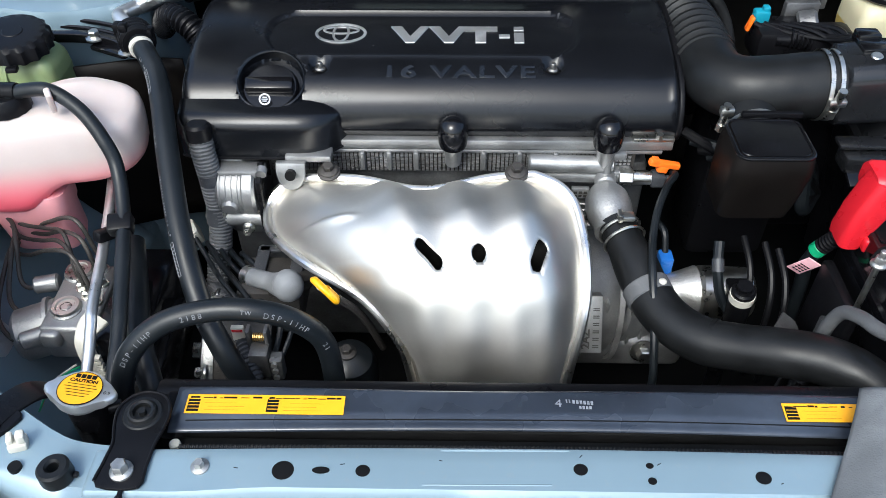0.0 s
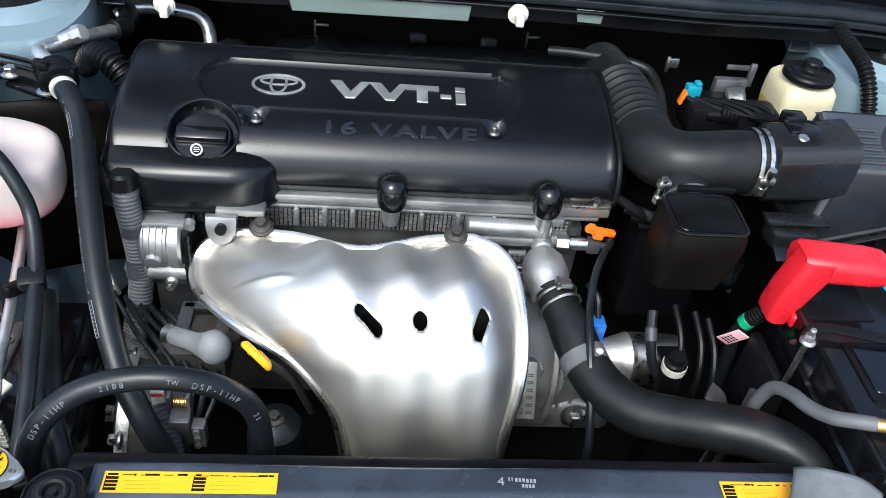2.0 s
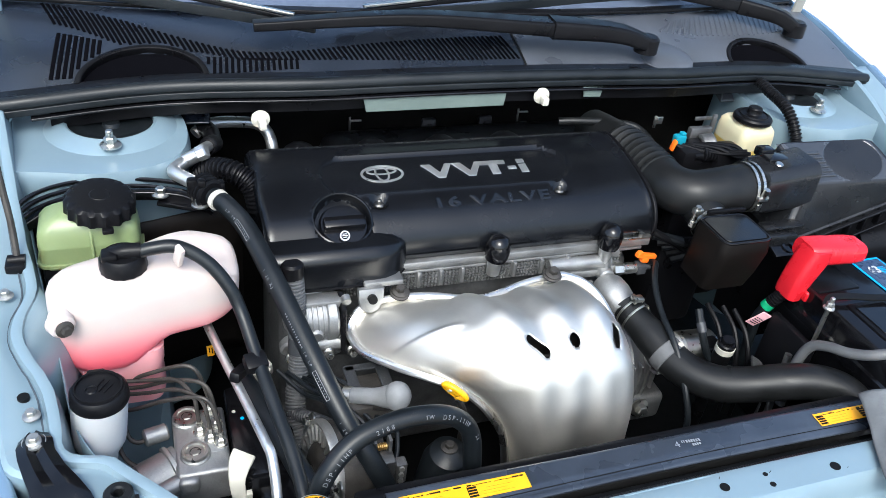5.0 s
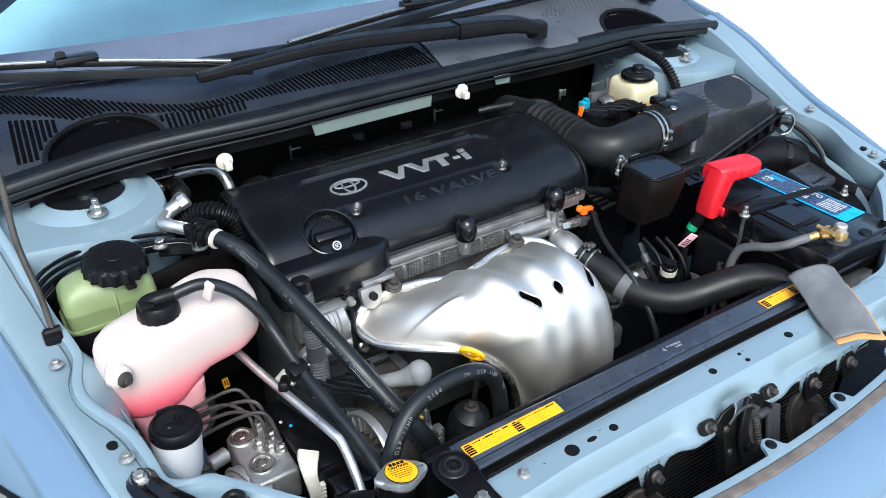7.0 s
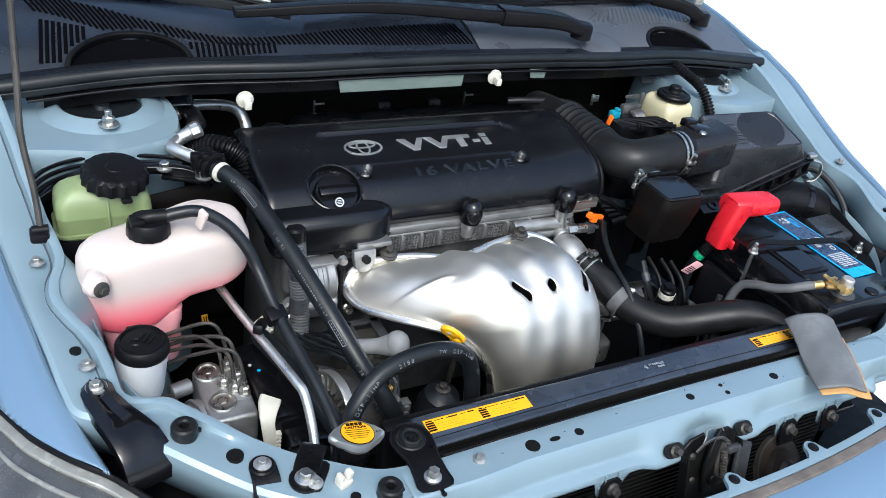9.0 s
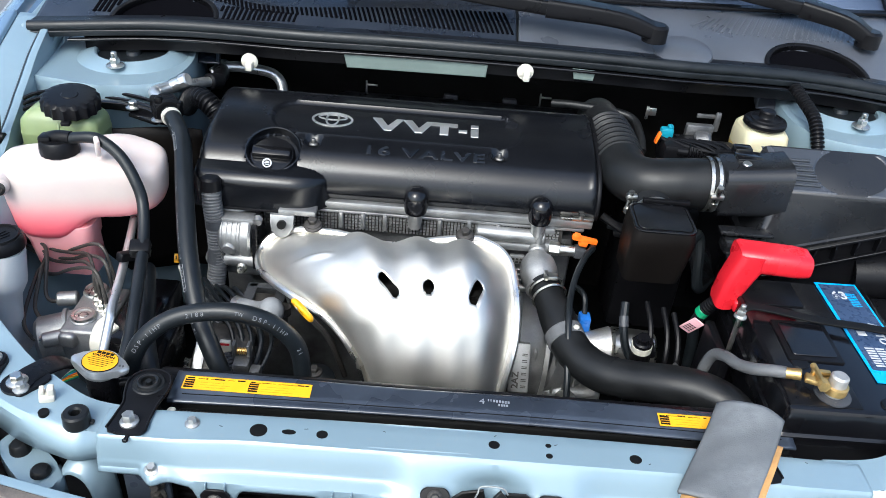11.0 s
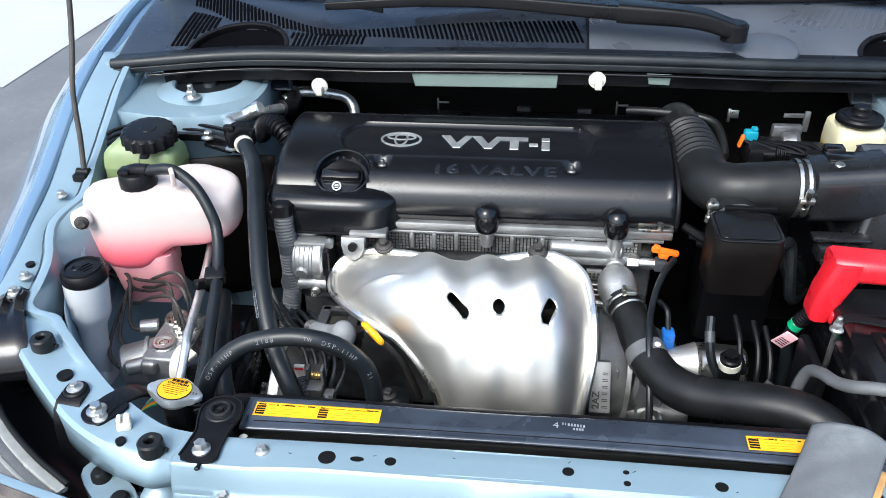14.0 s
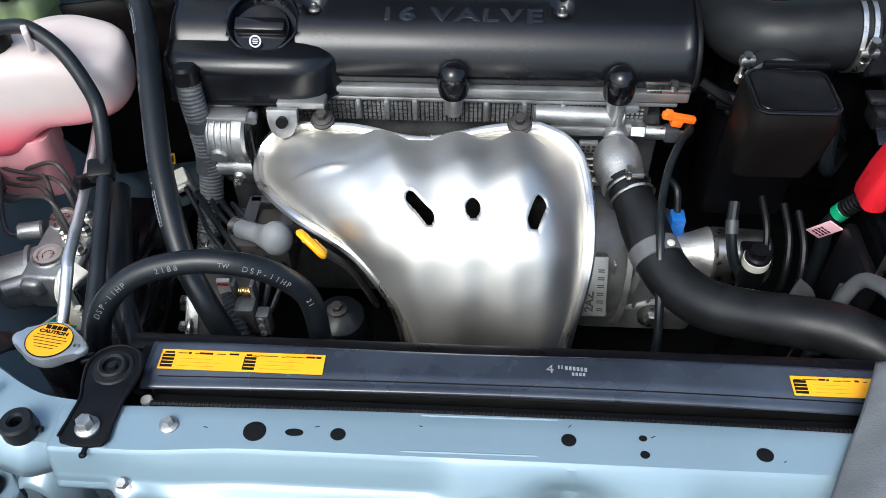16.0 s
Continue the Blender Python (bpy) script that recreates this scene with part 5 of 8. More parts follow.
single("corrugated_sleeve", corrugated([(-0.455, 1.01, 0.835), (-0.432, 0.978, 0.866), (-0.408, 0.955, 0.872), (-0.388, 0.942, 0.858), (-0.380, 0.935, 0.825)], 0.0135, 0.006, 0.25, 18), BLACK, "short black corrugated sleeve beside the pipe", "cable sleeve")

ARCH = [(-0.396, 0.53, 0.68), (-0.386, 0.539, 0.738), (-0.371, 0.548, 0.772), (-0.342, 0.560, 0.794), (-0.301, 0.568, 0.802), (-0.262, 0.570, 0.800), (-0.231, 0.575, 0.782), (-0.210, 0.580, 0.748), (-0.204, 0.574, 0.70), (-0.205, 0.57, 0.64)]
h = thing("transmission_oil_hose", ARCH[0], "arched black rubber hose with white print", "hose")
part("hose_wall", tube(ARCH, 0.0102, 18, 10), RUBBER, h)
part("hose_print", hose_words(ARCH, 0.0102, 0.19, "DSP-11HP", 0.0068, (0.0, -0.86, 0.35)), INK_WORN, h)
part("hose_print", hose_words(ARCH, 0.0102, 0.385, "2188", 0.0068, (0.05, -0.86, 0.4)), INK_WORN, h)
part("hose_print", hose_words(ARCH, 0.0102, 0.525, "TW", 0.0055, (0.1, -0.80, 0.5)), INK_WORN, h)
part("hose_print", hose_words(ARCH, 0.0102, 0.58, "DSP-11HP", 0.0068, (0.3, -0.80, 0.4)), INK_WORN, h)
part("hose_print", hose_words(ARCH, 0.0102, 0.765, "21", 0.0068, (0.4, -0.80, 0.3)), INK_WORN, h)

OVER = [(-0.532, 0.776, 0.885), (-0.512, 0.775, 0.891), (-0.486, 0.772, 0.892), (-0.458, 0.762, 0.876), (-0.438, 0.748, 0.850), (-0.428, 0.735, 0.825), (-0.418, 0.695, 0.795), (-0.408, 0.64, 0.775), (-0.398, 0.58, 0.755), (-0.394, 0.535, 0.735), (-0.394, 0.515, 0.70)]
h = thing("overflow_hose", OVER[0], "black rubber overflow hose from the tank cap", "hose")
part("hose_wall", tube(OVER, 0.0072, 14, 10), RUBBER, h)
part("hose_clip", moved(box((0, 0, 0), (0.024, 0.02, 0.016), 0.003), pose(-0.420, 0.690, 0.792, 20, 0, 10)), BLACK, h)
LOWH = [(-0.43, 0.72, 0.74), (-0.41, 0.66, 0.735), (-0.392, 0.60, 0.725), (-0.375, 0.56, 0.70), (-0.37, 0.545, 0.66)]
single("lower_loom_hose", tube(LOWH, 0.0115, 14, 8), RUBBER, "black rubber sleeve running down beside the fan", "hose")

PIPE_W = [(-0.463, 0.785, 0.776), (-0.452, 0.735, 0.772), (-0.437, 0.665, 0.771), (-0.424, 0.600, 0.771), (-0.420, 0.580, 0.766), (-0.420, 0.550, 0.744), (-0.424, 0.520, 0.722)]
p = thing("reservoir_pipe", PIPE_W[0], "pale painted metal pipe below the coolant tank", "pipe")
part("pipe_tube", tube(PIPE_W, 0.0052, 12, 8), PIPE, p)
part("pipe_clip", moved(box((0, 0, 0), (0.03, 0.012, 0.012), 0.003), pose(-0.437, 0.692, 0.778, 0, 20, 60)), BLACK, p)
part("foot_bracket", join(sweep(spline([(-0.461, 0.460, 0.7815), (-0.452, 0.478, 0.7815), (-0.438, 0.500, 0.776), (-0.428, 0.515, 0.755), (-0.425, 0.52, 0.73)], 5), rrect(0, 0, 0.026, 0.004, 0.0015)), cyl((-0.461, 0.460, 0.7795), (-0.461, 0.460, 0.7835), 0.0155, n=22)), BLACK, p)
part("foot_bolt", bolt((-0.461, 0.460, 0.7835), r=0.006, h=0.007), STEEL, p)

LOWER = [(0.084, 0.760, 0.738), (0.090, 0.738, 0.732), (0.099, 0.708, 0.724), (0.109, 0.676, 0.715), (0.124, 0.645, 0.711), (0.148, 0.618, 0.713), (0.180, 0.600, 0.722), (0.216, 0.583, 0.735), (0.250, 0.568, 0.741), (0.278, 0.548, 0.737), (0.292, 0.525, 0.720), (0.296, 0.50, 0.68)]
h = thing("radiator_hose", LOWER[0], "fat black moulded radiator hose", "hose")
part("hose_wall", tube(LOWER, 0.0225, 24, 10, scale=lambda s: 0.92 + 0.12 * sstep(0.1, 0.2, s) - 0.02 * sstep(0.48, 0.5, s)), RUBBER_MATT, h)
for c, n0, w in ((3, 0.25, 0.008),):
    a, b = Vector((0.1055, 0.686, 0.7175)), Vector((0.1110, 0.670, 0.7135))
    part("hose_clamp", cyl(a, b, 0.0246, 0.0246, 28, 0.001), DUSTY, h, "flat grey band clamp")
    part("hose_step", lathe([(0.0205, -0.003), (0.0238, -0.001), (0.0240, 0.003), (0.0215, 0.006)], (0.160, 0.611, 0.7155), (-0.80, 0.52, -0.26), 28), RUBBER_MATT, h)
    part("paint_dot", ball((0.118, 0.6715, 0.7380), 0.0042, 10, 0.6), WHITE, h)
sc = thing("spring_clamp", (0.09, 0.74, 0.735), "zinc wire spring clamp on the hose end", "hose clamp")
for dy in (0.0, 0.012):
    part("wire_band", sweep([Matrix.Translation((0.0865 + dy * 0.3, 0.75 - dy, 0.736 - dy * 0.25)) @ frame_to((0.3, -0.95, -0.2)) @ Vector((0.0225 * math.cos(2 * math.pi * i / 28), 0.0225 * math.sin(2 * math.pi * i / 28), 0)) for i in range(28)], circle(0.0016, 6), closed=True), STEEL, sc)
part("pinch_ears", join(box((0.090, 0.745, 0.760), (0.016, 0.012, 0.006), 0.002), box((0.082, 0.742, 0.763), (0.005, 0.012, 0.01), 0.001)), STEEL, sc)
O2 = [(0.150, 0.814, 0.765), (0.148, 0.80, 0.772), (0.138, 0.785, 0.770), (0.124, 0.755, 0.762), (0.113, 0.715, 0.752), (0.108, 0.675, 0.742), (0.108, 0.64, 0.715), (0.109, 0.607, 0.67), (0.108, 0.60, 0.62)]
h = thing("sensor_cable", O2[0], "black sensor cable with an orange lock clip", "cable")
part("cable", tube(O2, 0.0042, 10, 8), RUBBER, h)
part("lock_clip", moved(join(box((0, 0, 0), (0.036, 0.008, 0.007), 0.0015), box((0.0, 0, -0.006), (0.012, 0.009, 0.008), 0.0015), box((-0.012, 0, 0.003), (0.008, 0.008, 0.006), 0.001)), pose(0.138, 0.813, 0.778, 0, 14, 6)), ORANGE, h, "bright orange lock clip")

SLV = [(-0.362, 0.800, 0.822), (-0.361, 0.795, 0.80), (-0.358, 0.790, 0.765), (-0.356, 0.783, 0.725), (-0.359, 0.772, 0.69), (-0.364, 0.762, 0.665), (-0.366, 0.745, 0.64), (-0.362, 0.72, 0.61)]
h = thing("loom_sleeve", SLV[0], "grey corrugated wiring sleeve bound with tape", "cable sleeve")
part("sleeve", corrugated(SLV, 0.0125, 0.0042, 0.10, 18), DUSTY, h)
part("tape_band", cyl((-0.3565, 0.7855, 0.737), (-0.3585, 0.780, 0.715), 0.0128, 0.0128, 18, 0.001), GREY_PLASTIC, h)
part("tape_band", cyl((-0.3585, 0.7915, 0.778), (-0.358, 0.789, 0.765), 0.0128, 0.0128, 18, 0.001), GREY_PLASTIC, h)
part("top_boot", cyl((-0.3622, 0.801, 0.836), (-0.362, 0.799, 0.815), 0.013, 0.0135, 18, 0.003), BLACK, h)

# ---- reservoirs and the side by the wing ----
tank = thing("coolant_reservoir", (-0.53, 0.785, 0.66), "milky plastic coolant reservoir holding pink coolant", "coolant reservoir")
TOP = [(-0.432, 0.838), (-0.424, 0.812), (-0.428, 0.782), (-0.452, 0.764), (-0.50, 0.752), (-0.555, 0.742), (-0.590, 0.741), (-0.612, 0.757), (-0.618, 0.782), (-0.602, 0.800), (-0.570, 0.812), (-0.53, 0.822), (-0.49, 0.836), (-0.458, 0.846)]
TOP = [(v.x, v.y) for v in spline([(x, y, 0) for x, y in TOP], 4, True)]


def tank_ring(f, shrink):
    """The tank's outline at a share f of its depth: deep at one end, shallow under the long lobe."""
    ring = []
    for x, y in TOP:
        qx, qy = -0.525 + (x + 0.525) * (1 - shrink), 0.787 + (y - 0.787) * (1 - shrink * 1.4)
        floor = 0.753 + 0.032 * sstep(-0.552, -0.498, qx) + 0.004 * sstep(-0.47, -0.43, qx)
        crown = 0.867 - 0.012 * sstep(-0.50, -0.43, qx) + 0.010 * sstep(0.80, 0.835, qy)
        ring.append((qx, qy, crown - f * (crown - floor)))
    return ring


part("tank_body", loft([tank_ring(f, k) for f, k in ((0, 0.50), (0.005, 0.30), (0.03, 0.13), (0.09, 0.045), (0.18, 0.0), (0.32, -0.012), (0.45, -0.012), (0.6, -0.005), (0.78, 0.01), (0.88, 0.035), (0.95, 0.08), (0.99, 0.16), (1.0, 0.30), (1.0, 0.55))]), TANK, tank, smooth=70)
part("tank_neck", loft([[(x, y, z) for x, y in rrect(-0.556 + dx, 0.776, 0.092 * k, 0.050 * k, 0.014, 5)] for z, k, dx in ((0.772, 1.0, 0), (0.752, 0.98, 0), (0.745, 0.93, 0), (0.71, 0.88, 0.004), (0.695, 0.80, 0.004))]), NECK, tank, "pale pink lower neck of the tank", smooth=60)
part("mounting_ear", join(tube([(-0.596, 0.760, 0.836), (-0.604, 0.744, 0.838), (-0.604, 0.736, 0.838)], 0.012, 14), cyl((-0.606, 0.740, 0.838), (-0.600, 0.726, 0.838), 0.014, 0.0125, 22, 0.003)), TANK, tank)
part("ear_bolt", bolt((-0.5995, 0.7255, 0.838), (0.45, -0.9, 0.1), 0.0052, 0.006), IRON, tank, "dark bolt in the mounting ear")
tcap = part("tank_cap", join(lathe([(0, 0.012), (0.020, 0.012), (0.0225, 0.009), (0.0235, 0.0), (0.0235, -0.006), (0, -0.006)], (-0.541, 0.780, 0.873), n=32, wave=lambda a, r, h: r * (1 + (0.02 * math.cos(a * 16) if r > 0.022 else 0))),
                            tube([(-0.551, 0.781, 0.884), (-0.540, 0.778, 0.888), (-0.522, 0.776, 0.889)], 0.0085, 12), box((-0.553, 0.776, 0.886), (0.016, 0.018, 0.010), 0.003)), BLACK, tank, "black push-on tank cap")
part("hose_tang", moved(box((0, 0, 0), (0.006, 0.012, 0.026), 0.002), pose(-0.486, 0.765, 0.886, 20, 0, 30)), TANK, tank)

ps = thing("power_steering_reservoir", (-0.577, 0.875, 0.78), "pale green translucent fluid reservoir with a black cap", "fluid reservoir")
PSO = rrect(-0.577, 0.878, 0.106, 0.060, 0.012, 5)


def ps_rings(rows):
    return [[(-0.577 + (x + 0.577) * k, 0.878 + (y - 0.878) * q, z) for x, y in PSO] for z, k, q in rows]


part("bottle", loft(ps_rings(((0.822, 0.97, 0.95), (0.830, 1.0, 1.0), (0.849, 1.0, 1.0), (0.8505, 1.008, 1.012), (0.852, 1.0, 1.0), (0.862, 0.985, 0.97), (0.869, 0.955, 0.91), (0.8755, 0.86, 0.80), (0.880, 0.74, 0.66), (0.886, 0.5, 0.45)))), PS_TANK, ps, smooth=60)
part("seam_flange", loft(ps_rings(((0.826, 0.97, 0.95), (0.8265, 1.06, 1.09), (0.8305, 1.06, 1.09), (0.831, 1.0, 1.0)))), PS_TANK, ps)
part("middle_rib", sweep([(-0.574, 0.8475, 0.83), (-0.574, 0.8465, 0.857), (-0.574, 0.850, 0.866), (-0.574, 0.857, 0.877)], rrect(0, 0, 0.003, 0.003, 0.001, 2)), PS_TANK, ps)
part("screw_cap", lathe([(0, 0.0200), (0.010, 0.0200), (0.011, 0.0192), (0.026, 0.0192), (0.0325, 0.0185), (0.0355, 0.015), (0.0360, 0.0), (0.0, 0.0)], (-0.562, 0.872, 0.8845), (0.06, -0.10, 1), 96, lambda a, r, h: r * (1 + (0.05 * max(-0.5, math.cos(a * 16)) if r > 0.034 else 0))), BLACK, ps, "black knurled screw cap")
part("cap_tab", moved(box((0, 0, 0), (0.012, 0.010, 0.006), 0.002), pose(-0.555, 0.8345, 0.879, 0, 0, 5)), BLACK, ps)
part("mounting_cradle", box((-0.577, 0.878, 0.80), (0.104, 0.060, 0.048), 0.006, 2), BLACK, ps, "black mounting cradle")
single("reservoir_bracket", join(sweep(spline([(-0.655, 0.90, 0.845), (-0.60, 0.925, 0.862), (-0.53, 0.925, 0.868), (-0.48, 0.915, 0.868), (-0.455, 0.90, 0.865)], 6), rrect(0, 0, 0.010, 0.012, 0.002)), box((-0.475, 0.912, 0.862), (0.05, 0.03, 0.006), 0.002, 2, (0, 0, -25))), BLACK_GLOSS, "black steel bracket behind the fluid reservoir", "bracket")
# Added black sheet: stands for shade and black harness before the tower wall
single("tower_shade_sheet", grid(16, 10, lambda u, v: (-0.640 + 0.235 * u, 0.918 - 0.018 * math.sin(u * 5) - 0.02 * v * u, 0.60 + 0.245 * v)), RESO, "black sheet for the shade and dark harness below the reservoir bracket", "splash panel", solid=0.003)
for x, y, z in ((-0.498, 0.917, 0.870), (-0.455, 0.893, 0.866)):
    single("bracket_bolt", bolt((x, y, z), r=0.006, h=0.007), STEEL, "zinc-plated bolt on the black bracket", "bolt", "bracket bolts")
for k in range(3):
    z = 0.862 + 0.006 * k
    single("brake_line", tube([(-0.66, 0.86 + 0.01 * k, z - 0.02), (-0.645, 0.90 + 0.008 * k, z), (-0.60, 0.935 + 0.006 * k, z + 0.002), (-0.53, 0.94 + 0.006 * k, z), (-0.47, 0.925 + 0.008 * k, z - 0.006), (-0.44, 0.91 + 0.01 * k, z - 0.02)], 0.0028, 8, 6), BLACK_GLOSS, "thin black brake line round the fluid reservoir", "pipe", "brake lines")

wash = thing("washer_filler", (-0.575, 0.655, 0.60), "white washer filler neck with a black hinged cap", "washer filler")
part("neck", lathe([(0.0, 0), (0.0165, 0), (0.0170, 0.070), (0.0178, 0.088), (0.0225, 0.100), (0.0248, 0.106), (0.0255, 0.112), (0.0262, 0.156), (0.0, 0.156)], (-0.590, 0.655, 0.645), (0.118, 0.03, 1), n=32), MILK, wash)
part("foot", loft([[(x, y, z) for x, y in rrect(-0.594, 0.657, w, w * 0.9, 0.010, 4)] for z, w in ((0.55, 0.05), (0.65, 0.046), (0.664, 0.040), (0.67, 0.030))]), MILK, wash)
part("hinged_cap", join(lathe([(0, 0.013), (0.015, 0.0135), (0.024, 0.012), (0.0265, 0.009), (0.0275, 0.0), (0.0265, -0.003), (0, -0.003)], (-0.571, 0.660, 0.803), n=36), lathe([(0.020, 0.0128), (0.0205, 0.0148), (0.022, 0.0148), (0.0225, 0.0125)], (-0.571, 0.660, 0.803), n=36), lathe([(0.0042, 0.0132), (0.005, 0.0146), (0.0062, 0.0132)], (-0.577, 0.657, 0.803), n=18), box((-0.566, 0.660, 0.8168), (0.016, 0.0016, 0.0012), 0, 1, (0, 0, 55)), box((-0.562, 0.656, 0.8168), (0.012, 0.0016, 0.0012), 0, 1, (0, 0, 55)), box((-0.570, 0.664, 0.8168), (0.012, 0.0016, 0.0012), 0, 1, (0, 0, 55)), box((-0.574, 0.687, 0.806), (0.018, 0.012, 0.010), 0.003)), BLACK, wash, "black cap with a moulded rim")

abs_u = thing("brake_modulator", (-0.47, 0.645, 0.62), "cast aluminium brake modulator with steel lines", "brake modulator")
part("valve_block", join(box((-0.482, 0.674, 0.683), (0.056, 0.094, 0.046), 0.005, 3), cyl((-0.489, 0.655, 0.69), (-0.489, 0.655, 0.709), 0.0165, 0.016, 28, 0.002), cyl((-0.494, 0.708, 0.69), (-0.494, 0.708, 0.709), 0.0165, 0.016, 28, 0.002), box((-0.476, 0.685, 0.700), (0.040, 0.066, 0.014), 0.004, 2), box((-0.498, 0.632, 0.694), (0.022, 0.026, 0.020), 0.006, 3)), ALU_SOFT, abs_u)
part("pump_motor", join(cyl((-0.500, 0.664, 0.676), (-0.548, 0.646, 0.672), 0.029, 0.028, 32, 0.005), lathe([(0.0295, 0), (0.032, 0.001), (0.032, 0.005), (0.0295, 0.006)], (-0.510, 0.660, 0.6755), (-0.048, -0.018, -0.004), 32)), ALU_SOFT, abs_u, "round cast pump motor")
part("side_port", cyl((-0.505, 0.632, 0.694), (-0.528, 0.622, 0.692), 0.0095, 0.0095, 18, 0.002), ALU_SOFT, abs_u)
part("side_port", cyl((-0.515, 0.70, 0.700), (-0.540, 0.694, 0.700), 0.0095, 0.0095, 18, 0.002), ALU_SOFT, abs_u)
for x, y, z, r in ((-0.489, 0.655, 0.709, 0.011), (-0.494, 0.708, 0.709, 0.011)):
    part("block_cap", join(lathe([(0.006, 0.001), (0.0095, 0.001), (0.0105, 0.0028), (0.0135, 0.0028), (0.0145, 0.0)], (x, y, z), n=26), lathe([(0, 0.0015), (0.0048, 0.0015), (0.006, 0.0)], (x, y, z), n=6)), STEEL, abs_u)
    part("cap_well", lathe([(0, 0.0004), (0.0095, 0.0004)], (x, y, z), n=20), IRON, abs_u)
part("control_box", join(box((-0.424, 0.680, 0.675), (0.055, 0.135, 0.064), 0.005, 2), box((-0.405, 0.64, 0.66), (0.05, 0.11, 0.05), 0.005, 2)), BLACK_GLOSS, abs_u, "black control box with faint lettering")
for x, y, m in ((-0.444, 0.706, WHITE), (-0.436, 0.694, CYAN_LABEL)):
    part("paint_dot", lathe([(0, 0.0006), (0.0022, 0.0006), (0.0022, 0)], (x, y, 0.7072), n=12), m, abs_u)
for k, (x, y) in enumerate(((-0.482, 0.684), (-0.472, 0.672), (-0.464, 0.690), (-0.462, 0.664), (-0.470, 0.712))):
    part("line_nut", join(lathe([(0, 0), (0.0058, 0), (0.0058, 0.009), (0.0035, 0.011), (0.0035, 0.018), (0, 0.018)], (x, y, 0.706), n=6), lathe([(0, 0), (0.0072, 0), (0.0072, 0.003), (0, 0.003)], (x, y, 0.7055), n=18)), STEEL, abs_u)
    part("brake_pipe", tube([(x, y, 0.715), (x - 0.001, y + 0.002, 0.735), (x - 0.004 - 0.003 * k, y + 0.012, 0.752 + 0.004 * k), (x - 0.02 - 0.010 * k, y + 0.035, 0.756 - 0.003 * k), (x - 0.05 - 0.012 * k, y + 0.055, 0.742 - 0.007 * k), (x - 0.085 - 0.008 * k, y + 0.070, 0.735 - 0.008 * k), (x - 0.12, y + 0.10, 0.73 - 0.008 * k)], 0.0023, 8, 8), IRON, abs_u, "thin steel brake pipe")
for k in range(3):
    part("side_pipe", tube([(-0.530, 0.698 - 0.034 * k, 0.700 - 0.006 * k), (-0.545, 0.692 - 0.03 * k, 0.698 - 0.006 * k), (-0.556 - 0.006 * k, 0.70 - 0.02 * k, 0.705 - 0.006 * k), (-0.560 - 0.008 * k, 0.725, 0.735 - 0.010 * k), (-0.575, 0.752, 0.742 - 0.012 * k), (-0.615, 0.775, 0.745 - 0.012 * k)], 0.0025, 8, 8), IRON, abs_u, "thin steel brake pipe")
    part("side_nut", cyl((-0.520, 0.700 - 0.035 * k, 0.700 - 0.006 * k), (-0.534, 0.697 - 0.034 * k, 0.700 - 0.006 * k), 0.0055, n=6), STEEL, abs_u)
bb = thing("bumper_bracket", (-0.44, 0.40, 0.70), "pale blue arched bumper bracket with black bolt caps under the rail", "bracket")
ARCH_B = spline([(-0.421, 0.396, 0.690), (-0.416, 0.399, 0.705), (-0.408, 0.404, 0.716), (-0.398, 0.405, 0.720), (-0.386, 0.402, 0.715), (-0.378, 0.398, 0.700), (-0.373, 0.394, 0.675), (-0.371, 0.392, 0.62)], 5)


def arch_sheet(u, v):
    k = u * (len(ARCH_B) - 1)
    i = min(int(k), len(ARCH_B) - 2)
    return ARCH_B[i].lerp(ARCH_B[i + 1], k - i) + Vector((0.010 * v, 0.030 * v, 0.014 * math.sin(v * 1.6)))


part("arch", grid(40, 8, arch_sheet), PAINT, bb, solid=0.002)
# Black block added to give the arch its shaded interior
part("arch_shade", box((-0.394, 0.430, 0.69), (0.05, 0.008, 0.07), 0.002), BLACK, bb, "black block added for the shade inside the arch")
part("cap_plate", moved(prism([(v.x, v.y) for v in spline([(-0.038, -0.013, 0), (0.030, -0.017, 0), (0.037, 0.0, 0), (0.030, 0.016, 0), (-0.038, 0.014, 0)], 4, True)], -0.022, 0.0, 0.003, 2), pose(-0.440, 0.414, 0.7235, 0, 5, -38)), PAINT, bb)
part("bolt_cap", lathe([(0, 0.013), (0.007, 0.0125), (0.0095, 0.0095), (0.0105, 0.0), (0, 0)], (-0.455, 0.427, 0.7225), n=22), RUBBER_MATT, bb, "black bolt cap")
part("bolt_cap", lathe([(0, 0.006), (0.007, 0.0055), (0.0092, 0.003), (0.0098, 0.0), (0, 0)], (-0.425, 0.403, 0.7235), n=22), RUBBER_MATT, bb)
part("stay", box((-0.325, 0.408, 0.66), (0.045, 0.006, 0.13), 0.003, 2), PLATE, bb, "dark stay below the beam")
for z in (0.718, 0.702):
    part("stay_bolt", bolt((-0.315, 0.4045, z), (0, -1, 0.3), 0.0048, 0.006), IRON, bb)
sb = thing("hose_strap", (-0.45, 0.455, 0.78), "black steel hose strap bolted to the rail", "strap")
part("strap_plate", prism([(v.x, v.y) for v in spline([(-0.462, 0.448, 0), (-0.452, 0.4435, 0), (-0.4450, 0.452, 0), (-0.433, 0.470, 0), (-0.444, 0.478, 0), (-0.459, 0.459, 0)], 3, True)], 0.7790, 0.7825, 0.0008, 1), BLACK, sb)
part("strap_bolt", bolt((-0.454, 0.452, 0.7825), r=0.0045, h=0.0055), ZINC, sb)
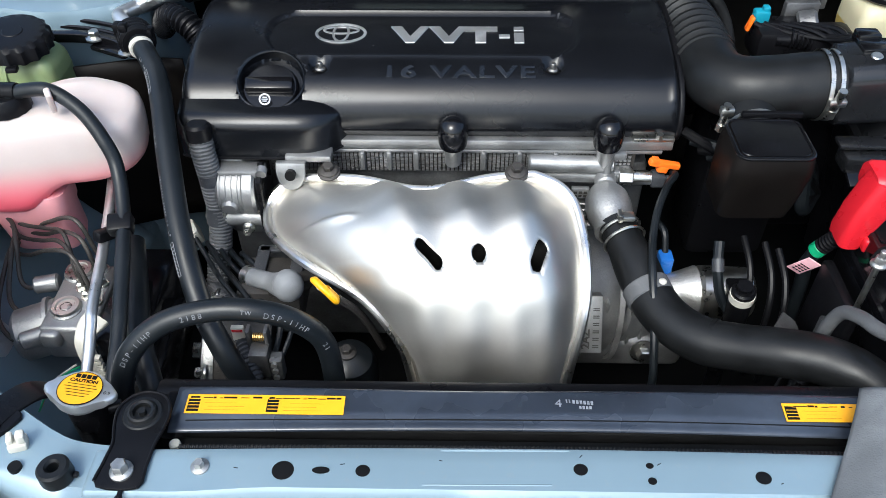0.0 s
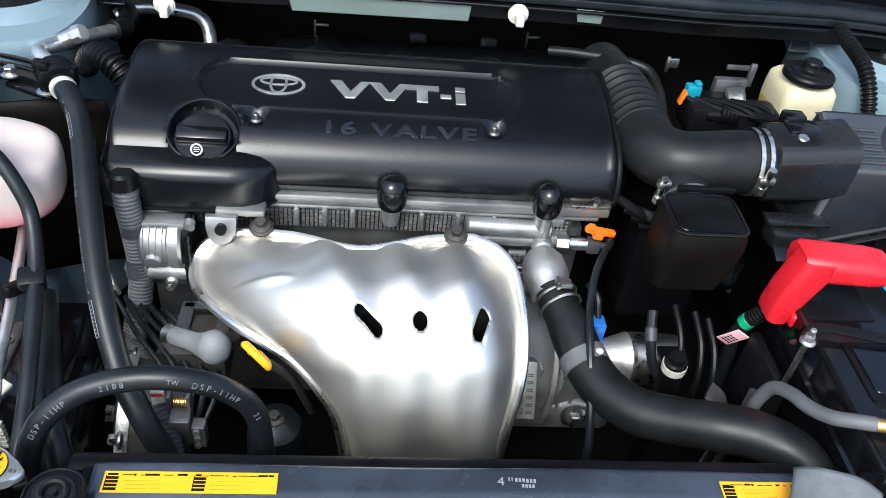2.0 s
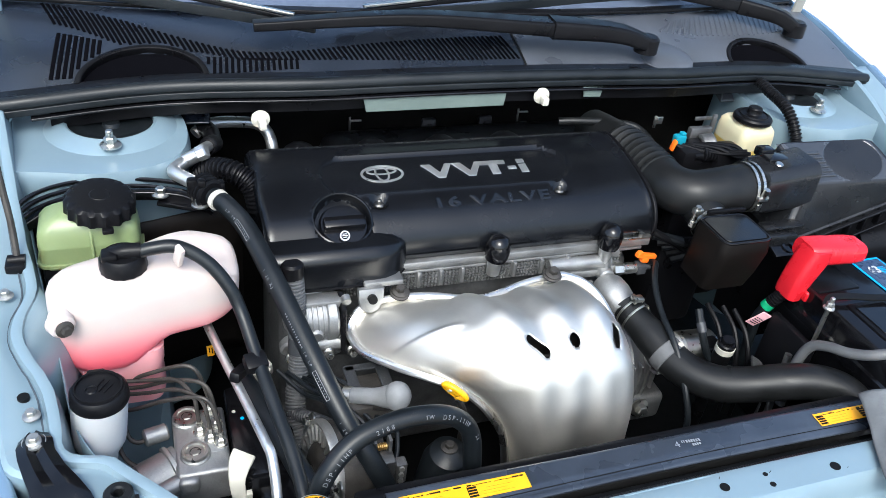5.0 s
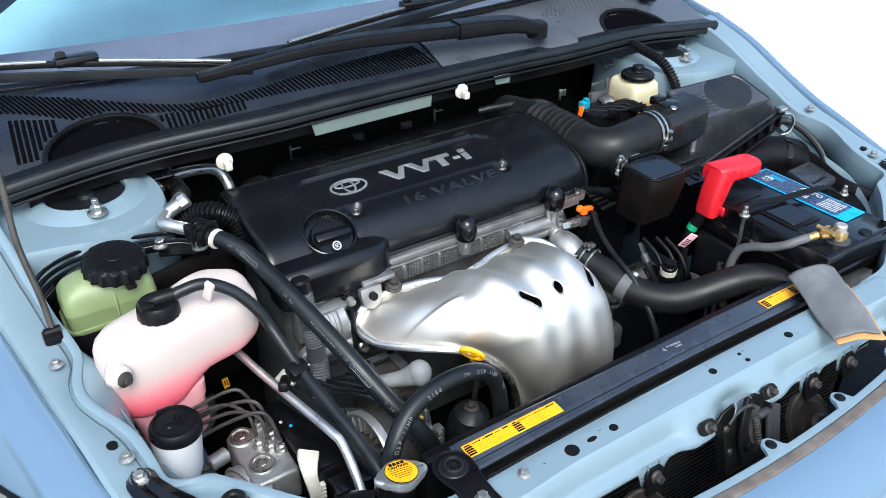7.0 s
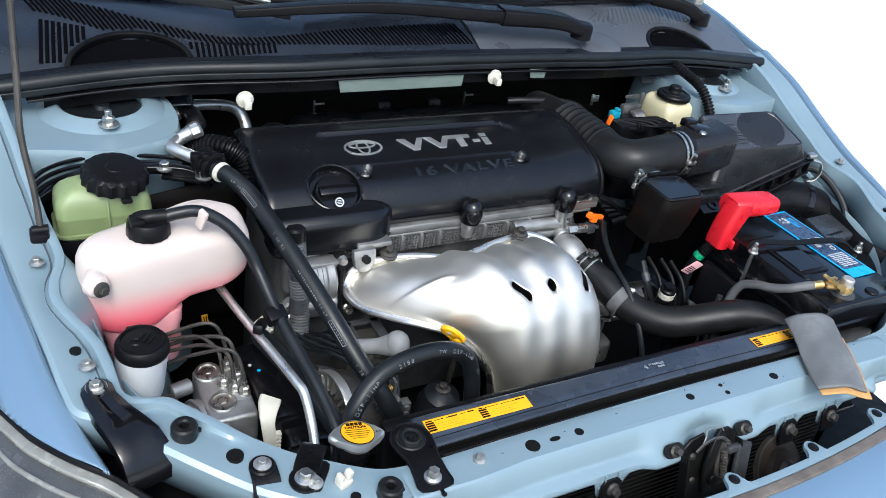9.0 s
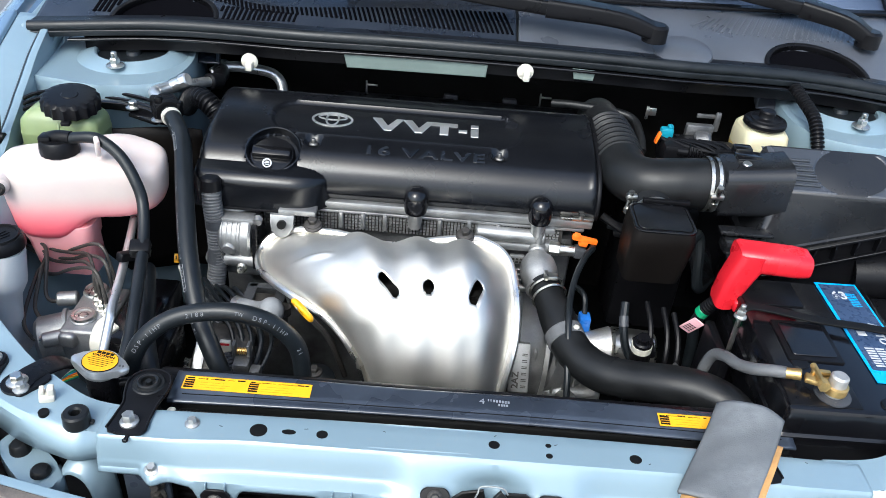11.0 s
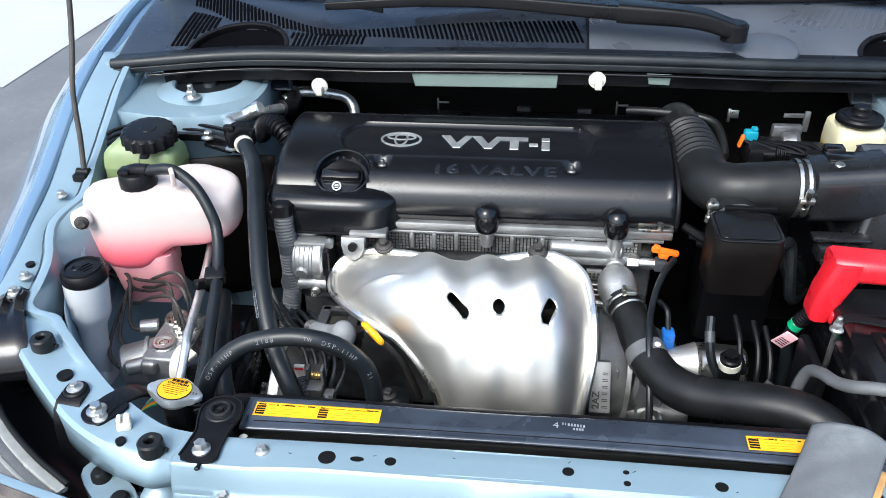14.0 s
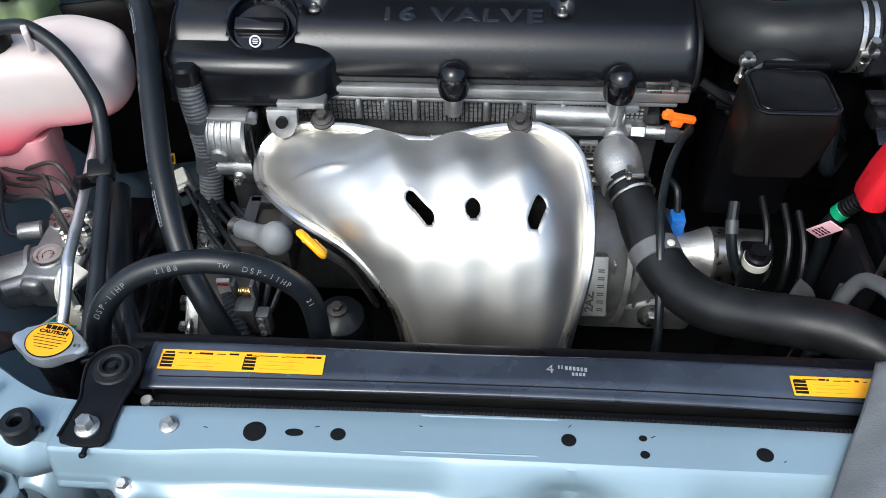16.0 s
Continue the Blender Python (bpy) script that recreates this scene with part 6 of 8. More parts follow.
single("inner_wing_panel", grid(24, 16, lambda u, v: (-0.640 + 0.130 * v + 0.010 * math.sin(u * 7) * v, 0.555 + 0.36 * u, 0.735 - 0.165 * v ** 0.8 + 0.012 * math.exp(-((u - 0.42) / 0.06) ** 2) * v)), PAINT, "pale blue inner wing panel under the coolant tank", "inner panel", solid=0.0015)
single("chassis_rail", box((-0.56, 0.80, 0.50), (0.10, 0.56, 0.16), 0.012, 2), PAINT, "pale blue box-section chassis rail low in the bay", "chassis rail")
part("lettering_bars", moved(join(*[box((0.006 * k, 0, 0), (0.004, 0.008, 0.0004), 0) for k in range(3)]), pose(-0.428, 0.672, 0.7055, 0, 0, 60)), GREY_PLASTIC, abs_u)

wc = thing("white_connector", (-0.45, 0.60, 0.66), "white plastic connector lever on the loom", "connector")
part("lever", sweep(spline([(-0.447, 0.600, 0.665), (-0.450, 0.598, 0.69), (-0.452, 0.603, 0.712), (-0.448, 0.616, 0.722), (-0.442, 0.628, 0.724)], 6), rrect(0, 0, 0.019, 0.006, 0.002), scale=lambda s: 0.8 + 0.5 * sstep(0.4, 0.9, s)), WHITE, wc)
part("teeth", join(*[box((-0.441, 0.598, 0.668 + 0.006 * k), (0.006, 0.006, 0.003), 0) for k in range(6)]), WHITE, wc)
for k, m in enumerate((GREEN, YELLOW_PLASTIC, ORANGE, TEAL, GREEN, WHITE)):
    single("loom_wire", tube([(-0.450 - 0.003 * k, 0.598, 0.672 + 0.003 * k), (-0.47, 0.585 + 0.002 * k, 0.675 + 0.002 * k), (-0.492, 0.575 + 0.003 * k, 0.668), (-0.51, 0.575, 0.64)], 0.0011, 6, 6), m, "thin coloured wire to the white connector", "wire", "loom wires")

# ---- rail fittings ----
for x, y, z in ((-0.555, 0.535, 0.7955), (-0.3895, 0.4235, 0.7715), (0.555, 0.535, 0.7955)):
    b = thing("rubber_buffer", (x, y, z), "round black rubber buffer with a centre hole", "rubber buffer", "rubber buffers")
    part("buffer_ring", lathe([(0.0045, 0.003), (0.0045, 0.014), (0.0060, 0.0160), (0.0105, 0.0158), (0.0122, 0.0138), (0.0128, 0.003), (0.012, 0.0), (0, 0.0)], (x, y, z), n=30), RUBBER_MATT, b)
    part("pull_tab", box((x + 0.0135, y + 0.001, z + 0.003), (0.005, 0.005, 0.004), 0.0015), RUBBER_MATT, b)
for sx in (-1, 1):
    br = thing("wing_brace", (sx * 0.60, 0.56, 0.76), "black plastic corner brace bolted to the rail", "brace", "corner braces")
    part("brace_arm", loft([[(sx * (cx + dx), y + dy, z + dz) for dx, dy, dz in ((-w, w * 0.28, 0), (-w * 0.45, w * 0.12, 0.0045), (0, 0, 0.0005), (w * 0.45, -w * 0.12, 0.0045), (w, -w * 0.28, 0), (w, -w * 0.28, -0.014), (-w, w * 0.28, -0.014))] for cx, y, z, w in ((0.6235, 0.612, 0.815, 0.006), (0.623, 0.608, 0.8155, 0.012), (0.622, 0.600, 0.816, 0.0145), (0.620, 0.588, 0.815, 0.0145), (0.613, 0.570, 0.8135, 0.0160), (0.604, 0.552, 0.8115, 0.0185), (0.597, 0.537, 0.8085, 0.0205), (0.591, 0.522, 0.800, 0.0215), (0.587, 0.510, 0.782, 0.0220))]), BLACK_GLOSS, br, smooth=50)
    part("brace_bolt", join(lathe([(0, 0.001), (0.010, 0.0), (0.010, 0.002), (0, 0.002)], (sx * 0.622, 0.600, 0.817), n=22), bolt((sx * 0.622, 0.600, 0.8185), r=0.005, h=0.005, flange=1.4)), ZINC, br)
    lb = thing("lamp_bracket", (sx * 0.49, 0.50, 0.75), "black plastic lamp bracket bolted to the support", "bracket", "lamp brackets")
    part("bracket_plate", loft([[(sx * x + dx * w, y + dy, z + dz) for dx, dy, dz in ((-1, 0, 0), (1, 0, 0), (1, 0.004, -0.005), (-1, 0.004, -0.005))] for x, y, z, w in ((0.495, 0.490, 0.7868, 0.0100), (0.495, 0.480, 0.7872, 0.0128), (0.4955, 0.469, 0.7862, 0.0130), (0.496, 0.461, 0.7790, 0.0135), (0.4965, 0.456, 0.7650, 0.0140), (0.497, 0.453, 0.735, 0.0145))]), BLACK, lb, smooth=50)
    part("bracket_head", cyl((sx * 0.495, 0.484, 0.779), (sx * 0.495, 0.484, 0.7895), 0.0132, 0.0125, 26, 0.0015), BLACK, lb)
    part("bracket_screw", join(lathe([(0, 0.0), (0.0085, 0.0), (0.0085, 0.0015), (0.005, 0.003), (0, 0.003)], (sx * 0.495, 0.484, 0.7892), n=20), bolt((sx * 0.495, 0.484, 0.7905), r=0.004, h=0.004, flange=1.2)), ZINC, lb)
cc = thing("cable_clip", (-0.415, 0.478, 0.75), "cream plastic cable clip on the support", "clip")
part("clip_body", moved(join(box((0, 0, 0.006), (0.018, 0.016, 0.012), 0.003), box((0.004, 0, 0.016), (0.008, 0.010, 0.014), 0.002), box((-0.006, 0.002, 0.012), (0.006, 0.012, 0.012), 0.002)), pose(-0.428, 0.4475, 0.7755, 6, 8, 20) @ Matrix.Scale(0.8, 4)), WHITE, cc)
rod = thing("prop_rod", (-0.646, 0.834, 0.85), "dark thin steel bonnet prop rod", "prop rod")
part("rod", tube([(-0.647, 0.832, 0.852), (-0.648, 0.846, 0.892), (-0.653, 0.868, 0.954), (-0.649, 0.888, 1.01), (-0.645, 0.908, 1.08), (-0.635, 0.94, 1.25), (-0.615, 0.98, 1.42)], 0.0036, 10, 8), IRON, rod)
part("pivot_bracket", join(box((-0.649, 0.83, 0.848), (0.02, 0.022, 0.012), 0.003), cyl((-0.656, 0.832, 0.853), (-0.639, 0.832, 0.853), 0.006, n=14)), BLACK, rod)

# ---- radiator top, front bracket, labels ----
rad = thing("radiator", (0, 0.49, 0.45), "black radiator with a top cover, yellow labels and silver cap", "radiator")


def plate_point(u, v):
    x = -0.323 + 0.642 * u
    bow = math.sin(math.pi * u)
    y = 0.4735 + 0.006 * bow + (0.0445 - 0.006 * bow) * v
    z = 0.7590 + 0.0020 * sstep(0.14, 0.40, v) - 0.003 * sstep(0.93, 1.0, v) + 0.0012 * math.sin(x * 19) * v - 0.0015 * sstep(0.06, 0.0, v)
    return (x, y, z)


part("top_plate", grid(80, 24, plate_point), PLATE, rad, solid=0.0025)
part("fold_line", sweep([Vector(plate_point(0.02 + 0.96 * x / 60, 0.22)) + Vector((0, 0, 0.0016)) for x in range(61)], rrect(0, 0, 0.0009, 0.0008, 0.0003, 2)), INK, rad)
part("front_channel", sweep([(x / 100 - 0.322, 0.4655, 0.7460) for x in range(0, 65, 2)], rrect(0, 0, 0.020, 0.006, 0.001)), INK, rad)
part("ribbed_cord", corrugated([(-0.31, 0.4600, 0.7580), (0.0, 0.4620, 0.7580), (0.31, 0.4600, 0.7580)], 0.0026, 0.0034, 0.25, 8), RUBBER_MATT, rad, "ribbed black sealing cord")
part("end_grommet", cyl((-0.316, 0.4655, 0.742), (-0.316, 0.4655, 0.7560), 0.0046, 0.0046, 14, 0.001), WHITE, rad, "pale end grommet")
part("end_cap", box((-0.327, 0.496, 0.751), (0.012, 0.04, 0.016), 0.003), BLACK, rad)
part("core", box((0.0, 0.497, 0.60), (0.64, 0.03, 0.30), 0.004), FIN, rad)


def caution_label(x0, x1, y0, y1, panels):
    m = plane_frame((x0, y0, 0.7626), (1, 0, 0), (0, 1, 0.03))
    w, hh = x1 - x0, y1 - y0
    lab = part("label", moved(box((w / 2, hh / 2, 0.0002), (w, hh, 0.0004), 0), m), YELLOW, rad, "yellow caution label with black print")
    rows = []
    for p in range(panels):
        px, pw = w * p / panels, w / panels
        # pictogram column and a broken header line
        rows += [(px + 0.0015, hh * 0.10 + 0.0032 * k, 0.0098, 0.0024) for k in range(4)] + [(px + 0.0015, hh * 0.10, 0.0007, 0.0128)]
        x = px + 0.0025
        while x < px + pw - 0.004:
            q = random.uniform(0.002, 0.012)
            rows.append((x, hh - 0.0034 - random.uniform(0, 0.0006), min(q, px + pw - 0.002 - x), random.choice((0.0008, 0.0018))))
            x += q + random.choice((0.0006, 0.003))
        for r in range(3):
            rows.append((px + 0.0145 + random.uniform(0, 0.006), hh * 0.18 + 0.0034 * r, random.uniform(0.4, 0.6) * pw, 0.00016))
    part("print", bars(m, rows), INK, lab)


caution_label(-0.313, -0.181, 0.4895, 0.5080, 2)
caution_label(0.181, 0.300, 0.4885, 0.5060, 2)
m4 = plane_frame((-0.0065, 0.499, 0.7630), (1, 0, 0), (0, 1, 0.03))
part("stamped_figure", letters("4", 0.0105, m4 @ pose(0.0, 0.001, 0.0), 0.0001, 1.2), INK_FAINT, rad, "worn white stamped figure")
part("stamped_bars", bars(m4, [(0.0095, 0.005, 0.0012, 0.003), (0.0120, 0.005, 0.0012, 0.003)] + [(0.0150 + 0.0030 * k, 0.0042 - 0.0002 * k, 0.0020, 0.0034) for k in range(6)] + [(0.020 + 0.0028 * k, -0.0010, 0.0019, 0.0028) for k in range(4)]), INK_FAINT, rad)

EAR = []
for i in range(48):
    a = 2 * math.pi * i / 48
    r = 0.0195 + 0.0105 * math.exp(-((math.sin(a)) / 0.40) ** 2)
    EAR.append((r * math.cos(a), r * math.sin(a)))
CAPM = Matrix.Translation((-0.3955, 0.4955, 0.7765)) @ Matrix.Rotation(radians(-5), 4, "X") @ Matrix.Rotation(radians(7), 4, "Y") @ Matrix.Rotation(radians(-4), 4, "Z")
cap = part("pressure_cap", prism(EAR, 0.0, 0.0085, 0.003, 3, CAPM), PIPE, rad, "silver eared pressure cap")
part("skirt", moved(lathe([(0.0, -0.0045), (0.0170, -0.0045), (0.0190, 0.001), (0, 0.001)], (0, 0, 0), n=30), CAPM), PIPE, cap)
part("caution_disc", moved(lathe([(0, 0.0), (0.0174, 0.0), (0.0174, 0.0006), (0, 0.0006)], (0, 0, 0.0086), n=36), CAPM), YELLOW, cap, "round yellow caution label")
part("disc_ring", moved(lathe([(0.0170, 0.0), (0.0176, 0.0), (0.0176, 0.0009), (0.0170, 0.0009)], (0, 0, 0.0086), n=36), CAPM), INK, cap)
part("disc_heading", letters("CAUTION", 0.0044, CAPM @ pose(0, 0.0065, 0.0094), 0.0001, 1.15, 0.0002, "CENTER"), INK, cap)
part("disc_bars", moved(join(*[box((0, 0.004 - 0.0030 * k, 0.0003), (0.027 - 0.004 * abs(k - 1), 0.0005, 0.0003), 0) for k in range(5)], *[box((-0.0065 + 0.0044 * k, 0.0128, 0.0003), (0.0037, 0.0040, 0.0003), 0) for k in range(4)]), CAPM @ pose(0, 0, 0.0090)), INK, cap)
part("pressure_figures", letters("0.9", 0.0045, CAPM @ pose(0.0195, -0.002, 0.0087), 0.0002, 1.0), GREY_PLASTIC, cap, "stamped pressure figures")
part("filler_neck", join(cyl((-0.396, 0.496, 0.70), (-0.396, 0.496, 0.773), 0.0155, 0.0155, 24), tube([(-0.397, 0.496, 0.755), (-0.385, 0.50, 0.752), (-0.372, 0.505, 0.752)], 0.005, 12)), BLACK, cap)

OUT = [(-0.3580, 0.4150), (-0.3265, 0.4140), (-0.3245, 0.432), (-0.3235, 0.452), (-0.3205, 0.466), (-0.3195, 0.482), (-0.3255, 0.496), (-0.3400, 0.5015), (-0.3540, 0.497), (-0.3620, 0.484), (-0.3600, 0.466), (-0.3565, 0.452), (-0.3585, 0.432)]


def mount_bracket(shift, flip, label):
    mb = thing("radiator_mount_bracket", (flip * -0.341 + shift, 0.45, 0.77), label, "bracket", "radiator mount brackets")
    ring = [(v.x * flip + shift, v.y) for v in spline([(x, y, 0) for x, y in OUT], 3, True)]
    part("bracket_plate", prism(ring[::flip], 0.7715, 0.7745, 0.001, 2), BLACK, mb)
    part("raised_edge", sweep([(x, y, 0.7745) for x, y in ring[3:]], circle(0.0014, 8)), BLACK, mb)
    part("rubber_bush", lathe([(0, 0.0045), (0.0030, 0.0045), (0.0034, 0.0005), (0.0068, 0.0005), (0.0074, 0.0042), (0.0095, 0.0050), (0.0112, 0.0042), (0.0122, 0.0015), (0.0150, 0.0015), (0.0165, 0.0)], (flip * -0.341 + shift, 0.4805, 0.7742), n=32), RUBBER_MATT, mb)
    part("bracket_bolt", bolt((flip * -0.3415 + shift, 0.4275, 0.7745), r=0.0062, h=0.008, flange=1.45), ZINC, mb, "large zinc-plated bolt")
    part("locating_pin", join(box((flip * -0.3385 + shift, 0.4105, 0.7725), (0.004, 0.010, 0.002), 0.0008, 1), cyl((flip * -0.3385 + shift, 0.4070, 0.7718), (flip * -0.3385 + shift, 0.4070, 0.7725), 0.003, n=12)), BLACK, mb)


mount_bracket(0.0, 1, "black steel radiator mount bracket with a rubber bush")
mount_bracket(-0.078, -1, "black steel radiator mount bracket half under the felt")

# the folded felt sheet laid over the beam
felt = thing("felt_sheet", (0.25, 0.45, 0.78), "grey felt sheet with a tan backing, draped over the beam", "felt sheet")
FA, FB, FC, FD = Vector((0.240, 0.507, 0.782)), Vector((0.296, 0.476, 0.794)), Vector((0.233, 0.362, 0.782)), Vector((0.175, 0.389, 0.777))


def felt_point(u, v, lift=0.0, over=0.0):
    a, b = FA.lerp(FB, u), FD.lerp(FC, u)
    p = a.lerp(b, v * (1 + over))
    p.z += 0.010 * max(0.0, math.sin(math.pi * u)) ** 0.8 * (1 - 0.4 * v) + lift + 0.0015 * math.sin(v * 7 + u * 3)
    p.z += 0.0008 * math.sin(u * 11 + v * 8) * math.sin(v * 13 + 1)
    p.x += 0.0010 * math.sin(v * 5)
    return p


part("felt", grid(30, 30, felt_point), CLOTH, felt, solid=0.003)
part("tan_backing", grid(30, 30, lambda u, v: felt_point(0.06 + 1.04 * u, 0.22 + 0.83 * v, -0.0045, 0.0)), TAN, felt, "tan brown backing layer", solid=0.0015)

# ---- front panel, latch, horns, bumper ----
cond = thing("condenser", (0, 0.43, 0.44), "black finned condenser behind the grille", "condenser")
part("core", box((0, 0.437, 0.58), (0.62, 0.014, 0.30), 0.003), FIN, cond)
for k in range(33):
    part("fin", box((0, 0.428, 0.44 + 0.0085 * k), (0.61, 0.004, 0.0032), 0), FIN, cond)
for x in TABS:
    bl = thing("rubber_mount_bolt", (x, 0.389, 0.70), "dark bolt in a black bracket plate under the beam", "bolt", "front mount bolts")
    part("bracket_plate", prism([(-0.012, -0.022), (0.012, -0.022), (0.014, 0.006), (0.009, 0.012), (-0.009, 0.012), (-0.014, 0.006)], 0.0, 0.003, 0.0006, 1, plane_frame((x, 0.3872, 0.7225), (1, 0, 0), (0, 0.25, 1))), BLACK, bl)
    part("bolt_head", bolt((x, 0.3838, 0.7235), (0, -1, 0.25), 0.0056, 0.007, flange=1.45), IRON, bl)
GREASY = mat("greasy_black_steel", (0.009, 0.0088, 0.0085), 0.42, 0.2, 0.5, 60, 0.25, 350, spec=0.22)
lt = thing("bonnet_latch", (0.0, 0.37, 0.70), "greasy black steel bonnet latch", "latch")
LM = plane_frame((0.008, 0.3925, 0.7420), (1, 0, 0), (0, 0.30, 1))
EAR_AT = plane_frame((0.008, 0.3900, 0.7415), (1, 0, 0), (0, 0.66, 0.77))
part("latch_plate", moved(join(prism([(-0.042, -0.075), (0.044, -0.075), (0.044, 0.002), (0.030, 0.012), (0.012, 0.012), (0.008, -0.004), (-0.006, -0.004), (-0.010, 0.014), (-0.030, 0.010), (-0.042, 0.0)], 0, 0.004, 0.001, 1),
                               box((-0.041, -0.038, 0.008), (0.003, 0.070, 0.014), 0.001, 1), box((0.043, -0.038, 0.008), (0.003, 0.070, 0.014), 0.001, 1)), LM), GREASY, lt)
part("claw", moved(join(sweep(spline([(-0.004, -0.060, 0.010), (-0.008, -0.030, 0.012), (-0.004, -0.008, 0.013), (0.004, 0.008, 0.012), (0.010, 0.014, 0.010)], 6), rrect(0, 0, 0.014, 0.005, 0.0015)), cyl((0.0, -0.045, 0.004), (0.0, -0.045, 0.017), 0.008, 0.007, 18, 0.001)), LM), GREASY, lt)
part("pawl", moved(prism([(0.010, -0.060), (0.026, -0.058), (0.030, -0.030), (0.022, -0.004), (0.012, 0.0), (0.008, -0.030)], 0.006, 0.010, 0.001, 1), LM), IRON, lt)
part("return_wire", moved(tube([(-0.020, 0.006, 0.012), (-0.016, 0.016, 0.012), (-0.013, 0.022, 0.010), (0.006, 0.022, 0.010), (0.012, 0.016, 0.011)], 0.0008, 6, 5), LM), ZINC, lt, "bright return wire")
part("release_bar", moved(sweep(spline([(-0.030, 0.0, 0.013), (-0.014, 0.010, 0.014), (0.006, 0.010, 0.014), (0.022, -0.001, 0.013)], 5), rrect(0, 0, 0.004, 0.0016, 0.0005, 2)), LM), STEEL_DULL, lt, "worn steel release bar")
part("lever", moved(join(box((0.047, -0.045, 0.012), (0.024, 0.070, 0.006), 0.003, 2, (0, 0, -4)), box((0.040, -0.014, 0.010), (0.034, 0.010, 0.008), 0.003)), LM), GREY_PLASTIC, lt, "grey plastic lever")
for x in (-0.055, 0.055):
    part("mount_ear", moved(prism(rrect(x, 0.004, 0.028, 0.016, 0.0075, 5), 0.0005, 0.0035, 0.0008, 1), EAR_AT), GREASY, lt)
    part("latch_bolt", moved(bolt((x, 0.003, 0.0035), r=0.0048, h=0.007, flange=1.5), EAR_AT), IRON, lt)
for x, y in ((-0.026, -0.012), (0.032, -0.012), (-0.022, -0.045)):
    part("rivet", moved(lathe([(0, 0.003), (0.003, 0.0025), (0.0045, 0.0), (0, 0)], (x, y, 0.004), n=12), LM), IRON, lt)
part("spring", moved(corrugated([(0.016, -0.010, 0.012), (0.020, -0.050, 0.012)], 0.004, 0.004, 0.4, 10), LM), IRON, lt)
for x in (-0.16, 0.135):
    hn = thing("horn", (x, 0.36, 0.66), "round dull black horn behind the grille", "horn", "horns")
    part("horn_disc", lathe([(0, 0.020), (0.012, 0.020), (0.016, 0.014), (0.028, 0.012), (0.030, 0.004), (0.042, 0.002), (0.043, -0.004), (0.03, -0.014), (0, -0.016)], (x, 0.365, 0.672), (0.1, -0.8, 0.6), 32), RUST, hn)
    part("horn_ring", lathe([(0.041, -0.003), (0.0445, -0.003), (0.0445, 0.003), (0.041, 0.003)], (x, 0.365, 0.672), (0.1, -0.8, 0.6), 32), IRON, hn)


def bumper_y(x):
    return 0.312 + 0.27 * x * x


bp = thing("front_bumper", (0, 0.3, 0.5), "pale blue front bumper cover with a dusty edge", "bumper")
BXS = [-0.56 + 1.12 * i / 56 for i in range(57)]
part("cover_skin", loft([[(x, bumper_y(x) + dy, z) for dy, z in ((-0.006, 0.748), (-0.016, 0.748), (-0.045, 0.735), (-0.085, 0.70), (-0.11, 0.62), (-0.118, 0.5), (-0.105, 0.5), (-0.09, 0.64), (-0.04, 0.715))] for x in BXS]), FENDER, bp, smooth=60)
part("dusty_edge", sweep([(x, bumper_y(x) - 0.006, 0.7495) for x in BXS], rrect(0, 0, 0.012, 0.005, 0.0015)), mat("dusty_edge_strip", (0.12, 0.10, 0.085), 0.6, 0, 0.45, 60, 0.3, 500), bp, "brown dusty edge strip")
part("retainer", sweep([(x, bumper_y(x) + 0.006, 0.747) for x in BXS], rrect(0, 0, 0.010, 0.006, 0.0015)), PAINT, bp)
def grille_point(x, s, out):
    return Vector((x, bumper_y(x) - 0.0835 - 0.025 * s - out, 0.7005 - 0.08 * s + out * 0.3))


part("grille_plate", grid(30, 8, lambda u, v: grille_point(0.03 + 0.27 * u, v, 0.0015)), mat("tan_grille_plastic", (0.22, 0.19, 0.15), 0.45, 0, 0.2, 60), bp, "tan honeycomb grille insert", solid=0.002)
holes = []
for r in range(6):
    for c in range(22):
        x, q = 0.037 + 0.0122 * c + 0.0061 * (r % 2), 0.07 + 0.16 * r
        a, b = grille_point(x - 0.004, q, 0.003), grille_point(x + 0.004, q, 0.003)
        holes.append(moved(lathe([(0, 0.0006), (1, 0.0006), (1, 0)], (0, 0, 0), n=6), plane_frame(grille_point(x, q, 0.0028), (b - a).normalized(), grille_point(x, q - 0.05, 0.003) - grille_point(x, q + 0.05, 0.003)) @ Matrix.Diagonal((0.0046, 0.0048, 1, 1))))
part("honeycomb", join(*holes), INK, bp)
for x in (-0.240, -0.013, 0.12, 0.255):
    by = bumper_y(x)
    tab = part("fixing_tab", prism([(v.x, v.y) for v in spline([(x - 0.026, by + 0.004, 0), (x - 0.013, by + 0.012, 0), (x - 0.010, by + 0.024, 0), (x, by + 0.030, 0), (x + 0.010, by + 0.024, 0), (x + 0.013, by + 0.012, 0), (x + 0.026, by + 0.004, 0)], 4)], 0.7455, 0.7505, 0.0012, 2), PAINT, bp, "pale blue fixing tab")
    part("push_clip", lathe([(0, 0.002), (0.005, 0.002), (0.0065, 0.001), (0.0065, 0.0), (0, 0.0)], (x, by + 0.019, 0.7507), n=18), BLACK, tab, "black push clip")
single("round_plug", lathe([(0, 0.004), (0.009, 0.0038), (0.0102, 0.002), (0.0102, -0.03), (0, -0.03)], (-0.274, 0.366, 0.718), n=24), CREAM_METAL, "dull grey round plug behind the bumper", "plug")
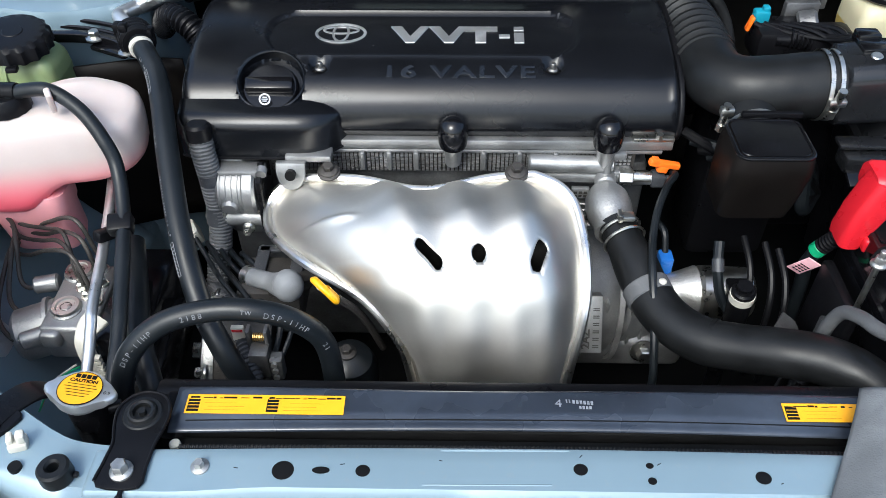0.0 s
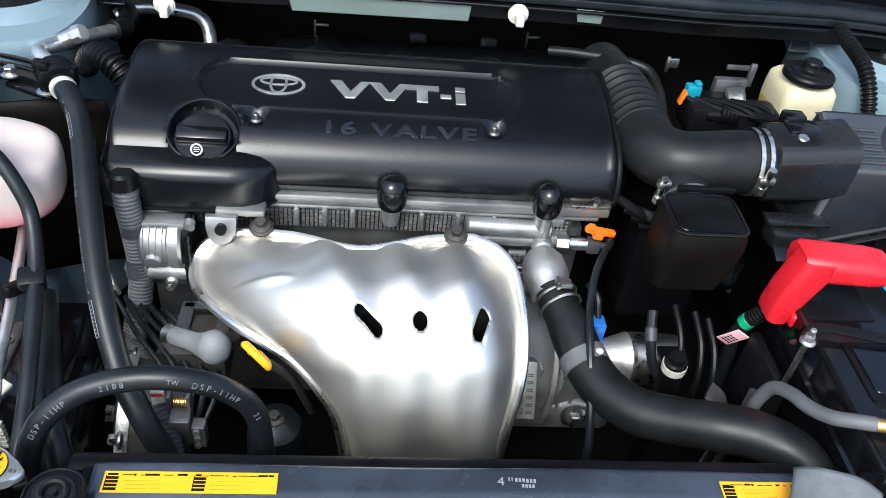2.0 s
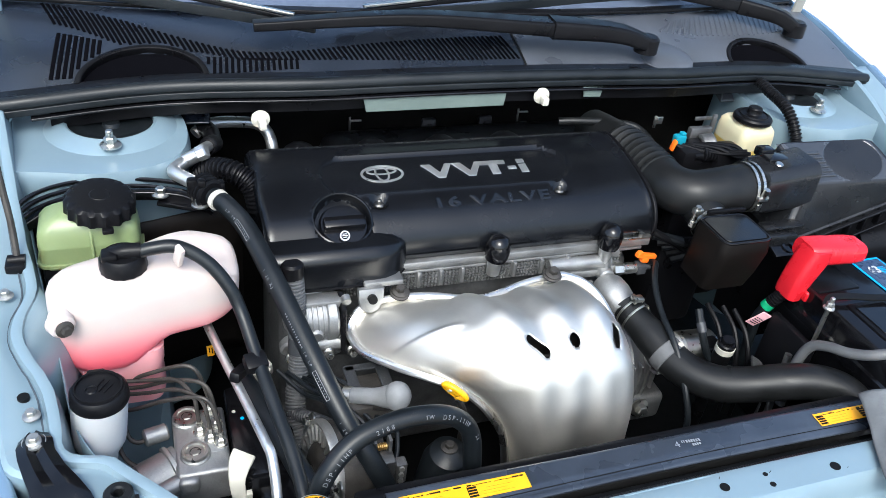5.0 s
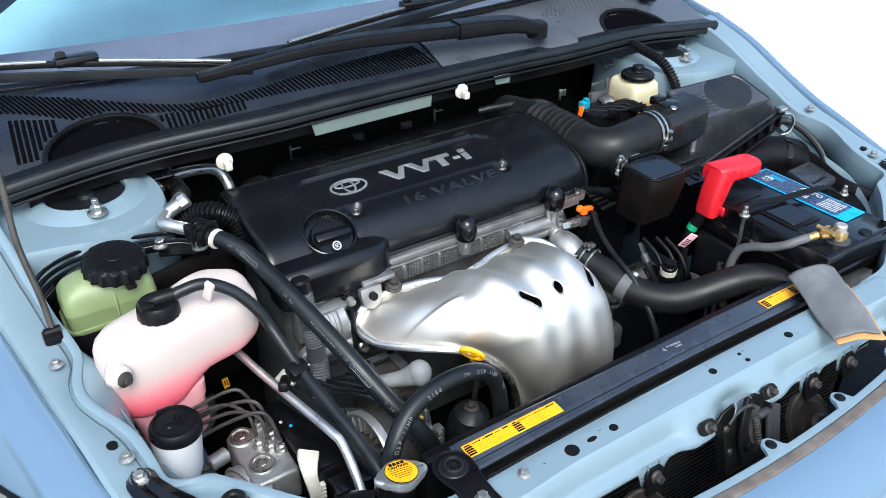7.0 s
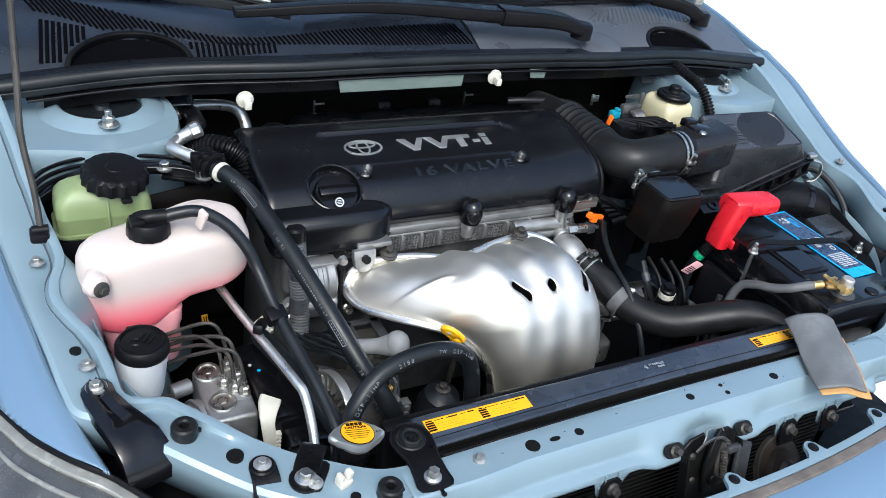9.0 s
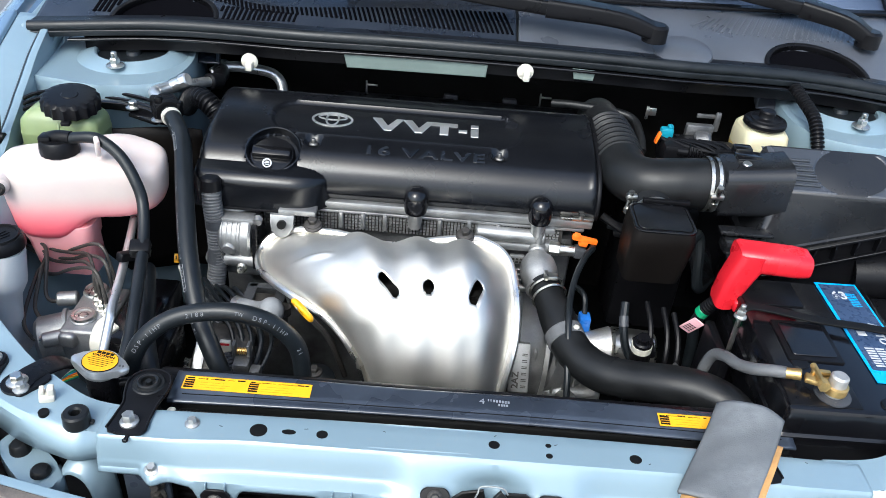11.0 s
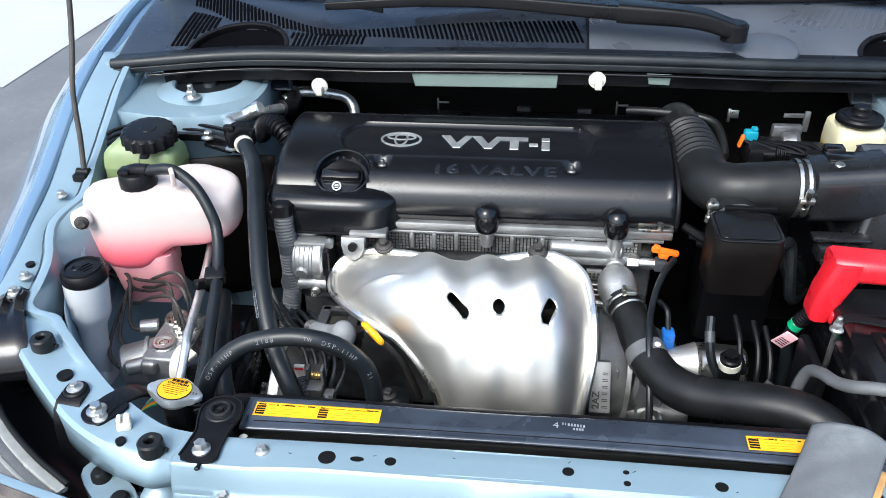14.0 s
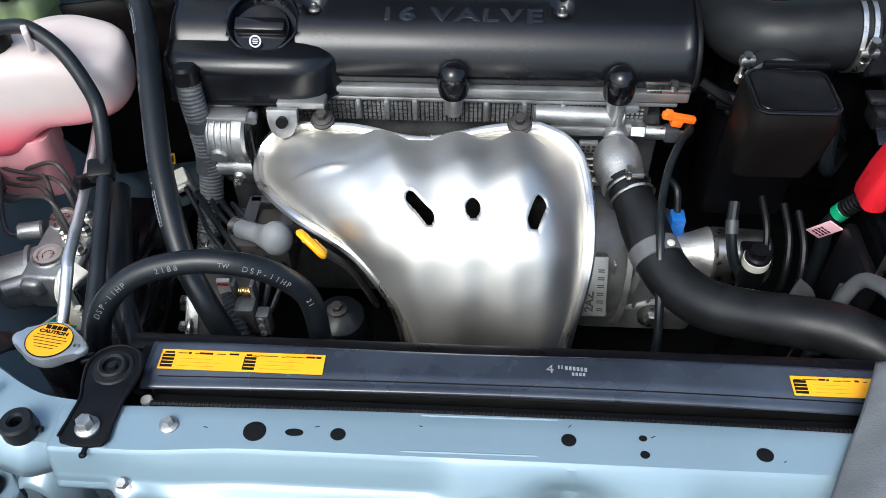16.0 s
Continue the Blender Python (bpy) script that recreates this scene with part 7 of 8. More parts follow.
for sx in (-1, 1):
    hl = thing("headlamp", (sx * 0.60, 0.48, 0.70), "hazy headlamp lens with an orange indicator", "headlamp", "headlamps")
    INN = LAMP_EDGE + [(0.57, 0.462, 0.765), (0.52, 0.425, 0.752), (0.47, 0.398, 0.742)]
    INN = spline([(sx * (x + 0.0040), y - 0.0050, z - 0.003) for x, y, z in INN], 6)

    def lamp(u, v):
        k = u * (len(INN) - 1)
        i = min(int(k), len(INN) - 2)
        p = INN[i].lerp(INN[i + 1], k - i)
        d = Vector((sx * 0.62, -0.78, 0))
        wdt = 0.060 + 0.091 * sstep(0.0, 0.4, u) * (1 - 0.5 * sstep(0.6, 1.0, u))
        return p + d * (wdt * v) + Vector((0, 0, -0.01 * v - 0.12 * v * v))

    part("lens", grid(40, 16, lamp), LENS, hl, solid=0.003)
    part("lens_rim", sweep([lamp(i / 40, 0) + Vector((0, 0, 0.002)) for i in range(41)], rrect(0, 0, 0.011, 0.006, 0.002)), RIM, hl, "pale lens rim")
    part("inner_bead", sweep([lamp(i / 40, 0.14) + Vector((0, 0, 0.002)) for i in range(2, 41)], rrect(0, 0, 0.004, 0.004, 0.001, 2)), RIM, hl, "pale bead inside the lens")
    part("side_rim", sweep([lamp(0, i / 12) + Vector((0, 0, 0.002)) for i in range(13)], rrect(0, 0, 0.006, 0.005, 0.0015)), RIM, hl)
    part("rim_gasket", sweep([lamp(i / 40, 0) + Vector((sx * -0.0040, 0.0050, 0.0065)) for i in range(41)], circle(0.0030, 8)), BLACK, hl)
    part("indicator", grid(24, 10, lambda u, v: lamp(0.06 + 0.34 * u, 0.34 + 0.30 * v) + Vector((sx * 0.002, -0.002, 0.003))), AMBER_LENS, hl, "orange indicator lens")
    gap = thing("lamp_gap_panel", (sx * 0.58, 0.52, 0.72), "black plastic panel between lamp and rail", "panel", "lamp gap panels")
    part("gap_sheet", grid(30, 6, lambda u, v: lamp(u, 0) + Vector((sx * -0.045, 0.055, -0.004)) * v + Vector((0, 0, -0.016 - 0.03 * v - 0.02 * math.sin(math.pi * v)))), BLACK, gap, solid=0.003)

# ---- lower engine bay ----
single("undertray", grid(20, 20, lambda u, v: (-0.80 + 1.60 * u, 0.30 + 0.98 * v, 0.40)), INK, "black undertray closing the engine bay", "undertray", solid=0.01)
alt = thing("alternator", (-0.32, 0.66, 0.62), "finned cast aluminium alternator", "alternator")
AAX = Vector((-1, -0.1, 0.15)).normalized()
AM = Matrix.Translation((-0.350, 0.66, 0.635)) @ frame_to(AAX)
part("alternator_body", moved(lathe([(0, -0.06), (0.054, -0.06), (0.058, -0.05), (0.058, 0.0), (0.056, 0.004), (0.054, 0.005)], (0, 0, 0), n=40), AM), IRON, alt)
part("vent_floor", moved(lathe([(0, -0.012), (0.052, -0.012)], (0, 0, 0), n=32), AM), INK, alt)
part("vent_ring", moved(lathe([(0.055, -0.010), (0.055, 0.007), (0.059, 0.008), (0.061, 0.004), (0.060, -0.004)], (0, 0, 0), n=44), AM), ALU, alt)
part("vent_hub", moved(lathe([(0, 0.014), (0.022, 0.014), (0.030, 0.010), (0.034, 0.006), (0.034, -0.010)], (0, 0, 0), n=36), AM), IRON, alt)
for k in range(22):
    a = 2 * math.pi * k / 22
    part("cooling_fin", moved(box((0.047 * math.cos(a), 0.047 * math.sin(a), 0.002), (0.024, 0.0045, 0.010), 0.001, 1, (0, 0, math.degrees(a))), AM), ALU, alt)
part("pulley_nut", moved(lathe([(0, 0), (0.009, 0), (0.009, 0.010), (0, 0.010)], (0, 0, 0.014), n=6), AM), STEEL, alt)
for k in range(3):
    a = 2 * math.pi * k / 3 + 0.5
    part("case_bolt", moved(bolt((0.060 * math.cos(a), 0.060 * math.sin(a), 0.002), r=0.0055, h=0.008), AM), STEEL, alt)
cp = thing("spark_boot", (-0.26, 0.677, 0.70), "grey rubber elbow boot on a plug lead", "boot")
part("boot", join(ball((-0.262, 0.676, 0.722), 0.0165, 20, 1.1), tube([(-0.262, 0.676, 0.722), (-0.276, 0.686, 0.714), (-0.292, 0.697, 0.708), (-0.312, 0.708, 0.703)], 0.0125, 18, 6, scale=lambda s: 1.15 - 0.35 * sstep(0.1, 0.6, s))), mat("light_grey_rubber", (0.20, 0.205, 0.21), 0.6, 0, 0.2, 40, 0.2, 500), cp)
part("ring", cyl((-0.308, 0.706, 0.704), (-0.316, 0.711, 0.702), 0.0105, 0.0105, 16), STEEL, cp)
th = thing("thermostat_housing", (-0.205, 0.66, 0.58), "black domed thermostat hose end", "hose end")
part("dome", lathe([(0, 0.085), (0.010, 0.084), (0.024, 0.074), (0.030, 0.056), (0.031, 0.0), (0, 0)], (-0.205, 0.652, 0.575), (0.05, -0.15, 1), 30), RUBBER, th)
part("top_bolt", bolt((-0.203, 0.640, 0.659), r=0.006, h=0.006), IRON, th)
lm = thing("loom_bracket", (-0.31, 0.71, 0.68), "grey steel bracket plate over the alternator", "bracket")
part("slotted_plate", join(box((-0.302, 0.728, 0.704), (0.014, 0.05, 0.004), 0.001), box((-0.262, 0.728, 0.704), (0.014, 0.05, 0.004), 0.001), box((-0.282, 0.706, 0.704), (0.05, 0.010, 0.004), 0.001), box((-0.282, 0.750, 0.704), (0.05, 0.010, 0.004), 0.001)), GREY_PLASTIC, lm)
part("casting", join(box((-0.29, 0.715, 0.675), (0.07, 0.06, 0.05), 0.008, 2), cyl((-0.265, 0.69, 0.70), (-0.285, 0.695, 0.70), 0.011, n=18), cyl((-0.25, 0.70, 0.70), (-0.25, 0.70, 0.712), 0.008, n=14)), IRON, lm)
pcn = thing("pressure_switch", (-0.28, 0.62, 0.64), "grey valve block with screws and red tag", "valve block")
part("valve_body", join(box((-0.288, 0.622, 0.668), (0.020, 0.020, 0.036), 0.003), box((-0.271, 0.618, 0.664), (0.013, 0.014, 0.030), 0.002)), ALU_DARK, pcn)
for k in range(3):
    part("screw", cyl((-0.272, 0.611, 0.655 + 0.010 * k), (-0.272, 0.608, 0.655 + 0.010 * k), 0.0032, n=12), ZINC, pcn)
part("paper_tag", box((-0.311, 0.638, 0.690), (0.013, 0.005, 0.022), 0.001), WHITE, pcn, "white tag with red print")
part("tag_bar", box((-0.311, 0.6353, 0.697), (0.011, 0.0008, 0.003), 0), RED, pcn)
part("orange_coil", corrugated([(-0.296, 0.634, 0.690), (-0.284, 0.634, 0.690)], 0.004, 0.002, 0.3, 10), BRASS, pcn, "coppery wound coil")
part("coil_frame", join(box((-0.299, 0.634, 0.690), (0.004, 0.012, 0.026), 0.001), box((-0.281, 0.634, 0.690), (0.004, 0.012, 0.026), 0.001)), ALU_DARK, pcn)
single("harness_branch", corrugated([(-0.372, 0.75, 0.645), (-0.34, 0.70, 0.67), (-0.315, 0.65, 0.68), (-0.295, 0.61, 0.665), (-0.285, 0.58, 0.63)], 0.008, 0.0045, 0.16, 12), GREY_PLASTIC, "grey corrugated wiring branch over the alternator", "cable sleeve")
fan = thing("radiator_fan_shroud", (-0.2, 0.53, 0.6), "black radiator fan shroud", "fan shroud")
part("shroud", box((-0.02, 0.527, 0.60), (0.66, 0.02, 0.30), 0.006), BLACK, fan)
part("fan_motor", cyl((-0.15, 0.535, 0.60), (-0.15, 0.575, 0.60), 0.045, 0.04, 28, 0.005), BLACK, fan)
gb = thing("transmission_case", (0.14, 0.74, 0.5), "cast aluminium transmission case with raised casting marks", "transmission")
part("bell_housing", join(box((0.055, 0.715, 0.62), (0.030, 0.07, 0.12), 0.008, 2), cyl((0.05, 0.73, 0.62), (0.10, 0.73, 0.615), 0.085, 0.078, 40, 0.006), cyl((0.10, 0.73, 0.615), (0.16, 0.735, 0.60), 0.070, 0.055, 36, 0.006), box((0.12, 0.69, 0.565), (0.14, 0.05, 0.05), 0.012, 3)), ALU_SOFT, gb)
for k in range(6):
    part("rib", box((0.085 + 0.016 * k, 0.672 + 0.004 * k, 0.62), (0.004, 0.03, 0.09 - 0.008 * k), 0.0015, 1), ALU_SOFT, gb)
part("flange_ring", lathe([(0.084, -0.003), (0.088, -0.003), (0.088, 0.003), (0.084, 0.003)], (0.098, 0.73, 0.615), (1, 0, -0.05), 40), ALU, gb)
PADM = plane_frame((0.0725, 0.6125, 0.6335), (0, 0.55, 0.83), (-1, 0, 0))
pad = part("number_pad", moved(box((0.031, 0.0115, -0.010), (0.066, 0.027, 0.020), 0.0015), PADM), ALU_SOFT, gb, "machined pad with stamped marks")
part("stamped_letters", letters("2AZ", 0.0125, PADM @ pose(0.003, 0.0125, 0.0002), 0.0004, 1.0, 0.0003), IRON, pad)
part("stamped_marks", moved(join(*[box((0.005 + 0.0085 * k + 0.0022 * q, 0.0055, 0.0003), (0.0011, 0.0070, 0.0006), 0) for k in range(6) for q in (0, 1)]), PADM), IRON, pad)
part("case_bolt", bolt((0.055, 0.68, 0.585), (0, -1, 0.2), 0.009, 0.010), STEEL, gb)
part("case_bolt", bolt((0.135, 0.655, 0.585), (0, -1, 0.2), 0.009, 0.010), STEEL, gb)
part("cross_shaft", cyl((0.02, 0.74, 0.712), (0.075, 0.74, 0.712), 0.006, 0.006, 14), STEEL, gb)
gb.location += Vector((0, 0.07, -0.02))
st = thing("starter_motor", (0.18, 0.76, 0.60), "cast aluminium starter motor with a zinc drum", "starter motor")
part("nose_cone", loft([[(0.148 + 0.035 * k, 0.745 + r * math.cos(a), 0.648 + r * math.sin(a)) for a in [2 * math.pi * i / 20 for i in range(20)]] for k, r in ((0, 0.018), (0.5, 0.024), (1, 0.03))]), ALU, st)
for a in range(200, 330, 22):
    part("nose_rib", box((0.165, 0.745 + 0.026 * math.cos(radians(a)), 0.648 + 0.026 * math.sin(radians(a))), (0.034, 0.004, 0.008), 0.001, 1, (a, 0, 0)), ALU, st)
part("drum", cyl((0.183, 0.745, 0.648), (0.245, 0.745, 0.645), 0.030, 0.030, 32, 0.004), STEEL, st)
part("solenoid_cap", box((0.225, 0.725, 0.67), (0.03, 0.03, 0.014), 0.004), BLACK, st)
bc = thing("blue_connector", (0.15, 0.78, 0.66), "small bright blue plug on a lead", "connector")
part("plug", box((0.150, 0.770, 0.668), (0.016, 0.02, 0.028), 0.003), BLUE, bc)
part("lead", tube([(0.150, 0.775, 0.68), (0.148, 0.79, 0.70), (0.14, 0.81, 0.70)], 0.004, 8), RUBBER, bc)
wp = thing("selector_plug", (0.208, 0.684, 0.66), "black cable end with a white band", "cable end")
part("plug", join(cyl((0.212, 0.690, 0.66), (0.208, 0.683, 0.716), 0.0125, 0.0125, 22, 0.002), cyl((0.208, 0.683, 0.716), (0.2075, 0.682, 0.722), 0.0085, 0.008, 18)), BLACK, wp)
part("white_band", cyl((0.2088, 0.6845, 0.700), (0.2082, 0.6835, 0.7095), 0.0131, 0.0131, 22), WHITE, wp, "white band with black marks")
part("stem", cyl((0.213, 0.692, 0.52), (0.212, 0.690, 0.66), 0.009, n=14), BLACK, wp)
part("side_loop", tube([(0.19, 0.735, 0.735), (0.188, 0.715, 0.715), (0.193, 0.70, 0.69), (0.205, 0.692, 0.67)], 0.0055, 10), RUBBER, wp)
part("tape", cyl((0.1885, 0.722, 0.722), (0.1885, 0.712, 0.712), 0.0065, n=12), GREY_PLASTIC, wp)
for k, (x, y) in enumerate(((0.226, 0.71), (0.246, 0.70), (0.258, 0.69))):
    single("gearbox_cable", tube([(x, y + 0.05, 0.72), (x + 0.003, y + 0.015, 0.70), (x, y - 0.01, 0.66), (x - 0.006, y - 0.02, 0.58)], 0.0036, 8, 6), BLACK, "black cable dropping past the gearbox", "cable", "gearbox cables")
single("shift_linkage", join(sweep(spline([(0.245, 0.665, 0.69), (0.258, 0.655, 0.68), (0.262, 0.64, 0.65), (0.252, 0.63, 0.60)], 6), rrect(0, 0, 0.026, 0.003, 0.001)), cyl((0.275, 0.64, 0.72), (0.258, 0.615, 0.58), 0.005, n=10)), ALU_DARK, "grey steel linkage strap under the battery cable", "linkage")
yt = thing("yellow_tag", (-0.40, 0.79, 0.70), "small yellow tag with black marks on a lead", "tag")
part("tag_sheet", moved(box((0, 0, 0), (0.010, 0.002, 0.014), 0.0005), pose(-0.455, 0.893, 0.636, -30, 10, 20)), YELLOW, yt)
part("tag_mark", moved(join(box((-0.002, -0.0012, 0.001), (0.0016, 0.0004, 0.006), 0), box((0.002, -0.0012, 0.0), (0.0016, 0.0004, 0.008), 0)), pose(-0.455, 0.893, 0.636, -30, 10, 20)), INK, yt)
gc = thing("grey_connector", (-0.395, 0.76, 0.68), "pale grey plug on the engine loom", "connector")
part("plug_shell", moved(join(box((0, 0, 0), (0.024, 0.022, 0.026), 0.003), box((0, -0.012, 0.006), (0.014, 0.006, 0.008), 0.002)), pose(-0.402, 0.795, 0.684, 15, -15, 25)), WHITE, gc)
part("plug_socket", moved(box((0, -0.0112, -0.004), (0.014, 0.002, 0.010), 0.0005), pose(-0.402, 0.795, 0.684, 15, -15, 25)), INK, gc)
for k, (x, y, z, r) in enumerate(((-0.333, 0.790, 0.762, 0.006), (-0.305, 0.785, 0.735, 0.0055), (-0.352, 0.785, 0.730, 0.006), (-0.322, 0.772, 0.716, 0.005), (-0.292, 0.775, 0.712, 0.0055), (-0.365, 0.788, 0.70, 0.0055))):
    single("casing_bolt", bolt((x, y, z), (0, -1, 0.15), r, 0.008, flange=1.4), STEEL, "zinc-plated bolt in the timing case", "bolt", "timing case bolts")
tn = thing("chain_tensioner", (-0.34, 0.80, 0.74), "ribbed cast aluminium chain tensioner housing", "housing")
part("housing_block", join(lathe([(0, 0), (0.026, 0), (0.029, 0.003), (0.029, 0.028), (0.031, 0.030), (0.031, 0.040), (0.028, 0.043), (0, 0.043)], (-0.352, 0.800, 0.752), (1, 0, 0), 30), cyl((-0.350, 0.784, 0.722), (-0.300, 0.784, 0.722), 0.0105, 0.0105, 18, 0.002),
                             box((-0.325, 0.797, 0.778), (0.052, 0.022, 0.010), 0.003), cyl((-0.338, 0.776, 0.746), (-0.338, 0.768, 0.745), 0.010, 0.009, 18, 0.002)), ALU_SOFT, tn)
part("side_plate", prism([(0.770, 0.716), (0.800, 0.706), (0.820, 0.72), (0.824, 0.775), (0.800, 0.786), (0.776, 0.776)], 0, 0.007, 0.0015, 1, Matrix(((0, 0, 1, -0.307), (1, 0, 0, 0), (0, 1, 0, 0), (0, 0, 0, 1)))), BLACK, tn, "black side plate")
for k in range(4):
    part("housing_rib", lathe([(0.0285, 0), (0.0305, 0.0008), (0.0305, 0.0022), (0.0285, 0.003)], (-0.349 + 0.0065 * k, 0.800, 0.752), (1, 0, 0), 28), ALU_SOFT, tn)
for k in range(5):
    single("engine_lead", tube([(-0.385 + 0.012 * k, 0.77, 0.70 - 0.006 * k), (-0.36 + 0.010 * k, 0.735, 0.69 + 0.004 * k), (-0.34 + 0.016 * k, 0.70, 0.705 - 0.006 * k), (-0.31 + 0.012 * k, 0.665, 0.69 - 0.004 * k), (-0.30 + 0.006 * k, 0.62, 0.65)], 0.0028 + 0.0006 * (k % 2), 8, 6), RUBBER, "thin black lead over the alternator", "cable", "engine leads")
tg = thing("warning_tag", (0.19, 0.65, 0.65), "white and orange paper tag on a lead", "tag")
part("paper", moved(box((0, 0, 0), (0.022, 0.002, 0.016), 0.0005), pose(0.176, 0.655, 0.665, 30, 0, 8)), WHITE, tg)
part("orange_band", moved(box((0, -0.0014, 0.0045), (0.0222, 0.0006, 0.006), 0), pose(0.176, 0.655, 0.665, 30, 0, 8)), ORANGE, tg)
# throttle and wiring cluster by the intake
tc = thing("throttle_linkage", (0.30, 0.96, 0.80), "grey metal cable bracket and wiring by the intake", "linkage")
part("drum_casting", join(cyl((0.305, 0.965, 0.860), (0.325, 0.96, 0.868), 0.020, 0.018, 24, 0.003), box((0.31, 0.985, 0.87), (0.04, 0.012, 0.03), 0.003), box((0.335, 0.99, 0.888), (0.008, 0.006, 0.03), 0.002), box((0.322, 1.0, 0.892), (0.03, 0.004, 0.006), 0.001)), ALU_DARK, tc)
part("cable_end", join(cyl((0.27, 0.935, 0.862), (0.33, 0.93, 0.862), 0.007, 0.007, 14), corrugated([(0.285, 0.935, 0.864), (0.315, 0.932, 0.864)], 0.010, 0.005, 0.25, 14)), BLACK, tc)
part("teal_plug", join(box((0.257, 0.962, 0.878), (0.018, 0.014, 0.015), 0.003), box((0.261, 0.962, 0.887), (0.008, 0.010, 0.006), 0.002)), TEAL, tc, "teal plastic plug")
part("orange_seal", box((0.244, 0.955, 0.872), (0.004, 0.010, 0.018), 0.002, 2, (0, 15, 0)), ORANGE, tc)
part("white_clip", join(box((0.233, 1.00, 0.89), (0.004, 0.004, 0.02), 0.001), box((0.24, 1.0, 0.892), (0.012, 0.003, 0.012), 0.001)), STEEL, tc)
for k in range(6):
    part("lead", tube([(0.25 + 0.01 * k, 0.955, 0.872), (0.27 + 0.012 * k, 0.94 - 0.004 * k, 0.868 + 0.003 * k), (0.31 + 0.006 * k, 0.925 - 0.006 * k, 0.872), (0.335, 0.90 - 0.008 * k, 0.885)], 0.0030 if k != 2 else 0.0016, 8, 6), BLACK, tc)
part("harness_block", join(box((0.285, 0.955, 0.852), (0.07, 0.05, 0.04), 0.008), box((0.33, 0.94, 0.85), (0.05, 0.04, 0.05), 0.008)), BLACK, tc)
im = thing("inlet_manifold", (0.0, 1.12, 0.70), "black plastic inlet manifold behind the engine", "inlet manifold")
part("plenum", box((0.0, 1.12, 0.74), (0.52, 0.12, 0.16), 0.03, 3), BLACK, im)
for k in range(4):
    part("runner", tube([(-0.30 + 0.11 * k, 1.03, 0.80), (-0.30 + 0.11 * k, 1.09, 0.81), (-0.30 + 0.11 * k, 1.14, 0.76)], 0.028, 14), BLACK, im)
for x, y, z in ((-0.202, 1.19, 0.812), (0.099, 1.20, 0.81)):
    single("wire_clip", join(box((x, y, z), (0.003, 0.004, 0.03), 0.001), box((x + 0.01, y, z - 0.012), (0.02, 0.004, 0.003), 0.001), box((x + 0.01, y, z + 0.008), (0.018, 0.004, 0.003), 0.001)), STEEL, "bright wire clip on the firewall", "clip", "firewall clips")
for x in (-0.056, 0.048):
    single("firewall_plug", join(box((x, 1.222, 0.79), (0.026, 0.012, 0.026), 0.005), box((x, 1.214, 0.79), (0.010, 0.006, 0.010), 0.002)), GREY_PLASTIC, "grey square plug in the firewall", "plug", "firewall plugs")

# ---- air intake ----
ab = thing("air_cleaner", (0.45, 0.84, 0.70), "black plastic air cleaner box with a dished lid", "air cleaner")


LID_TOP = [Vector(p) for p in ((0.372, 0.806, 0.879), (0.534, 0.786, 0.889), (0.518, 0.857, 0.919), (0.361, 0.877, 0.911))]
LID_FOOT = [Vector(p) for p in ((0.356, 0.791, 0.787), (0.560, 0.785, 0.858), (0.548, 0.880, 0.874), (0.348, 0.900, 0.806))]


def quad_point(q, u, v):
    return q[0].lerp(q[1], u).lerp(q[3].lerp(q[2], u), v)


def quad_ring(q, grow=1.0, drop=0.0, r=0.09):
    """A ring with rounded corners on four given corners, grown about its middle and lowered."""
    return [quad_point(q, 0.5 + x * grow, 0.5 + y * grow) - Vector((0, 0, drop)) for x, y in rrect(0, 0, 1, 1, r, 5)]


def lid_top(u, v):
    p = quad_point(LID_TOP, u, v)
    d = math.hypot((p.x - 0.468) / 0.047, (p.y - 0.831) / 0.036)
    p.z -= 0.017 * max(0.0, 1 - d * d) ** 0.6
    p.z -= 0.004 * sstep(0.05, 0.0, min(u, 1 - u, v, 1 - v))
    return p


def lid_foot(x):
    return LID_FOOT[0].z + (LID_FOOT[1].z - LID_FOOT[0].z) * (x - LID_FOOT[0].x) / (LID_FOOT[1].x - LID_FOOT[0].x)


# The top takes the lightened sky-reflection colour, the skirt and neck stay dark
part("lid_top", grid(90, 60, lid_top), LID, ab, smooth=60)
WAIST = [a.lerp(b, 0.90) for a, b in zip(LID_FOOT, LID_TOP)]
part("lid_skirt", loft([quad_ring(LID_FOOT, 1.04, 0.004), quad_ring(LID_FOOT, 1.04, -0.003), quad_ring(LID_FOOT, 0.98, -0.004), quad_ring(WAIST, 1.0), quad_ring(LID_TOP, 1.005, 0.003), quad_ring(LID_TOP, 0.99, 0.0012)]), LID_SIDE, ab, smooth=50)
for i in range(6):
    part("louvre", sweep([quad_point(LID_TOP, 0.10, 0.16 + 0.105 * i) + Vector((0, 0, 0.001)), quad_point(LID_TOP, 0.33, 0.16 + 0.105 * i) + Vector((0, 0, 0.001))], rrect(0, 0, 0.0046, 0.003, 0.0012, 2)), LID, ab)
part("lower_box", loft([[Vector((p.x * k + 0.46 * (1 - k), p.y * k + 0.845 * (1 - k), z if z else p.z)) for p in quad_ring(LID_FOOT, 0.99, dz)] for k, z, dz in ((0.86, 0.60, 0), (0.93, 0.70, 0), (1.0, 0, 0.034), (1.0, 0, 0.004))]), BLACK, ab)
part("rib_rail", sweep([(0.372, 0.779, lid_foot(0.372) + 0.001), (0.562, 0.777, lid_foot(0.562) + 0.001)], rrect(0, 0, 0.006, 0.004, 0.001)), BLACK_GLOSS, ab)
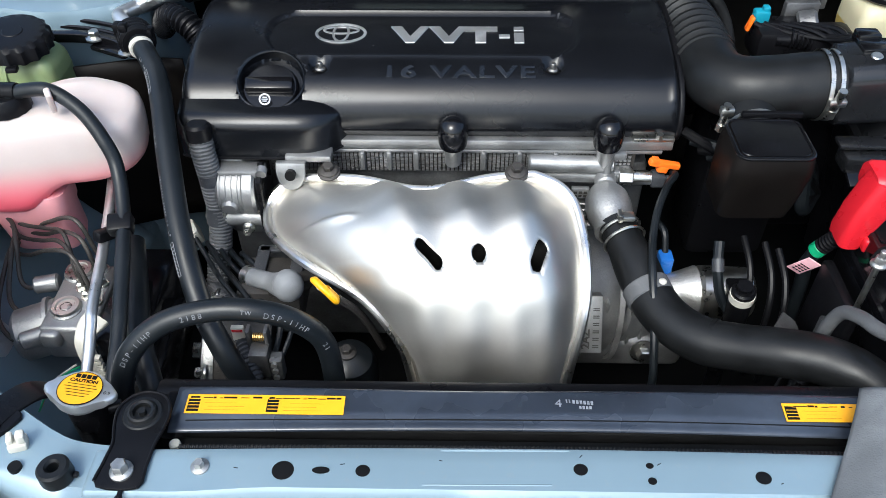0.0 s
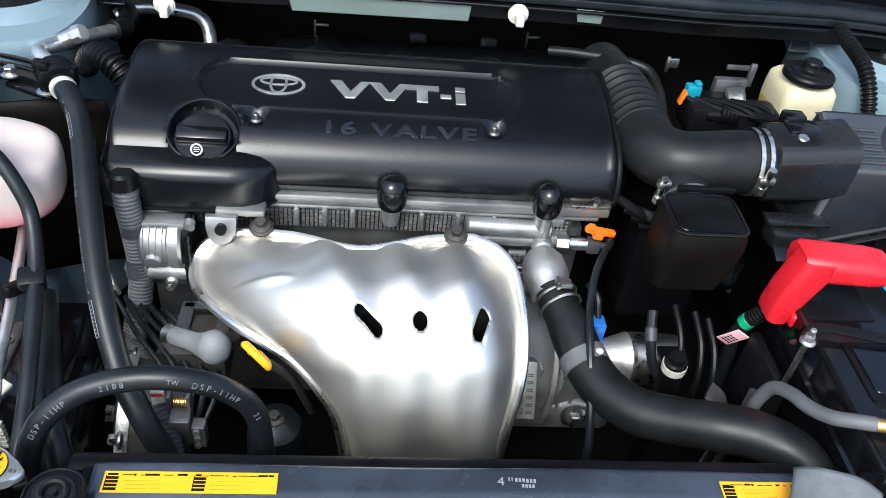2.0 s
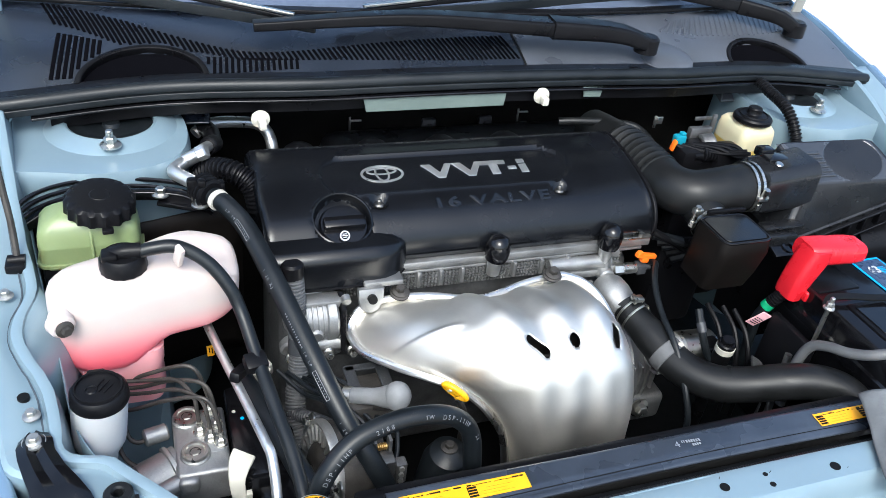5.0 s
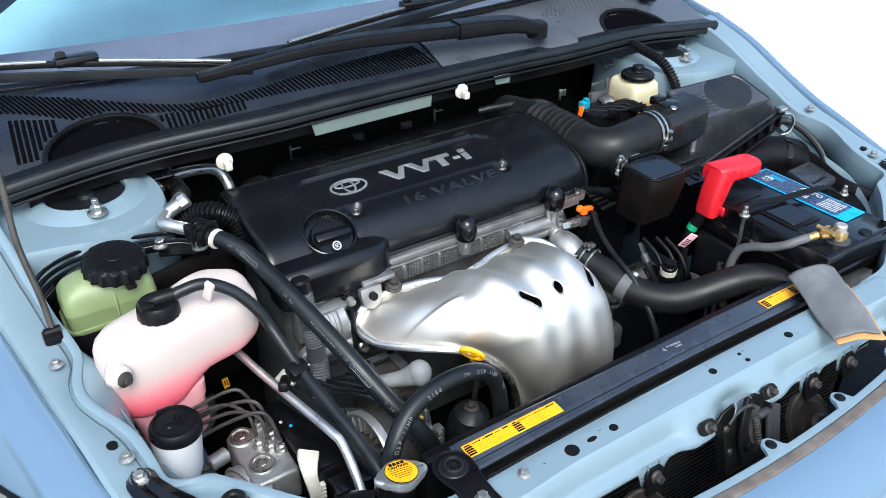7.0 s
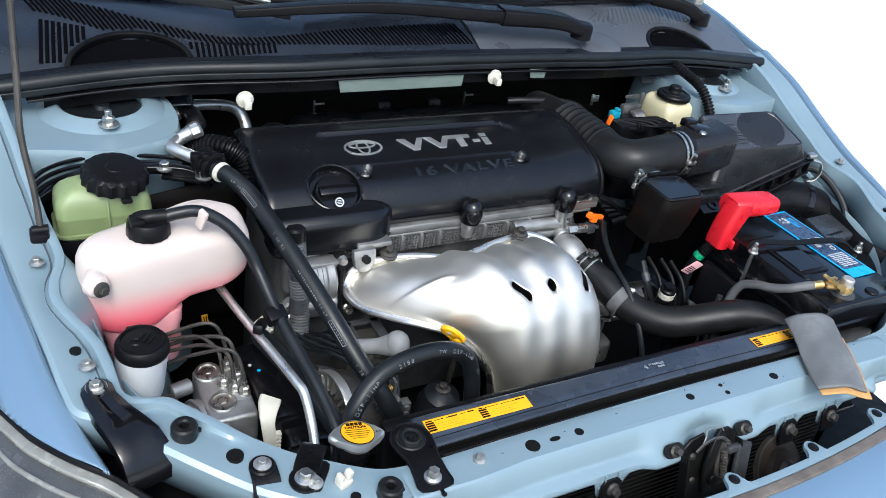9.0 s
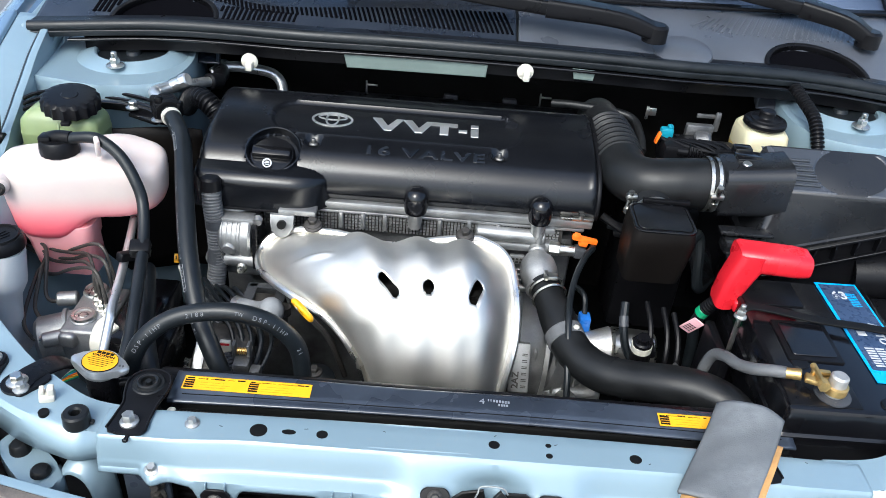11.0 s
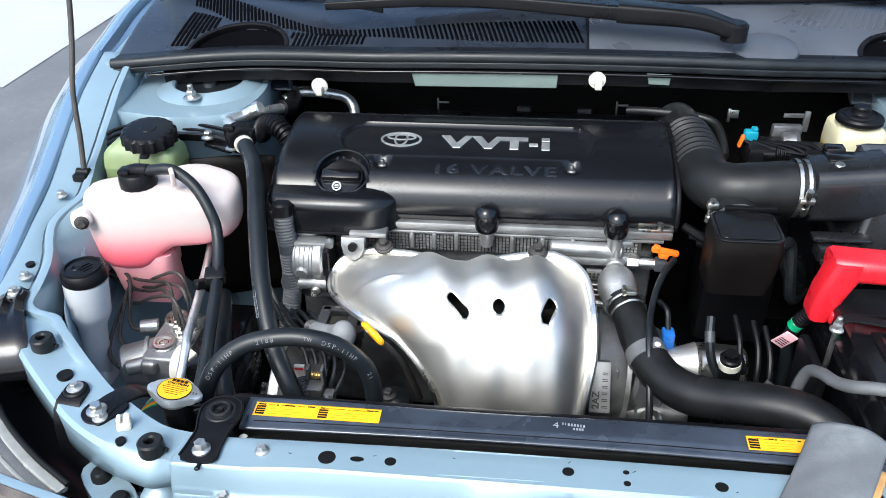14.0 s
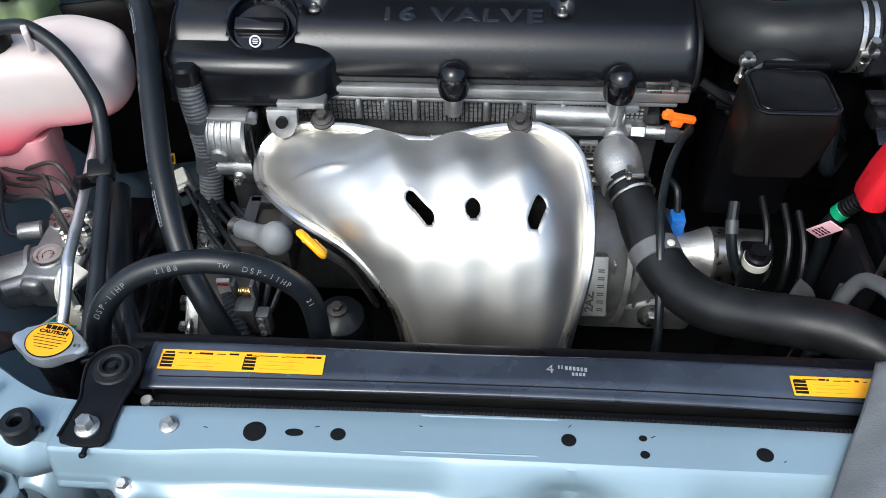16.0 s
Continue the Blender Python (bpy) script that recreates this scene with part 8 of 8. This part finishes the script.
part("rib_rail", sweep([(0.372, 0.779, lid_foot(0.372) - 0.028), (0.562, 0.777, lid_foot(0.562) - 0.024)], rrect(0, 0, 0.006, 0.003, 0.001)), BLACK_GLOSS, ab)
for i in range(8):
    x = 0.380 + 0.0255 * i
    part("rib", box((x, 0.781, lid_foot(x) - 0.012), (0.0026, 0.010, 0.026), 0.0006), BLACK_GLOSS, ab)
part("spring_clip", moved(join(sweep(spline([(0.553, 0.748, 0.846), (0.566, 0.740, 0.842), (0.570, 0.736, 0.825), (0.563, 0.738, 0.81), (0.552, 0.744, 0.806)], 5), rrect(0, 0, 0.012, 0.002, 0.0008)), box((0.551, 0.752, 0.851), (0.018, 0.012, 0.008), 0.002)), Matrix.Translation((0.006, 0.026, 0.016))), STEEL, ab, "bright wire spring clip")
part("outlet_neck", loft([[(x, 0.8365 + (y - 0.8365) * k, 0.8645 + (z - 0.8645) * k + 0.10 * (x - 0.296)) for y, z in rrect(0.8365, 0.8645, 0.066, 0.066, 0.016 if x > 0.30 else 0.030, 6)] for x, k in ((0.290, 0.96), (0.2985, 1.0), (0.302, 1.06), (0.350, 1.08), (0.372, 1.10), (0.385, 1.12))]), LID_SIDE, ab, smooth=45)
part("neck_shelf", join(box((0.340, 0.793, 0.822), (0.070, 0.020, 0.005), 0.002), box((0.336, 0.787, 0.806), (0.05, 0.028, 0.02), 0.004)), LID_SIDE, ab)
part("neck_bracket", join(box((0.338, 0.768, 0.797), (0.048, 0.026, 0.005), 0.0015, 2, (20, 0, 0)), lathe([(0.006, 0), (0.010, 0), (0.010, 0.003), (0.006, 0.003)], (0.342, 0.768, 0.799), (0, -0.35, 1), 18)), BLACK_GLOSS, ab)
maf = thing("air_flow_sensor", (0.335, 0.85, 0.895), "small black air flow sensor with a glossy plug", "sensor")
part("sensor_body", join(box((0.337, 0.848, 0.901), (0.036, 0.026, 0.010), 0.002), box((0.333, 0.866, 0.903), (0.024, 0.018, 0.014), 0.003)), BLACK_GLOSS, maf)
part("sensor_screw", cyl((0.329, 0.828, 0.896), (0.329, 0.826, 0.905), 0.006, 0.006, 14, 0.001), STEEL, maf)
part("sensor_peg", box((0.326, 0.822, 0.884), (0.010, 0.008, 0.022), 0.002), BLACK, maf)
ih = thing("intake_hose", (0.2, 0.88, 0.82), "black moulded rubber intake hose with bellows", "hose")
part("main_elbow", tube([(0.300, 0.834, 0.866), (0.272, 0.834, 0.865), (0.240, 0.834, 0.862), (0.207, 0.840, 0.858), (0.188, 0.862, 0.856), (0.183, 0.895, 0.857)], 0.0345, 28, 8, scale=lambda s: 1.0 - 0.06 * s), RUBBER_MATT, ih)
part("bellows", corrugated([(0.183, 0.890, 0.857), (0.182, 0.935, 0.858), (0.180, 0.965, 0.858), (0.178, 1.00, 0.855)], 0.031, 0.0125, 0.22, 28), RUBBER_MATT, ih)
part("inlet_collar", tube([(0.178, 0.995, 0.855), (0.177, 1.04, 0.848), (0.177, 1.08, 0.84)], 0.033, 24), RUBBER_MATT, ih)
part("branch", tube([(0.215, 0.845, 0.848), (0.215, 0.815, 0.842), (0.214, 0.788, 0.834)], 0.026, 22, 6, scale=lambda s: 1.1 - 0.12 * s), RUBBER_MATT, ih)
hc = thing("worm_drive_clamp", (0.29, 0.834, 0.86), "double zinc clamp with a tall tightening screw", "hose clamp")
for dx in (-0.004, 0.006):
    part("band", lathe([(0.0355, -0.0022), (0.0368, -0.0022), (0.0368, 0.0022), (0.0355, 0.0022)], (0.288 + dx, 0.8342, 0.8658), (1, 0, 0), 36), STEEL, hc)
part("screw", join(cyl((0.291, 0.800, 0.858), (0.291, 0.793, 0.884), 0.0042, 0.0042, 12), box((0.291, 0.797, 0.868), (0.018, 0.008, 0.008), 0.002), cyl((0.291, 0.803, 0.848), (0.291, 0.801, 0.858), 0.006, 0.006, 6)), STEEL, hc)
hm = thing("harness_bundle", (0.25, 0.90, 0.72), "black taped wiring harness and brackets behind the intake", "wiring harness")
part("junction_block", box((0.255, 0.915, 0.70), (0.10, 0.10, 0.22), 0.012, 2), BLACK, hm)
part("junction_block", box((0.345, 0.945, 0.70), (0.08, 0.07, 0.20), 0.012, 2), BLACK, hm)
for k in range(6):
    part("taped_lead", tube([(0.165 + 0.012 * k, 0.86, 0.79 - 0.012 * k), (0.20 + 0.015 * k, 0.845 - 0.004 * k, 0.775), (0.25 + 0.01 * k, 0.84, 0.75 + 0.006 * k), (0.31, 0.85 - 0.006 * k, 0.76 - 0.01 * k), (0.34, 0.86, 0.70)], 0.006 + 0.001 * (k % 3), 10, 6), RUBBER if k % 2 else BLACK, hm)
RS_C = (0.2125, 0.7465)
rs = thing("intake_resonator", (0.215, 0.75, 0.68), "black plastic resonator box under the intake hose", "resonator")
RSO = rrect(*RS_C, 0.080, 0.070, 0.012, 5)
part("resonator_box", loft([[(RS_C[0] + (x - RS_C[0]) * k, RS_C[1] + (y - RS_C[1]) * k + q, z) for x, y in RSO] for z, k, q in ((0.775, 0.90, 0.012), (0.80, 0.95, 0.006), (0.838, 1.0, 0), (0.846, 0.985, 0), (0.8555, 0.94, 0), (0.859, 0.90, 0))]), RESO, rs)
part("top_panel", prism(rrect(*RS_C, 0.066, 0.058, 0.009, 5), 0.8588, 0.8605, 0.0006, 1), BLACK_GLOSS, rs)
part("lid_lip", sweep([(x, y, 0.8585) for x, y in rrect(*RS_C, 0.072, 0.064, 0.010, 5)], rrect(0, 0, 0.0038, 0.0032, 0.0012, 2), closed=True), BLACK_GLOSS, rs)
part("neck_band", lathe([(0.027, -0.002), (0.0285, -0.002), (0.0285, 0.002), (0.027, 0.002)], (0.214, 0.795, 0.836), (0, 1, 0.2), 28), STEEL, rs, "bright wire band")
part("band_screw", join(cyl((0.180, 0.792, 0.845), (0.180, 0.789, 0.870), 0.004, 0.004, 12), box((0.181, 0.79, 0.862), (0.014, 0.009, 0.009), 0.002), cyl((0.180, 0.792, 0.838), (0.180, 0.791, 0.846), 0.0055, 0.0055, 6)), STEEL, rs)
part("joint_rib", box((0.225, 0.786, 0.861), (0.06, 0.006, 0.006), 0.001), BLACK, rs)
single("breather_pipe", tube([(0.10, 1.06, 0.868), (0.13, 1.05, 0.872), (0.17, 1.04, 0.873), (0.205, 1.03, 0.872), (0.222, 1.015, 0.868), (0.226, 0.98, 0.86), (0.225, 0.95, 0.85)], 0.0062, 14, 8), RUBBER_MATT, "black rubber breather pipe over the intake", "hose")

# ---- brake fluid reservoir ----
bf = thing("brake_fluid_reservoir", (0.40, 0.985, 0.82), "cream translucent brake fluid reservoir with a black cap", "brake reservoir")
BO = rrect(0.402, 0.988, 0.066, 0.078, 0.014, 5)
part("upper_bottle", loft([[(0.402 + (x - 0.402) * k, 0.988 + (y - 0.988) * k, z) for x, y in BO] for z, k in ((0.855, 1.0), (0.872, 0.99), (0.884, 0.95), (0.890, 0.82), (0.892, 0.6))]), CREAM, bf, smooth=60)
part("lower_bottle", loft([[(0.402 + (x - 0.402) * k, 0.988 + (y - 0.988) * k, z) for x, y in BO] for z, k in ((0.80, 0.80), (0.82, 0.90), (0.85, 0.99), (0.8552, 1.0))]), AMBER, bf, "amber tinted fluid half", smooth=60)
part("screw_cap", lathe([(0, 0.0245), (0.0095, 0.0245), (0.0112, 0.0225), (0.0112, 0.0165), (0.0125, 0.0145), (0.020, 0.0128), (0.0285, 0.0112), (0.0305, 0.0085), (0.0305, 0.0035), (0.026, 0.0), (0, 0.0)], (0.400, 0.980, 0.8925), n=40), BLACK, bf)
part("cap_rib", lathe([(0.0205, 0.0122), (0.0212, 0.0142), (0.0225, 0.0142), (0.0232, 0.0122)], (0.400, 0.980, 0.8925), n=40), BLACK, bf)
single("corrugated_cable_tube", corrugated([(0.462, 1.06, 0.925), (0.467, 1.035, 0.918), (0.474, 0.99, 0.905), (0.476, 0.955, 0.875), (0.476, 0.94, 0.84)], 0.0085, 0.006, 0.28, 14), BLACK, "black corrugated cable tube beside the strut tower", "cable sleeve")

# ---- battery ----
BX0, BX1, BY0, BY1, BZ = 0.305, 0.475, 0.490, 0.722, 0.7985
bat = thing("battery", (0.39, 0.606, 0.58), "black car battery with a bright blue label", "battery")
part("case", loft([[(x, y, z) for x, y in rrect(0.39, 0.606, 0.170 + g, 0.232 + g, 0.006, 3)] for z, g in ((0.58, -0.006), (0.745, -0.002), (0.748, 0.006), (0.752, 0.006))]), BLACK, bat)
part("lid", loft([[(x, y, z) for x, y in rrect(0.39, 0.606, 0.170 + g, 0.232 + g, 0.006, 3)] for z, g in ((0.752, 0.006), (0.763, 0.007), (0.766, 0.002), (0.792, 0.0), (0.797, -0.003), (0.7985, -0.008))]), BLACK_GLOSS, bat)
part("terminal_shelf", join(box((0.346, 0.520, 0.7985), (0.075, 0.048, 0.003), 0.0014), box((0.360, 0.60, 0.7995), (0.062, 0.070, 0.004), 0.0018), box((0.345, 0.69, 0.7990), (0.070, 0.05, 0.003), 0.0014)), BLACK, bat)
part("plug_panel", prism(rrect(0.360, 0.60, 0.050, 0.056, 0.004, 3), 0.8012, 0.8032, 0.0007, 1), BLACK_GLOSS, bat)
for x, y in ((0.340, 0.562), (0.415, 0.505)):
    part("vent_plug", lathe([(0, 0.0015), (0.009, 0.0015), (0.010, 0.0), (0.0, 0.0)], (x, y, 0.7988), n=22), BLACK, bat)
LM = plane_frame((0.4395, 0.630, 0.7992), (1, 0.02, 0), (0, 1, 0))
part("label_field", moved(box((0, 0, 0.0004), (0.052, 0.182, 0.0008), 0), LM), CYAN_LABEL, bat, "bright blue label border")
part("label_panel", moved(box((0.0003, 0.008, 0.0009), (0.0455, 0.158, 0.0006), 0), LM), LABEL_DARK, bat, "dark label panel")
part("label_print", moved(join(*[box((-0.012 + 0.012 * (k % 3) + 0.001, -0.064 + 0.0042 * (k // 3), 0.0014), (0.010, 0.0022, 0.0003), 0) for k in range(24)]), LM), INK_WHITE, bat)
part("size_figures", letters("63", 0.021, LM @ pose(-0.014, 0.058, 0.0014), 0.0002, 0.9, 0.0005), INK_WHITE, bat, "white size figures")
part("auto_letters", letters("AUTO", 0.0135, LM @ pose(0.008, 0.012, 0.0014, 0, 0, -90) @ pose(0, 0, 0), 0.0002, 1.0, 0.0004), INK_WHITE, bat, "white lettering")
part("logo_shape", moved(join(lathe([(0.004, 0), (0.0068, 0), (0.0068, 0.0004), (0.004, 0.0004)], (-0.008, 0.006, 0.0013), n=20), box((-0.008, -0.008, 0.0014), (0.010, 0.008, 0.0004), 0)), LM), INK_WHITE, bat, "plain white brand shape")
part("small_print", moved(join(*[box((0.006 + 0.004 * (k % 3), 0.045 + 0.0034 * (k // 3), 0.0014), (0.0034, 0.0016, 0.0003), 0) for k in range(24)]), LM), CYAN_LABEL, bat)
nt_ = thing("negative_terminal", (0.354, 0.518, 0.80), "corroded brass battery terminal clamp on a lead post", "battery terminal")
part("lead_post", cyl((0.357, 0.514, 0.799), (0.357, 0.514, 0.827), 0.0098, 0.0090, 22, 0.002), LEAD, nt_)
part("post_ring", lathe([(0.010, 0.0), (0.0185, 0.0), (0.0185, 0.002), (0.010, 0.003)], (0.357, 0.514, 0.7995), n=26), GREY_PLASTIC, nt_)
part("clamp_ring", lathe([(0.0095, 0.0), (0.0122, 0.0), (0.0122, 0.008), (0.0095, 0.009)], (0.357, 0.514, 0.806), n=24), BRASS, nt_)
part("clamp_body", join(box((0.339, 0.522, 0.811), (0.022, 0.012, 0.007), 0.002, 2, (0, 0, -20)), box((0.346, 0.530, 0.814), (0.020, 0.006, 0.008), 0.002), cyl((0.341, 0.512, 0.816), (0.341, 0.540, 0.816), 0.0035, n=10), lathe([(0, 0), (0.0065, 0), (0.0065, 0.006), (0, 0.006)], (0.341, 0.512, 0.816), (0, -1, 0), 6)), BRASS, nt_)
part("crimp", cyl((0.326, 0.528, 0.812), (0.308, 0.534, 0.808), 0.0062, 0.0058, 14, 0.001), BRASS, nt_)
nc = thing("earth_cable", (0.28, 0.58, 0.70), "thick dusty grey battery earth cable", "cable")
part("cable", tube([(0.312, 0.533, 0.809), (0.298, 0.538, 0.806), (0.284, 0.548, 0.798), (0.276, 0.567, 0.787), (0.272, 0.592, 0.776), (0.266, 0.61, 0.76), (0.262, 0.615, 0.72), (0.262, 0.61, 0.66)], 0.0066, 14, 8), DUSTY, nc)
rc = thing("positive_terminal_cover", (0.32, 0.70, 0.78), "red plastic cover over the positive terminal", "terminal cover")
part("cover_shell", join(loft([[(0.297 + 0.086 * s, y + 0.001 - 0.008 * s, z) for y, z in rrect(0.703, 0.842, 0.042 * k, 0.030 * k, 0.010, 4)] for s, k in ((0, 0.9), (0.06, 1.0), (0.8, 0.98), (0.97, 0.9), (1.0, 0.6))]),
                         loft([[(x + dx, y, z) for x, y in rrect(0.310, 0.698, w, 0.036, 0.008, 4)] for z, dx, w in ((0.852, 0.002, 0.030), (0.835, 0.0, 0.036), (0.81, -0.008, 0.032), (0.785, -0.014, 0.026), (0.776, -0.015, 0.022))]),
                         box((0.312, 0.678, 0.785), (0.020, 0.010, 0.016), 0.003)), RED, rc, smooth=50)
part("embossed_mark", join(lathe([(0.0065, 0), (0.0085, 0.0006), (0.0085, 0)], (0.365, 0.698, 0.8565), n=22), box((0.365, 0.698, 0.8567), (0.010, 0.002, 0.001), 0), box((0.365, 0.698, 0.8567), (0.002, 0.010, 0.001), 0)), RED, rc)
part("cable_boot", corrugated([(0.296, 0.698, 0.786), (0.290, 0.703, 0.770), (0.283, 0.709, 0.752)], 0.0082, 0.0042, 0.2, 16), BLACK, rc)
part("green_tape", cyl((0.2835, 0.7085, 0.7535), (0.280, 0.711, 0.744), 0.0088, 0.0088, 18, 0.001), GREEN, rc, "green tape band")
part("pink_tag", moved(box((0, 0, 0), (0.016, 0.0015, 0.032), 0.0005), pose(0.272, 0.706, 0.728, 20, 28, -15)), PINK, rc, "pink paper tag")
part("tag_print", moved(join(*[box((0.004 * (k % 3) - 0.004, -0.0011, 0.004 * (k // 3) - 0.010), (0.003, 0.0004, 0.0016), 0) for k in range(12)]), pose(0.272, 0.706, 0.728, 20, 28, -15)), INK, rc)
part("cable", tube([(0.281, 0.711, 0.745), (0.279, 0.716, 0.72), (0.285, 0.72, 0.69), (0.29, 0.72, 0.63)], 0.0075, 14, 8), RUBBER, rc)
hd = thing("battery_hold_down", (0.40, 0.63, 0.80), "black steel battery hold-down bar on two rods", "hold-down bar")
part("bar", sweep(spline([(0.290, 0.632, 0.806), (0.302, 0.640, 0.812), (0.325, 0.640, 0.8115), (0.38, 0.630, 0.8085), (0.44, 0.622, 0.8085), (0.478, 0.615, 0.806), (0.495, 0.605, 0.795), (0.505, 0.60, 0.79)], 6), rrect(0, 0, 0.011, 0.003, 0.001)), INK, hd)
part("rod_nut", bolt((0.291, 0.628, 0.806), r=0.0052, h=0.007, flange=1.4, stud=0.010), ZINC, hd)
part("rod_nut", bolt((0.505, 0.60, 0.792), r=0.0052, h=0.007, flange=1.4, stud=0.010), ZINC, hd)
part("rod", cyl((0.291, 0.628, 0.806), (0.288, 0.622, 0.60), 0.003, n=10), STEEL, hd)
part("rod", cyl((0.505, 0.60, 0.79), (0.505, 0.60, 0.60), 0.003, n=10), STEEL, hd)
single("battery_tray", join(box((0.39, 0.606, 0.57), (0.20, 0.26, 0.012), 0.004), box((0.29, 0.66, 0.66), (0.012, 0.08, 0.17), 0.004)), BLACK, "black battery tray on its bracket", "tray")
fb = thing("fuse_box", (0.53, 0.64, 0.65), "black fuse box with a grey lid by the battery", "fuse box")
FUSE = [(0.512, 0.652), (0.585, 0.660), (0.602, 0.728), (0.535, 0.724)]
part("box", join(box((0.556, 0.665, 0.69), (0.125, 0.19, 0.14), 0.010, 3), box((0.555, 0.592, 0.742), (0.10, 0.05, 0.02), 0.006, 2)), BLACK, fb)
part("lid", prism(FUSE, 0.762, 0.776, 0.004, 2), LID, fb, "satin grey-black lid")
part("lettering_bars", join(*[box((0.530 + 0.0085 * k, 0.668 + 0.0008 * k, 0.7764), (0.006, 0.005, 0.0006), 0) for k in range(5)]), BLACK, fb)
duct = thing("intake_duct", (0.56, 0.77, 0.70), "black moulded air intake duct beside the air cleaner", "duct")
part("duct_tube", tube([(0.50, 0.800, 0.765), (0.55, 0.790, 0.772), (0.60, 0.765, 0.765), (0.635, 0.735, 0.735), (0.64, 0.70, 0.69)], 0.036, 24), BLACK, duct)
part("duct_collar", cyl((0.575, 0.779, 0.770), (0.587, 0.773, 0.768), 0.0385, 0.0385, 28, 0.002), BLACK_GLOSS, duct)
single("apron_cable", tube([(0.55, 0.80, 0.82), (0.585, 0.785, 0.835), (0.605, 0.75, 0.82), (0.61, 0.71, 0.79), (0.60, 0.68, 0.75)], 0.006, 10, 8), RUBBER, "black cable along the inner wing", "cable")
